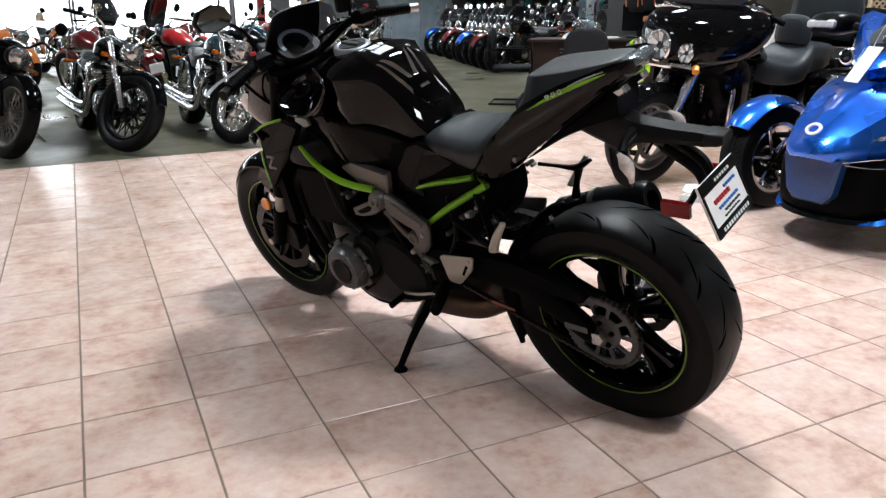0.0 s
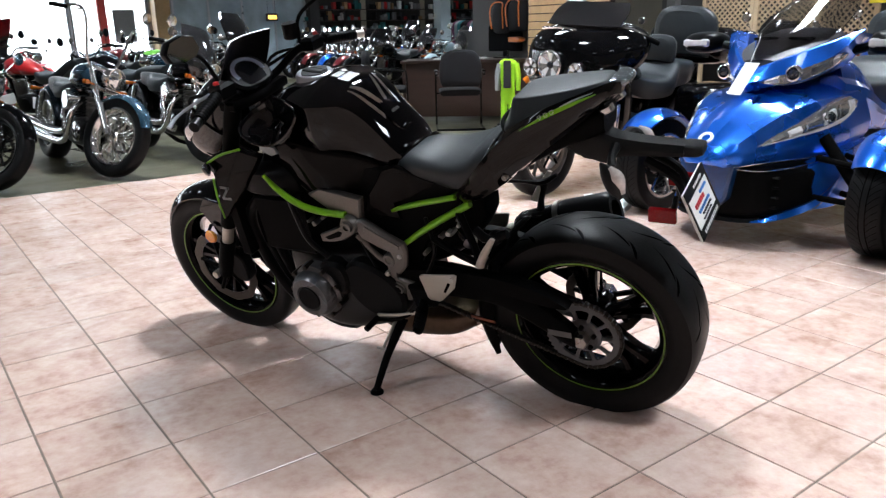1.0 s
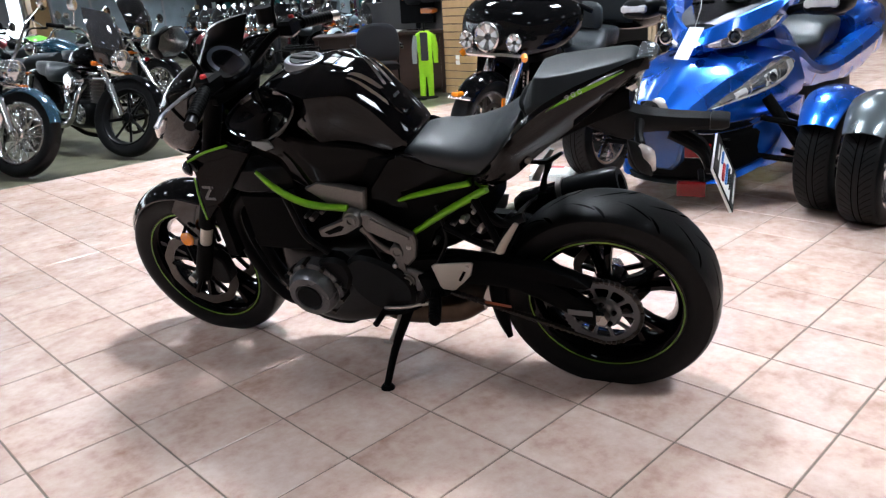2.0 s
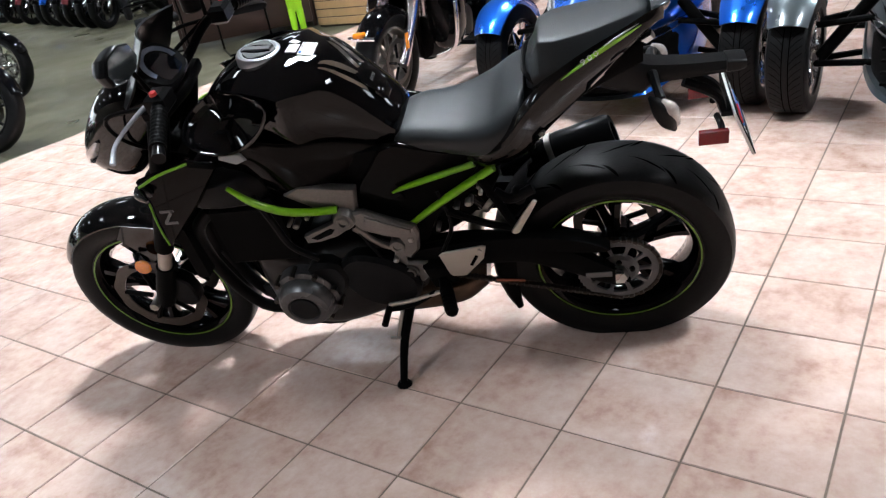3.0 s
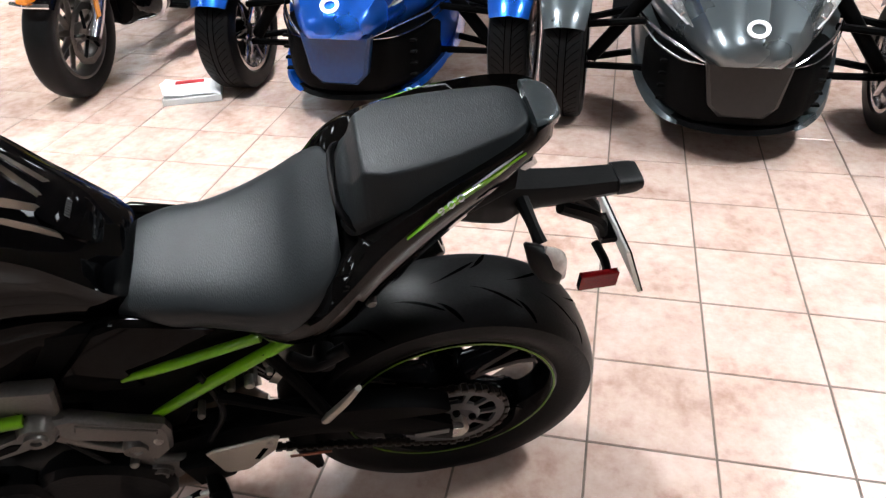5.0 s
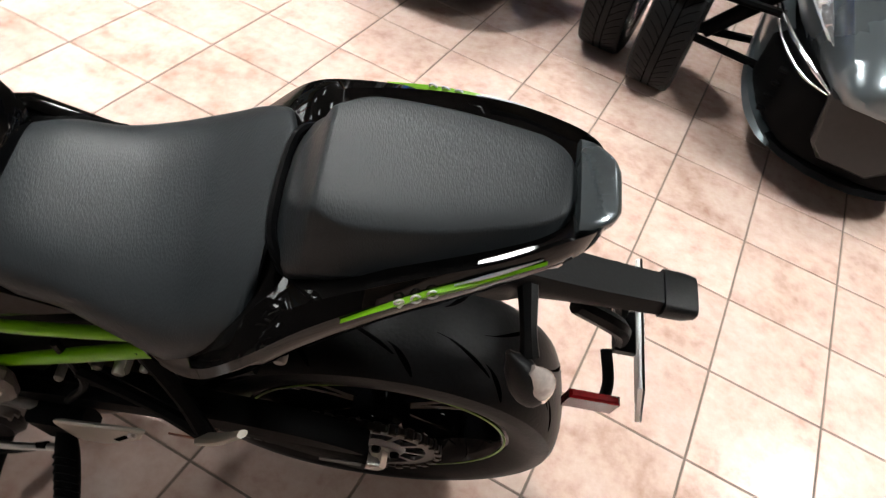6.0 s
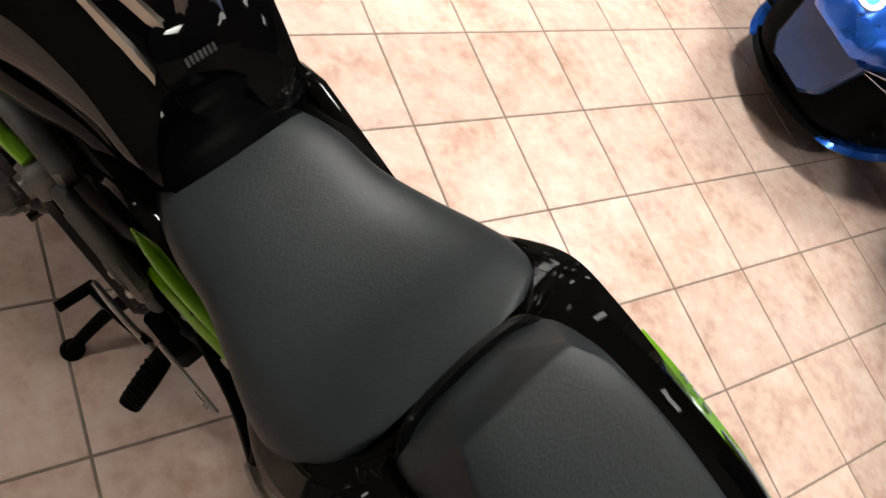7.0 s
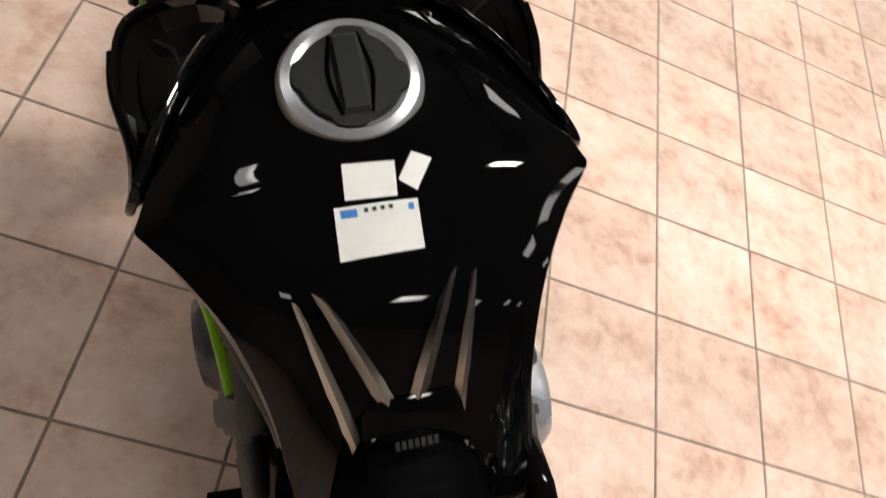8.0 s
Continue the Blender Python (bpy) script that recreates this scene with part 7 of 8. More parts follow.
# ---- cruisers and roadsters of the rows ----
def street_motorcycle(at, paint, label, wire=True, chrome=True, bars="low", screen="", steer=0.0, big=False, rimmat=None, sport=False, plate_mat=None, lean=8):
    t = thing("motorcycle", at @ pose(0, 0, 0, -lean, 0, 0), label, "motorcycle", "showroom motorcycles")
    bright = M_CHROME if chrome else M_SATIN
    fw, rw = (0.11, 0.17) if not sport else (0.12, 0.18)
    R = 0.33 if not sport else 0.30
    wb = 1.60 if not sport else 1.42
    rake = 0.58 if not sport else 0.46
    rm = rimmat or bright
    axis = Vector((-rake, 0, 1)).normalized()
    turn = Matrix.Translation((-0.03, 0, R)) @ Matrix.Rotation(radians(steer), 4, axis) @ Matrix.Translation((0.03, 0, -R))
    front = []
    front.append(wheel(t, (0, 0, R), R, fw, R * 0.72, "front", 16 if wire else 8, wire=wire, rim_mat=rm, discs=((0.065, 0.13),), hub=0.045))
    wheel(t, (-wb, 0, R), R, rw, R * 0.66, "rear", 14 if wire else 8, wire=wire, rim_mat=rm, hub=0.05)
    ax = lambda z: -0.03 - (z - R) * rake
    top = 0.86
    for s in (1, -1):
        bm = bmesh.new()
        tube(bm, [(0.0, s * 0.095, R), (ax(R + 0.22) + 0.01, s * 0.095, R + 0.24)], [0.028, 0.030], n=12, steps=1)
        front.append(part("fork_slider", bm, bright, t, "bright fork slider"))
        bm = bmesh.new()
        tube(bm, [(ax(R + 0.2), s * 0.095, R + 0.2), (ax(top), s * 0.095, top)], 0.022, n=12, steps=1)
        front.append(part("fork_tube", bm, M_CHROME, t))
        bm = bmesh.new()
        tube(bm, [(ax(0.74) + 0.03, s * 0.12, 0.72), (ax(0.74) + 0.03, s * 0.20, 0.72)], 0.008, n=6, steps=1)
        tube(bm, [(ax(0.74) + 0.01, s * 0.20, 0.72), (ax(0.74) + 0.05, s * 0.20, 0.72)], [0.021, 0.019], n=12, steps=1)
        front.append(part("front_signal", bm, M_AMBER, t, "amber turn signal"))
        h = {"low": 0.98, "ape": 1.28, "flat": 0.96}[bars]
        bm = bmesh.new()
        tube(bm, [(ax(top), 0, top + 0.02), (ax(top) + 0.0, s * 0.14, top + 0.04), (ax(top) - 0.02, s * 0.26, h), (ax(top) - 0.16, s * 0.40, h - 0.02)], 0.0125, n=8)
        front.append(part("handlebar", bm, bright, t))
        bm = bmesh.new()
        tube(bm, [(ax(top) - 0.10, s * 0.345, h - 0.01), (ax(top) - 0.20, s * 0.435, h - 0.025)], 0.018, n=10, steps=1)
        front.append(part("grip", bm, M_MATTE, t))
        bm = bmesh.new()
        tube(bm, [(ax(top) - 0.05, s * 0.30, h), (ax(top) - 0.02, s * 0.36, h + 0.13)], 0.005, n=6, steps=1)
        revolve(bm, [(0.0001, 0.012), (0.045, 0.010), (0.055, 0.0), (0.05, -0.008), (0.0001, -0.01)], (ax(top) - 0.02, s * 0.38, h + 0.16), axis="x", n=18)
        front.append(part("mirror", bm, bright if not sport else M_SATIN, t, "round mirror"))
        bm = bmesh.new()
        tube(bm, [(ax(top) + 0.0, s * 0.28, h), (ax(top) + 0.03, s * 0.38, h - 0.03)], 0.006, n=6, steps=1)
        front.append(part("lever", bm, M_CHROME, t))
        # rear struts, pipes
        bm = bmesh.new()
        tube(bm, [(-wb + 0.03, s * 0.14, R + 0.03), (-wb + 0.16, s * 0.14, R + 0.32)], 0.024, n=10, steps=1)
        part("rear_shock", bm, M_CHROME, t)
        bm = bmesh.new()
        tube(bm, [(-wb + 0.10, s * 0.12, 0.66), (-wb + 0.02, s * 0.20, 0.66)], [0.01, 0.022], n=10, steps=1)
        part("rear_signal", bm, M_AMBER, t)
        cx = -0.62 + s * 0.11
        bm = bmesh.new()
        revolve(bm, [(0.0001, 0.0)] + [(rr, 0.026 * k + dz) for k in range(8) for rr, dz in ((0.060, 0.0), (0.075, 0.004), (0.075, 0.015), (0.060, 0.019))] + [(0.0001, 0.205)], (cx + s * 0.045, 0, 0.43), axis="z", n=14)
        part("cylinder", bm, M_ALU if s > 0 else M_ALU_DARK, t, "finned cylinder")
        bm = bmesh.new()
        box(bm, (cx + s * 0.09 - 0.08, -0.07, 0.645), (cx + s * 0.09 + 0.08, 0.07, 0.715), 0.025)
        part("cylinder_head", bm, bright, t)
    bm = bmesh.new()
    plate(bm, [(ax(top) - 0.03, -0.12), (ax(top) + 0.03, -0.12), (ax(top) + 0.03, 0.12), (ax(top) - 0.03, 0.12)], top - 0.015, top + 0.015, 0.006, plane="xy")
    plate(bm, [(ax(0.70) - 0.03, -0.12), (ax(0.70) + 0.03, -0.12), (ax(0.70) + 0.03, 0.12), (ax(0.70) - 0.03, 0.12)], 0.68, 0.715, 0.006, plane="xy")
    front.append(part("triple_clamp", bm, bright, t))
    hx = ax(0.80) + 0.13
    bm = bmesh.new()
    revolve(bm, [(0.0001, -0.10), (0.05, -0.09), (0.085, -0.03), (0.092, 0.03), (0.088, 0.045), (0.0001, 0.045)], (hx, 0, 0.80), axis="x", n=26)
    front.append(part("headlight_shell", bm, bright, t, "round headlight shell"))
    bm = bmesh.new()
    revolve(bm, [(0.0001, 0.066), (0.05, 0.060), (0.082, 0.046)], (hx, 0, 0.80), axis="x", n=26)
    front.append(part("headlight_lens", bm, M_CLEAR, t, "clear round headlight lens"))
    bm = bmesh.new()
    arc_shell(bm, (0, 0, R), R + 0.03, 0.07 if not big else 0.085, 20, 140, 0.005, 14, 0.12, 0.2)
    front.append(part("front_fender", bm, paint, t, "painted front fender"))
    if screen:
        bm = bmesh.new()
        rings = []
        z0 = 0.74 if screen == "fairing" else 0.92
        for x, z, w in curve([(hx + 0.02, z0, 0.13), (hx + 0.01, z0 + 0.15, 0.19), (hx - 0.08, z0 + 0.32, 0.20), (hx - 0.18, z0 + 0.45, 0.15)], 4):
            rings.append([(x - 0.14 * q * q, w * q, z) for q in np.linspace(-1, 1, 9)] + [(x - 0.14 * q * q - 0.006, w * q, z) for q in np.linspace(1, -1, 9)])
        loft(bm, rings)
        front.append(part("windscreen", bm, M_SMOKE, t, "dark windscreen"))
    # body
    bm = bmesh.new()
    body(bm, [(-0.36, 0.07, 0.86, 0.74, 0.4, 2.3, 2.3), (-0.44, 0.13, 0.91, 0.70, 0.4, 2.3, 2.3), (-0.62, 0.15, 0.91, 0.69, 0.4, 2.3, 2.3), (-0.80, 0.10, 0.82, 0.69, 0.4, 2.3, 2.3), (-0.88, 0.05, 0.76, 0.69, 0.4, 2.3, 2.3)], 4, 22)
    tank = part("fuel_tank", bm, paint, t, "glossy painted fuel tank")
    bm = bmesh.new()
    revolve(bm, [(0.0001, 0.015), (0.03, 0.014), (0.035, 0.0)], (-0.55, 0, 0.915), axis="z", n=16)
    part("filler_cap", bm, M_CHROME, tank)
    bm = bmesh.new()
    zr = 0.78 if not sport else 0.88
    dished(bm, [(-0.82, 0.08, -0.08, 0.70, 0.76, 0.62), (-0.95, 0.14, -0.14, 0.66, 0.72, 0.60), (-1.12, 0.15, -0.15, 0.66, 0.73, 0.60), (-1.20, 0.12, -0.12, 0.70, 0.77, 0.63), (-1.40, 0.10, -0.10, zr - 0.06, zr, zr - 0.12), (-1.52, 0.06, -0.06, zr - 0.05, zr, zr - 0.10)], 14)
    part("seat", bm, M_SEAT, t, "black seat")
    bm = bmesh.new()
    arc_shell(bm, (-wb, 0, R), R + 0.045, 0.095, 10, 165, 0.006, 14, 0.12, 0.1)
    rf = part("rear_fender", bm, paint, t, "painted rear fender")
    bm = bmesh.new()
    box(bm, (-wb - 0.30, -0.05, 0.60), (-wb - 0.24, 0.05, 0.66), 0.015)
    part("tail_light", bm, M_RED, t, "red tail light")
    bm = bmesh.new()
    box(bm, (-wb - 0.36, -0.09, 0.45), (-wb - 0.352, 0.09, 0.56), 0.002)
    box(bm, (-wb - 0.352, -0.02, 0.48), (-wb - 0.25, 0.02, 0.50), 0.002)
    part("plate_holder", bm, plate_mat or M_WHITE, t, "blank pale dealer plate")
    bm = bmesh.new()
    body(bm, [(-0.40, 0.06, 0.42, 0.24, 0.5, 3, 3), (-0.48, 0.11, 0.45, 0.21, 0.5, 3, 3), (-0.78, 0.12, 0.45, 0.20, 0.5, 3, 3), (-0.98, 0.08, 0.42, 0.23, 0.5, 3, 3)], 3, 18)
    part("crankcase", bm, M_ALU_DARK, t, "cast engine case")
    for yy in (0.135, -0.135):
        bm = bmesh.new()
        revolve(bm, [(0.0001, yy), (0.06, yy), (0.085, yy * 0.93), (0.09, yy * 0.7)], (-0.60, 0, 0.33), n=22)
        part("engine_cover", bm, bright, t, "round polished engine cover")
    bm = bmesh.new()
    revolve(bm, [(0.0001, -0.20), (0.07, -0.20), (0.09, -0.18), (0.09, -0.10)], (-0.62, 0, 0.60), n=24)
    part("air_cleaner", bm, bright, t)
    for k, z in enumerate((0.26, 0.34)):
        bm = bmesh.new()
        tube(bm, [(-0.52 - 0.22 * k, -0.10, 0.58), (-0.44 - 0.2 * k, -0.20, 0.50), (-0.60, -0.21, z), (-1.0, -0.21, z - 0.02), (-1.75, -0.21, z + 0.02)], [0.020, 0.022, 0.025, 0.040, 0.044], n=12)
        part("exhaust_pipe", bm, bright if k or chrome else M_BRONZE, t, "long exhaust pipe")
    bm = bmesh.new()
    tube(bm, [(ax(0.74), 0, 0.76), (-0.34, 0, 0.55), (-0.36, 0, 0.2), (-0.7, 0, 0.15), (-1.05, 0, 0.22), (-wb, 0, R)], 0.02, n=8)
    tube(bm, [(ax(0.80), 0, 0.82), (-0.7, 0, 0.70), (-1.05, 0, 0.58), (-wb + 0.1, 0, 0.62)], 0.02, n=8)
    part("frame", bm, M_MATTE, t)
    bm = bmesh.new()
    tube(bm, [(-0.75, 0.12, 0.20), (-0.72, 0.27, math.tan(radians(lean)) * 0.27 + 0.012)], 0.011, n=8, steps=1)
    part("side_stand", bm, M_CHROME, t)
    for ob in front:
        if steer:
            ob.matrix_local = turn
    return t


roadster(pose(3.62, 0.545, 0, 0, 0, 180), M_BLUE, M_BLUE, material("deep_blue_panel", (0.006, 0.036, 0.13), 0.35, coat=0.7, spec=0.1), "metallic blue three-wheel roadster with a white price tag", tag=True)
roadster(pose(3.50, -1.075, 0, 0, 0, 180), M_GUNMETAL, M_GUNMETAL, material("brown_grey_panel", (0.016, 0.0145, 0.014), 0.45, spec=0.25, coat=0.15), "metallic grey three-wheel roadster parked nose out")
touring_motorcycle(pose(3.38, 2.02, 0, 0, 0, 186) @ pose(0, 0, 0, -4, 0, 0))

M_TEAL = material("dark_teal_paint", (0.006, 0.035, 0.06), 0.25, metal=0.3, coat=1.0)
M_REDPAINT = material("bright_red_paint", (0.45, 0.012, 0.015), 0.3, coat=1.0)
M_DARKRED = material("dark_red_paint", (0.14, 0.008, 0.012), 0.3, metal=0.3, coat=1.0)
M_LIME = material("lime_green_paint", (0.12, 0.42, 0.03), 0.3, coat=0.8)
M_PALE = material("pale_blue_white_paint", (0.45, 0.55, 0.60), 0.3, coat=1.0)
M_BROWN = material("dark_bronze_paint", (0.07, 0.035, 0.02), 0.3, metal=0.4, coat=1.0)
M_ORANGEPAINT = material("orange_paint", (0.55, 0.13, 0.01), 0.3, coat=1.0)

# front row, noses towards the tiled floor
street_motorcycle(pose(-0.45, 5.0, 0, 0, 0, -86), M_BLACK, "black cruiser with wire wheels and round headlight", chrome=False, rimmat=M_ALU, steer=28)
street_motorcycle(pose(0.41, 4.90, 0, 0, 0, -80), M_BLACK, "black cruiser with wire wheels and chrome forks", chrome=True, rimmat=M_ALU_DARK, steer=34)
street_motorcycle(pose(1.29, 4.86, 0, 0, 0, -84), M_TEAL, "teal chrome cruiser with tall bars and bright wire wheels", bars="ape", rimmat=M_CHROME, steer=26)
street_motorcycle(pose(2.14, 4.90, 0, 0, 0, -84), M_BLACK, "black cruiser with small dark fairing", chrome=True, wire=False, screen="fairing", rimmat=M_ALU_DARK, steer=24)
# second row, tails towards the aisle
protos = []
for x, y, a, paint, lab, kw in ((-1.1, 8.9, 60, M_REDPAINT, "red cruiser seen from behind", {}), (0.1, 9.4, 118, M_DARKRED, "dark red cruiser with bags of chrome", {}), (1.15, 9.9, 125, M_REDPAINT, "red sport motorcycle with slim tail", dict(sport=True, wire=False, chrome=False, rimmat=M_ALU_DARK, screen="low")), (2.0, 9.2, 122, M_BLACK, "black standard motorcycle with wire wheels", dict(chrome=False)), (2.9, 9.4, 118, M_TEAL, "dark teal cruiser with chrome forks", {}), (-2.2, 9.0, 70, M_LIME, "lime green dual-sport motorcycle", dict(sport=True, chrome=False))):
    protos.append(street_motorcycle(pose(x, y, 0, 0, 0, a), paint, lab, **kw))
more = [street_motorcycle(pose(3.4, 6.9, 0, 0, 0, -70), M_BLACK, "black cruiser with a dark windscreen", screen="low"), street_motorcycle(pose(4.1, 11.2, 0, 0, 0, -120), M_PALE, "pale blue cruiser with chrome forks"), street_motorcycle(pose(-0.6, 11.6, 0, 0, 0, -60), M_ORANGEPAINT, "orange standard motorcycle with cast wheels", sport=True, wire=False), street_motorcycle(pose(4.9, 13.0, 0, 0, 0, -115), M_BROWN, "dark bronze cruiser with chrome forks")]
rng = random.Random(5)
for k, (x, y) in enumerate(((-2.6, 6.9), (-3.6, 9.2), (0.6, 11.9), (1.6, 12.0), (2.6, 12.1), (3.5, 12.2), (-1.7, 12.0), (-2.8, 12.2), (0.0, 14.2), (1.2, 14.3), (2.4, 14.4), (3.6, 14.6), (-1.3, 14.2), (4.4, 9.4))):
    copy_thing((protos + more)[k % 10], pose(x, y, 0, 0, 0, rng.choice((-60, -75, 110, 125)) + rng.uniform(-8, 8)) @ pose(0, 0, 0, -8))
# long row along the east side
row = [street_motorcycle(pose(7.1, 10.6, 0, 0, 0, 196), M_BLACK, "black bagger with windscreen", screen="fairing", big=True, wire=False, rimmat=M_ALU_DARK), street_motorcycle(pose(7.4, 11.8, 0, 0, 0, 196), M_DARKRED, "dark red bagger with windscreen", screen="fairing", big=True, wire=False, rimmat=M_ALU_DARK), street_motorcycle(pose(7.7, 13.0, 0, 0, 0, 196), M_BLUE, "blue bagger with windscreen", screen="fairing", big=True, wire=False, rimmat=M_ALU_DARK)]
for k in range(6):
    copy_thing(row[(k * 2 + 1) % 3 if k % 2 else 0], pose(7.25 + 0.30 * k, 11.2 + 1.15 * k, 0, 0, 0, 196) @ pose(0, 0, 0, -8))

for k, (x, y) in enumerate(((8.3, 9.5), (8.7, 10.7), (9.15, 11.9), (9.6, 13.2), (10.1, 14.5))):
    copy_thing((row + more)[(2 * k + 2) % 5], pose(x, y, 0, 0, 0, 198 + 3 * (k % 2)) @ pose(0, 0, 0, -8))

# ---- desk corner, displays and back wall ----
M_DARKWOOD = material("dark_cherry_wood", (0.024, 0.010, 0.007), 0.35, coat=0.3, vary=0.35, grain=30, patch=3, stretch=(1, 1, 8))
M_SLAT = material("light_maple_slatwall", (0.42, 0.27, 0.13), 0.5, vary=0.18, grain=25, patch=2, stretch=(1, 6, 1))
M_FABRIC = material("black_chair_fabric", (0.012, 0.012, 0.014), 0.9, vary=0.2, grain=400, bump=0.3, spec=0.2)
M_HIVIS = material("fluorescent_yellow_green_fabric", (0.40, 0.80, 0.02), 0.8, vary=0.12, grain=60)
M_GREYFABRIC = material("grey_fabric", (0.25, 0.26, 0.27), 0.85)
M_LATTICE = material("pale_wood_lattice", (0.55, 0.42, 0.27), 0.6, vary=0.15)
M_DARKWALL = material("dark_display_wall", (0.035, 0.032, 0.032), 0.6, vary=0.2, patch=2)
M_GREYPOST = material("grey_painted_post", (0.22, 0.24, 0.25), 0.5)
M_REDPOST = material("red_painted_post", (0.50, 0.05, 0.04), 0.5)
M_BLUEGLASS = material("blue_grey_office_glass", (0.42, 0.51, 0.57), 0.12, coat=0.6, vary=0.3, patch=0.8, grain=3)
M_YELLOW = material("yellow_sign", (0.75, 0.68, 0.03), 0.5)


def sled_chair(at):
    c = thing("visitor_chair", at, "black fabric visitor chair with black steel sled legs", "chair", "chairs at the desk")
    bm = bmesh.new()
    dished(bm, [(-0.22, 0.20, -0.20, 0.43, 0.455, 0.39), (-0.19, 0.24, -0.24, 0.43, 0.46, 0.39), (0.18, 0.24, -0.24, 0.43, 0.465, 0.39), (0.23, 0.20, -0.20, 0.42, 0.445, 0.39)], 14)
    part("seat", bm, M_FABRIC, c)
    bm = bmesh.new()
    dished(bm, [(-0.30, 0.20, -0.20, 0.60, 0.88, 0.52), (-0.28, 0.235, -0.235, 0.60, 0.90, 0.50), (-0.24, 0.235, -0.235, 0.60, 0.90, 0.50), (-0.22, 0.20, -0.20, 0.60, 0.87, 0.52)], 14)
    part("backrest", bm, M_FABRIC, c)
    for s in (1, -1):
        bm = bmesh.new()
        tube(bm, [(-0.28, s * 0.26, 0.62), (-0.24, s * 0.27, 0.64), (0.16, s * 0.27, 0.65), (0.24, s * 0.27, 0.60), (0.24, s * 0.27, 0.04), (0.20, s * 0.27, 0.012), (-0.26, s * 0.27, 0.012)], 0.012, n=8, steps=4)
        part("sled_leg", bm, M_SATIN, c)
        bm = bmesh.new()
        box(bm, (-0.18, s * 0.27 - 0.022, 0.652), (0.16, s * 0.27 + 0.022, 0.672), 0.008)
        part("armrest", bm, M_SATIN, c)
    bm = bmesh.new()
    tube(bm, [(-0.26, 0.27, 0.012), (-0.26, -0.27, 0.012)], 0.012, n=8, steps=1)
    tube(bm, [(0.10, 0.27, 0.40), (0.10, -0.27, 0.40)], 0.012, n=8, steps=1)
    part("cross_bar", bm, M_SATIN, c)
    return c


def office_desk(at):
    d = thing("office_desk", at, "dark cherry wood sales desk with closed front", "desk")
    bm = bmesh.new()
    box(bm, (-0.80, -0.40, 0.72), (0.80, 0.40, 0.755), 0.006)
    part("desktop", bm, M_DARKWOOD, d)
    bm = bmesh.new()
    box(bm, (-0.76, -0.34, 0.06), (0.76, -0.31, 0.72), 0.004)
    part("front_panel", bm, M_DARKWOOD, d)
    for s in (1, -1):
        bm = bmesh.new()
        box(bm, (s * 0.76 - 0.02, -0.37, 0.0), (s * 0.76 + 0.02, 0.37, 0.72), 0.004)
        part("side_panel", bm, M_DARKWOOD, d)
    return d


sled_chair(pose(4.95, 6.35, 0, 0, 0, -35))
sled_chair(pose(5.30, 5.35, 0, 0, 0, 55))
DESK = pose(6.0, 6.1, 0, 0, 0, -42)
office_desk(DESK)
for dx, dy, w, h, mt, lab, nm in ((-0.25, -0.05, 0.30, 0.22, M_WHITE, "loose white papers on the desk", "paper_sheets"), (0.15, 0.05, 0.22, 0.30, M_WHITE, "stack of white paper forms on the desk", "paper_stack")):
    bm = bmesh.new()
    for k in range(4):
        m = Matrix.Rotation(0.12 * k - 0.2, 4, "Z")
        t = [(m @ Vector((a * w / 2, b * h / 2, 0.0))) for a, b in ((-1, -1), (1, -1), (1, 1), (-1, 1))]
        loft(bm, [[(v.x, v.y, 0.004 * k + z) for v in t] for z in (0.0, 0.003)])
    solo(nm, bm, mt, lab, "papers", at=DESK @ pose(dx, dy, 0.755))
bm = bmesh.new()
box(bm, (-0.02, -0.24, 0.08), (0.02, 0.24, 0.40), 0.01)
box(bm, (-0.10, -0.12, 0.0), (0.10, 0.12, 0.015), 0.004)
box(bm, (-0.01, -0.03, 0.01), (0.012, 0.03, 0.12), 0.004)
solo("computer_monitor", bm, M_SATIN, "black computer monitor on the desk", "monitor", at=DESK @ pose(0.5, 0.12, 0.755, 0, 0, 60))

# maple slat partition beyond the desk
part_ = thing("slat_partition", pose(6.25, 4.55, 0), "light maple slatwall partition with dark grooves", "partition")
bm = bmesh.new()
box(bm, (-0.02, -0.62, 0.0), (0.06, 0.62, 2.4), 0.004)
part("core", bm, M_DARKWOOD, part_)
for k in range(26):
    bm = bmesh.new()
    box(bm, (-0.038, -0.62, 0.02 + 0.09 * k), (-0.021, 0.62, 0.10 + 0.09 * k), 0.003)
    part("slat", bm, M_SLAT, part_)
bm = bmesh.new()
for z in (0.36, 0.42):
    box(bm, (-0.046, 0.37, z), (-0.039, 0.43, z + 0.05), 0.002)
part("power_outlet", bm, M_WHITE, part_)
bm = bmesh.new()
box(bm, (-0.06, -0.30, 1.10), (-0.039, -0.02, 1.50), 0.003)
solo("wall_poster", bm, M_GREYPOST, "white poster in a grey frame on the partition", "poster", at=pose(6.25, 4.55, 0))
bm = bmesh.new()
box(bm, (-0.068, -0.27, 1.13), (-0.061, -0.05, 1.47), 0.001)
solo("poster_sheet", bm, M_WHITE, "blank white poster sheet in its frame", "poster", at=pose(6.25, 4.55, 0))
bm = bmesh.new()
box(bm, (0.0, -0.2, 0), (0.4, 0.2, 0.95), 0.01)
solo("white_cabinet", bm, M_WHITE, "plain white storage cabinet beside the partition", "cabinet", at=pose(6.1, 3.65, 0))


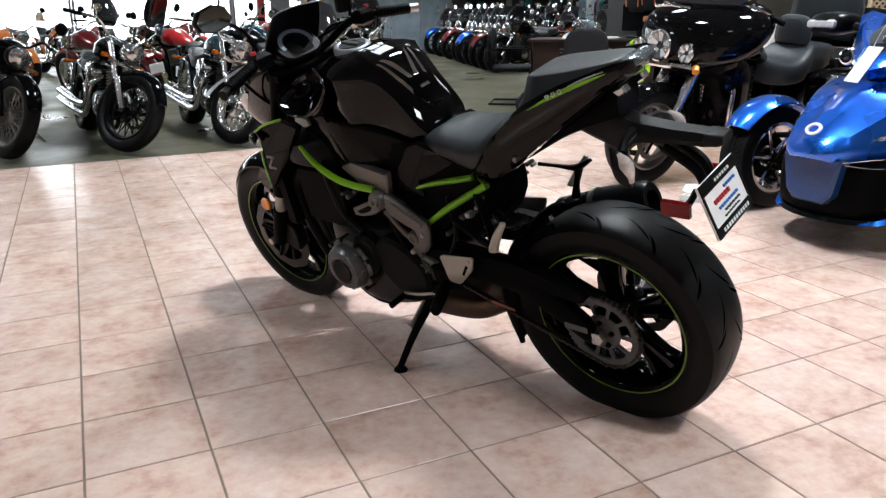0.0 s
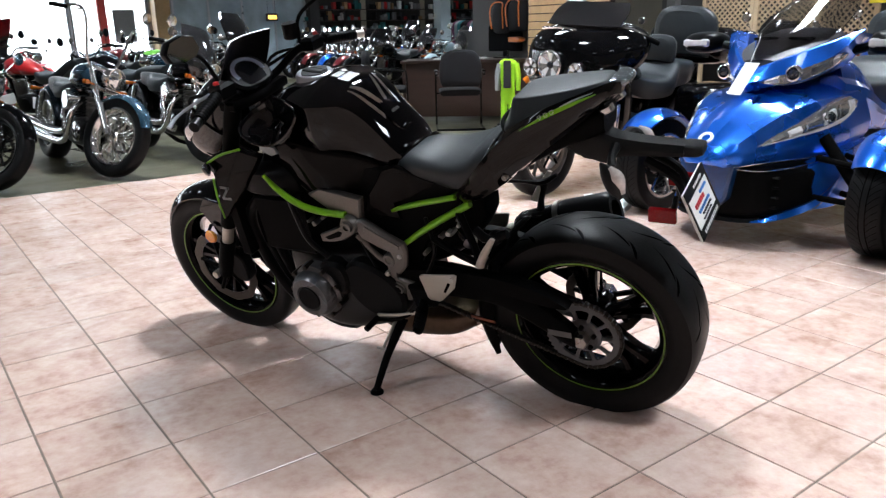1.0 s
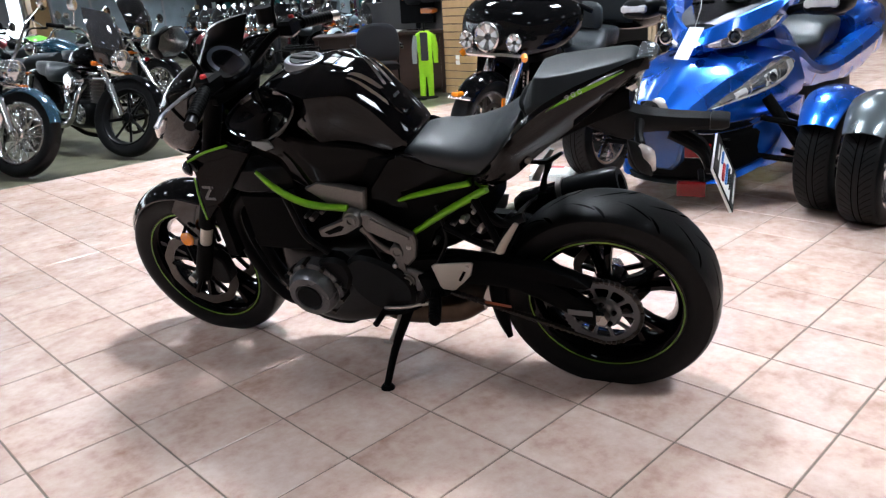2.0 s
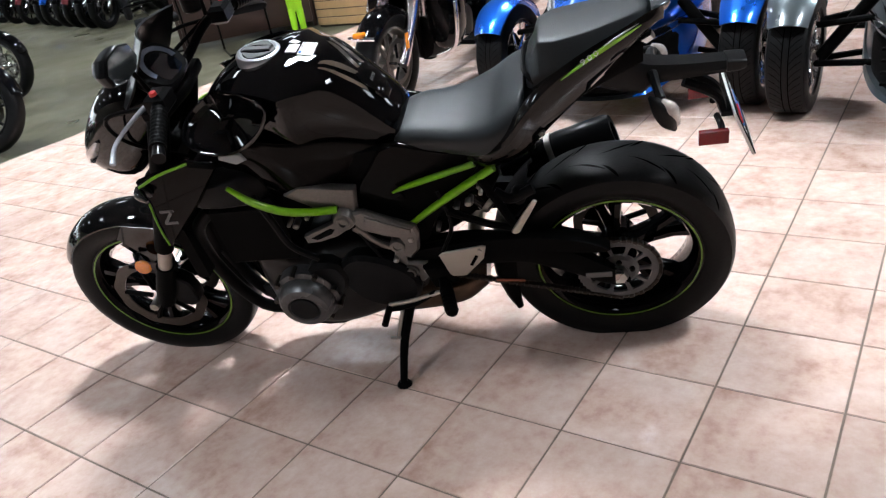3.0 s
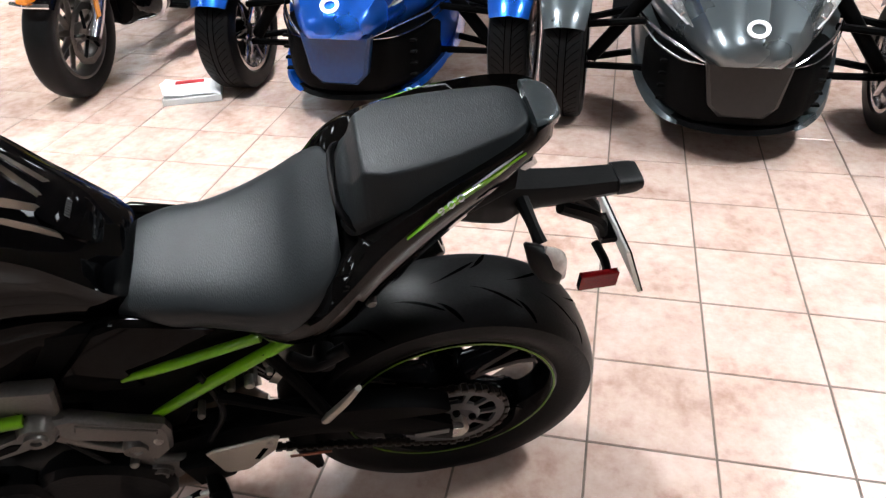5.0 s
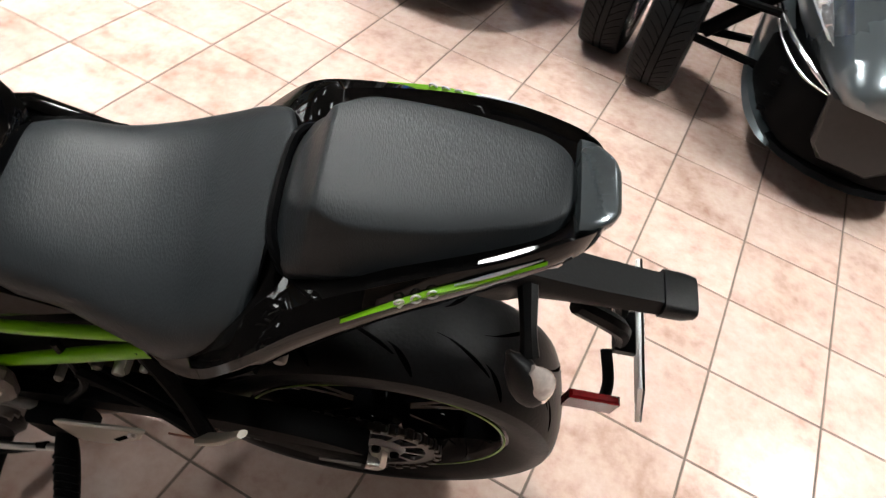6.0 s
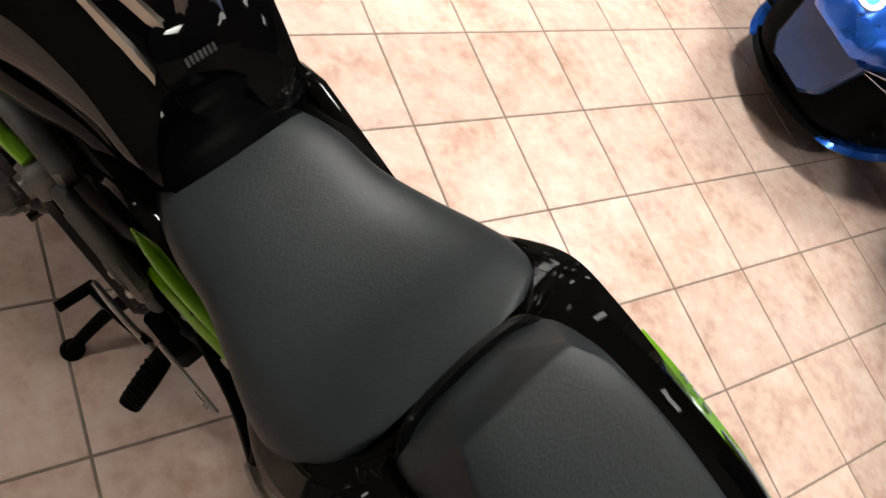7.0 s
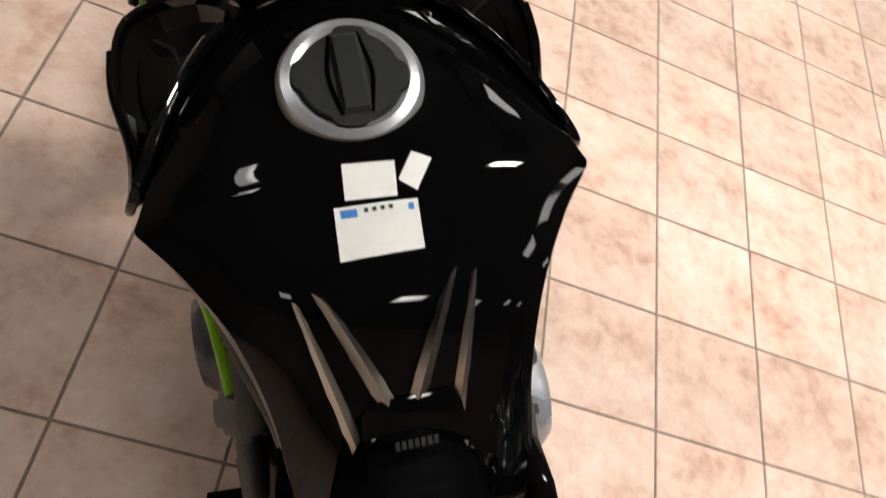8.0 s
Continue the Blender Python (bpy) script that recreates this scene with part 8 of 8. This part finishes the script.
def rider_suit(at):
    s = thing("riding_suit", at, "fluorescent yellow-green riding suit hanging by the desk", "riding suit")
    bm = bmesh.new()
    rings = []
    for z, w, d in curve([(0.32, 0.10, 0.05), (0.45, 0.11, 0.06), (0.62, 0.105, 0.07), (0.80, 0.13, 0.08), (0.93, 0.14, 0.07), (0.99, 0.06, 0.05)], 4):
        rings.append([(d * math.cos(a) * (1 + 0.12 * math.sin(5 * a + 9 * z)), w * math.sin(a), z) for a in [2 * math.pi * k / 24 for k in range(24)]])
    loft(bm, rings)
    part("torso", bm, M_HIVIS, s)
    bm = bmesh.new()
    box(bm, (-0.105, -0.055, 0.56), (-0.06, 0.055, 0.97), 0.01)
    part("chest_panel", bm, M_DARKINK, s, "black chest panel")
    for q in (1, -1):
        bm = bmesh.new()
        tube(bm, [(0, q * 0.12, 0.92), (-0.02, q * 0.155, 0.75), (-0.03, q * 0.16, 0.52)], [0.05, 0.045, 0.035], n=10)
        part("sleeve", bm, M_GREYFABRIC if q > 0 else M_HIVIS, s)
        bm = bmesh.new()
        tube(bm, [(0, q * 0.055, 0.36), (-0.01, q * 0.06, 0.18), (-0.02, q * 0.065, 0.03)], [0.055, 0.048, 0.042], n=12)
        part("leg", bm, M_HIVIS, s)
    bm = bmesh.new()
    tube(bm, [(0.0, 0.0, 0.0), (0.0, 0.0, 1.12)], 0.012, n=8, steps=1)
    revolve(bm, [(0.0001, 0.02), (0.16, 0.015), (0.17, 0.0), (0.0001, 0.0)], (0, 0, 0), axis="z", n=20)
    part("stand", bm, M_SATIN, s)
    return s


rider_suit(pose(5.90, 5.18, 0, 0, 0, 40) @ Matrix.Scale(0.78, 4))


def backpack(at, lab="black backpack with orange piping hanging on the wall"):
    b = thing("backpack", at, lab, "backpack", "hanging backpacks")
    bm = bmesh.new()
    rings = []
    for z, w, d in curve([(-0.22, 0.10, 0.05), (-0.20, 0.14, 0.09), (0.0, 0.15, 0.10), (0.16, 0.13, 0.08), (0.22, 0.07, 0.04)], 4):
        rings.append([(-d + d * math.cos(a), w * math.sin(a), z) for a in [2 * math.pi * k / 20 for k in range(20)]])
    loft(bm, rings)
    part("bag", bm, M_FABRIC, b)
    bm = bmesh.new()
    tube(bm, [(-0.18, -0.11, -0.16), (-0.20, -0.12, 0.05), (-0.17, -0.08, 0.15), (-0.17, 0.08, 0.15), (-0.20, 0.12, 0.05), (-0.18, 0.11, -0.16)], 0.008, n=6)
    part("piping", bm, M_ORANGEPAINT, b, "orange piping")
    return b


for y, z in ((5.62, 1.30), (5.92, 1.28), (5.70, 1.72), (6.02, 1.70)):
    backpack(pose(6.55, y, z))
bm = bmesh.new()
box(bm, (0, -0.7, 0), (0.06, 0.7, 2.4), 0.004)
solo("accessory_panel", bm, M_DARKWALL, "dark display panel for riding gear", "display panel", at=pose(6.56, 5.95, 0))
bm = bmesh.new()
body(bm, [(-0.05, 0.16, 0.04, -0.02, 0.5, 3, 3), (0.0, 0.20, 0.05, -0.03, 0.5, 3, 3), (0.05, 0.17, 0.04, -0.02, 0.5, 3, 3)], 3, 16)
solo("orange_bag", bm, M_ORANGEPAINT, "orange soft bag hanging on the display panel", "bag", at=pose(6.50, 5.75, 0.97))


def garment_rack(x, y, colours):
    r = thing("clothes_rack", pose(x, y, 0), "black steel clothes rack full of hanging jackets", "clothes rack", "clothes racks")
    bm = bmesh.new()
    tube(bm, [(0, -0.7, 1.35), (0, 0.7, 1.35)], 0.015, n=8, steps=1)
    part("rail", bm, M_SATIN, r)
    for s in (1, -1):
        bm = bmesh.new()
        tube(bm, [(0, s * 0.68, 1.35), (0, s * 0.68, 0.02)], 0.015, n=8, steps=1)
        tube(bm, [(-0.22, s * 0.68, 0.015), (0.22, s * 0.68, 0.015)], 0.015, n=8, steps=1)
        part("leg", bm, M_SATIN, r)
    for k in range(14):
        yy = y - 0.60 + 0.092 * k
        bm = bmesh.new()
        rings = []
        for z, w, d in curve([(0.62, 0.20, 0.030), (0.85, 0.21, 0.036), (1.10, 0.22, 0.036), (1.24, 0.20, 0.03), (1.31, 0.05, 0.015)], 3):
            rings.append([(w * math.cos(a), d * math.sin(a) + 0.01 * math.sin(7 * z + k), z) for a in [2 * math.pi * q / 14 for q in range(14)]])
        loft(bm, rings)
        solo("hanging_jacket", bm, colours[k % len(colours)], "riding jacket hanging on a rack", "jacket", "jackets on the racks", at=pose(x, yy, 0, 0, 0, 4 * math.sin(k)))


M_TEALCLOTH = material("teal_cloth", (0.03, 0.16, 0.17), 0.85)
M_PLUM = material("plum_cloth", (0.12, 0.03, 0.07), 0.85)
M_OLIVE = material("olive_cloth", (0.10, 0.10, 0.04), 0.85)
garment_rack(9.6, 10.2, (M_FABRIC, M_TEALCLOTH, M_GREYFABRIC, M_PLUM, M_FABRIC))
garment_rack(11.2, 12.2, (M_OLIVE, M_FABRIC, M_PLUM, M_WHITE, M_FABRIC))


def helmet(at, mat, lab):
    bm = bmesh.new()
    body(bm, [(-0.14, 0.05, 0.20, 0.06, 0.5, 2, 2), (-0.11, 0.11, 0.25, 0.02, 0.5, 2, 2), (0.0, 0.13, 0.27, 0.0, 0.5, 2.2, 2.4), (0.10, 0.11, 0.24, 0.01, 0.5, 2.2, 2.4), (0.15, 0.06, 0.18, 0.05, 0.5, 2, 2)], 4, 20)
    h = thing("helmet", at, lab, "helmet", "helmets on display")
    part("shell", bm, mat, h)
    bm = bmesh.new()
    body(bm, [(0.06, 0.122, 0.20, 0.10, 0.5, 3, 3), (0.12, 0.10, 0.19, 0.11, 0.5, 3, 3), (0.158, 0.05, 0.17, 0.12, 0.5, 3, 3)], 3, 16)
    part("visor", bm, M_SMOKE, h)


def shelf_unit(x, y, w, rows, mat, seed):
    u = thing("display_shelf", pose(x, y, 0), "dark wall shelf unit stocked with small goods", "shelf", "wall shelves")
    bm = bmesh.new()
    box(bm, (-w / 2, -0.02, 0.0), (w / 2, 0.0, rows * 0.30 + 0.25), 0.002)
    part("back_panel", bm, M_DARKWALL, u)
    rnd = random.Random(seed)
    cols = (M_WHITE, M_WHITE, M_FABRIC, M_GREYFABRIC, M_FABRIC, M_DARKINK, M_DARKINK, M_SLAT, M_REDPAINT, M_TEALCLOTH, M_GREYFABRIC)
    for r in range(rows):
        z = 0.25 + 0.30 * r
        bm = bmesh.new()
        box(bm, (-w / 2, -0.34, z - 0.02), (w / 2, -0.021, z), 0.003)
        part("shelf_board", bm, mat, u)
        xx = -w / 2 + 0.05
        while xx < w / 2 - 0.15:
            bw, bh = rnd.uniform(0.03, 0.12), rnd.uniform(0.07, 0.25)
            bm = bmesh.new()
            box(bm, (0, -0.12, 0), (bw, 0.0, bh), 0.004)
            solo("goods_box", bm, rnd.choice(cols), "small packaged goods box on a shelf", "box", "boxes on the shelves", at=pose(x + xx, y - 0.12, z))
            xx += bw + rnd.uniform(0.005, 0.06)


shelf_unit(10.6, 17.98, 1.9, 6, M_DARKWOOD, 1)
shelf_unit(12.7, 17.98, 1.9, 6, M_DARKWOOD, 2)
shelf_unit(14.8, 17.98, 1.9, 6, M_DARKWOOD, 3)
for k in range(9):
    bm = bmesh.new()
    x, z = 9.9 + 0.72 * k, 2.42 + 0.10 * (k % 2)
    box(bm, (-0.24, -0.03, -0.17), (0.24, 0.0, 0.17), 0.01)
    pic = solo("picture_frame", bm, M_DARKINK, "black picture frame hanging on the wall", "picture frame", "framed pictures", at=pose(x, 17.97, z))
    bm = bmesh.new()
    box(bm, (-0.17, -0.034, -0.11), (0.17, -0.031, 0.11), 0.0005)
    part("picture_print", bm, M_GREYFABRIC if k % 3 else M_WHITE, pic, "pale print")
for k, (x, y, mt, lab) in enumerate(((8.9, 9.3, M_GREYFABRIC, "grey helmet on a display stand"), (9.2, 9.2, M_REDPAINT, "red helmet on a display stand"), (9.5, 9.1, M_BLACK, "black helmet on a display stand"))):
    helmet(pose(x, y, 1.10, 0, 0, -120), mt, lab)
bm = bmesh.new()
box(bm, (8.6, 8.9, 0), (9.8, 9.5, 1.10), 0.01)
solo("display_plinth", bm, M_DARKWALL, "dark display plinth with helmets on it", "plinth")

# glass office front beside the windows
office = thing("office_front", pose(7.9, 17.9, 0), "blue-grey glazed office front with pale posts", "glazed partition", kind="structure")
for k in range(4):
    bm = bmesh.new()
    box(bm, (-1.75 + 0.9 * k, -0.02, 0.1), (-0.90 + 0.9 * k, 0.02, 2.7), 0.004)
    part("glass_panel", bm, M_BLUEGLASS, office)
for k in range(5):
    bm = bmesh.new()
    box(bm, (-1.80 + 0.9 * k, -0.05, 0.0), (-1.75 + 0.9 * k, 0.05, 2.8), 0.004)
    part("post", bm, M_SILVER, office)
bm = bmesh.new()
box(bm, (5.62, 17.6, 0), (5.98, 17.98, CEIL), 0.01)
solo("column_1", bm, M_SLAT, "square column clad in light wood", "column", kind="structure")
bm = bmesh.new()
box(bm, (9.75, 17.6, 0), (10.05, 17.95, CEIL), 0.01)
solo("column_2", bm, M_DARKWALL, "dark square column", "column", kind="structure")
for k, x in enumerate((1.95, 4.40)):
    bm = bmesh.new()
    box(bm, (x - 0.09, 17.55, 0), (x + 0.09, 17.7, CEIL), 0.01)
    solo("red_post", bm, M_REDPOST, "red painted steel post by the shop window", "post", "red posts")
bm = bmesh.new()
box(bm, (-0.25, -0.02, 1.0), (0.25, 0.0, 1.75), 0.004)
for q in (-0.2, 0.2):
    tube(bm, [(q, -0.01, 1.74), (q, -0.01, CEIL)], 0.004, n=6, steps=1)
solo("window_notice", bm, M_GREYFABRIC, "pale grey notice board hung in the shop window", "notice board", at=pose(4.9, 17.7, 0))
bm = bmesh.new()
box(bm, (11.35, 13.8, 0), (11.65, 14.1, CEIL), 0.01)
solo("column_3", bm, M_PALE, "pale blue-grey painted column", "column", kind="structure")
bm = bmesh.new()
box(bm, (-0.16, -0.06, -0.10), (0.16, 0.0, 0.10), 0.02)
for q in (-0.1, 0.1):
    tube(bm, [(q, -0.03, 0.09), (q, -0.03, CEIL - 1.55)], 0.004, n=6, steps=1)
sg = solo("lit_sign", bm, M_DARKINK, "small lit yellow and purple window sign", "sign", at=pose(8.7, 17.8, 1.55))
bm = bmesh.new()
box(bm, (-0.12, -0.066, -0.05), (0.12, -0.061, 0.05), 0.001)
part("sign_face", bm, material("lit_yellow_sign", (1.0, 0.62, 0.10), 0.5, glow=3.0), sg)


def lattice(at):
    l = thing("lattice_screen", at, "pale wooden lattice screen", "lattice screen", "lattice screens")
    for a, b in (((-0.02, -0.42, 0.0), (0.02, -0.36, 2.0)), ((-0.02, 0.36, 0.0), (0.02, 0.42, 2.0)), ((-0.02, -0.36, 1.94), (0.02, 0.36, 2.0)), ((-0.02, -0.36, 0.6), (0.02, 0.36, 0.66))):
        bm = bmesh.new()
        box(bm, a, b, 0.004)
        part("frame_bar", bm, M_LATTICE, l)
    for s in (1, -1):
        for k in range(-14, 16):
            z0 = 1.30 + k * 0.085 - s * 0.36
            dz = s * 0.72
            ua, ub = sorted(((0.66 - z0) / dz, (1.94 - z0) / dz))
            u0, u1 = max(0, ua), min(1, ub)
            if u1 - u0 > 0.03:
                bm = bmesh.new()
                tube(bm, [(s * 0.006, -0.36 + 0.72 * u, z0 + dz * u) for u in (u0, u1)], 0.014, n=4, steps=1)
                part("lattice_strip", bm, M_LATTICE, l)


for y in (5.0, 4.15, 3.30):
    lattice(pose(10.0, y, 0))
bm = bmesh.new()
box(bm, (10.3, 2.0, 0), (10.4, 6.4, 2.6), 0.004)
solo("dark_backing_wall", bm, M_DARKWALL, "dark low wall behind the lattice screens", "wall", kind="structure")
bm = bmesh.new()
box(bm, (-0.02, -0.24, 1.32), (0.0, 0.24, 1.75), 0.004)
box(bm, (-0.015, -0.02, 0.0), (-0.005, 0.02, 1.32), 0.002)
solo("yellow_sign", bm, M_YELLOW, "plain yellow sign on a thin stand", "sign", at=pose(9.9, 2.72, 0))
bm = bmesh.new()
box(bm, (-0.06, -0.06, 0), (0.06, 0.06, CEIL), 0.008)
solo("grey_post", bm, M_GREYPOST, "slim grey steel post", "post", at=pose(8.0, 4.45, 0))
for x, y, a in ((8.2, 3.4, 200), (8.6, 5.4, 190), (8.4, 2.3, 185)):
    copy_thing(row[0], pose(x, y, 0, 0, 0, a) @ pose(0, 0, 0, -8))

# paper packet on the tiles by the roadster
m = pose(3.42, 1.44, 0, 0, 0, 25)
bm = bmesh.new()
box(bm, (-0.10, -0.14, 0.0), (0.10, 0.14, 0.035), 0.004)
pk = solo("paper_packet", bm, M_WHITE, "white paper packet with a red print lying on the tiles", "paper packet", at=m)
bm = bmesh.new()
rings = []
for u, z in ((-0.13, 0.036), (-0.05, 0.048), (0.04, 0.042), (0.13, 0.06)):
    rings.append([(-0.095, u, z), (0.0, u + 0.02, z + 0.018), (0.105, u, z + 0.004), (0.105, u, z + 0.002), (0.0, u + 0.02, z + 0.015), (-0.095, u, z - 0.002)])
loft(bm, rings)
part("loose_sheet", bm, M_WHITE, pk)
bm = bmesh.new()
box(bm, (0.02, -0.06, 0.062), (0.06, 0.08, 0.064), 0.0005)
part("red_print", bm, M_REDINK, pk)

# ---- floor tiles ----
def tile_mesh():
    bm = bmesh.new()
    h, g, c = TILE / 2, 0.0028, 0.0014
    rings = [[(s * (h - g), t * (h - g), -0.003) for s, t in ((-1, -1), (1, -1), (1, 1), (-1, 1))], [(s * (h - g), t * (h - g), -c) for s, t in ((-1, -1), (1, -1), (1, 1), (-1, 1))], [(s * (h - g - c), t * (h - g - c), 0) for s, t in ((-1, -1), (1, -1), (1, 1), (-1, 1))]]
    rows = [[bm.verts.new(p) for p in r] for r in rings]
    for a, b in zip(rows, rows[1:]):
        for i in range(4):
            bm.faces.new((a[i], a[(i + 1) % 4], b[(i + 1) % 4], b[i]))
    bm.faces.new(rows[-1])
    me = bpy.data.meshes.new("tile")
    bm.to_mesh(me)
    bm.free()
    me.materials.append(M_TILE)
    return me


one_tile = tile_mesh()
verts, faces = [], []
base = [tuple(v.co) for v in one_tile.vertices]
polys = [tuple(p.vertices) for p in one_tile.polygons]
for i in range(-22, 55):
    for j in range(-19, 15):
        x, y = (i + 0.5) * TILE, (j + 0.5) * TILE
        if -3 <= i < 12 and -7 <= j < 13:
            t = new("tile", one_tile)
            t.parent = floor
            t.location = (x, y, 0)
        else:
            k = len(verts)
            verts += [(x + a, y + b, c) for a, b, c in base]
            faces += [tuple(k + q for q in p) for p in polys]
me = bpy.data.meshes.new("outer_tiles")
me.from_pydata(verts, [], faces)
me.materials.append(M_TILE)
far = new("outer_tiles", me)
far.parent = floor
tagged(far, "further peach ceramic floor tiles", kind="stuff")
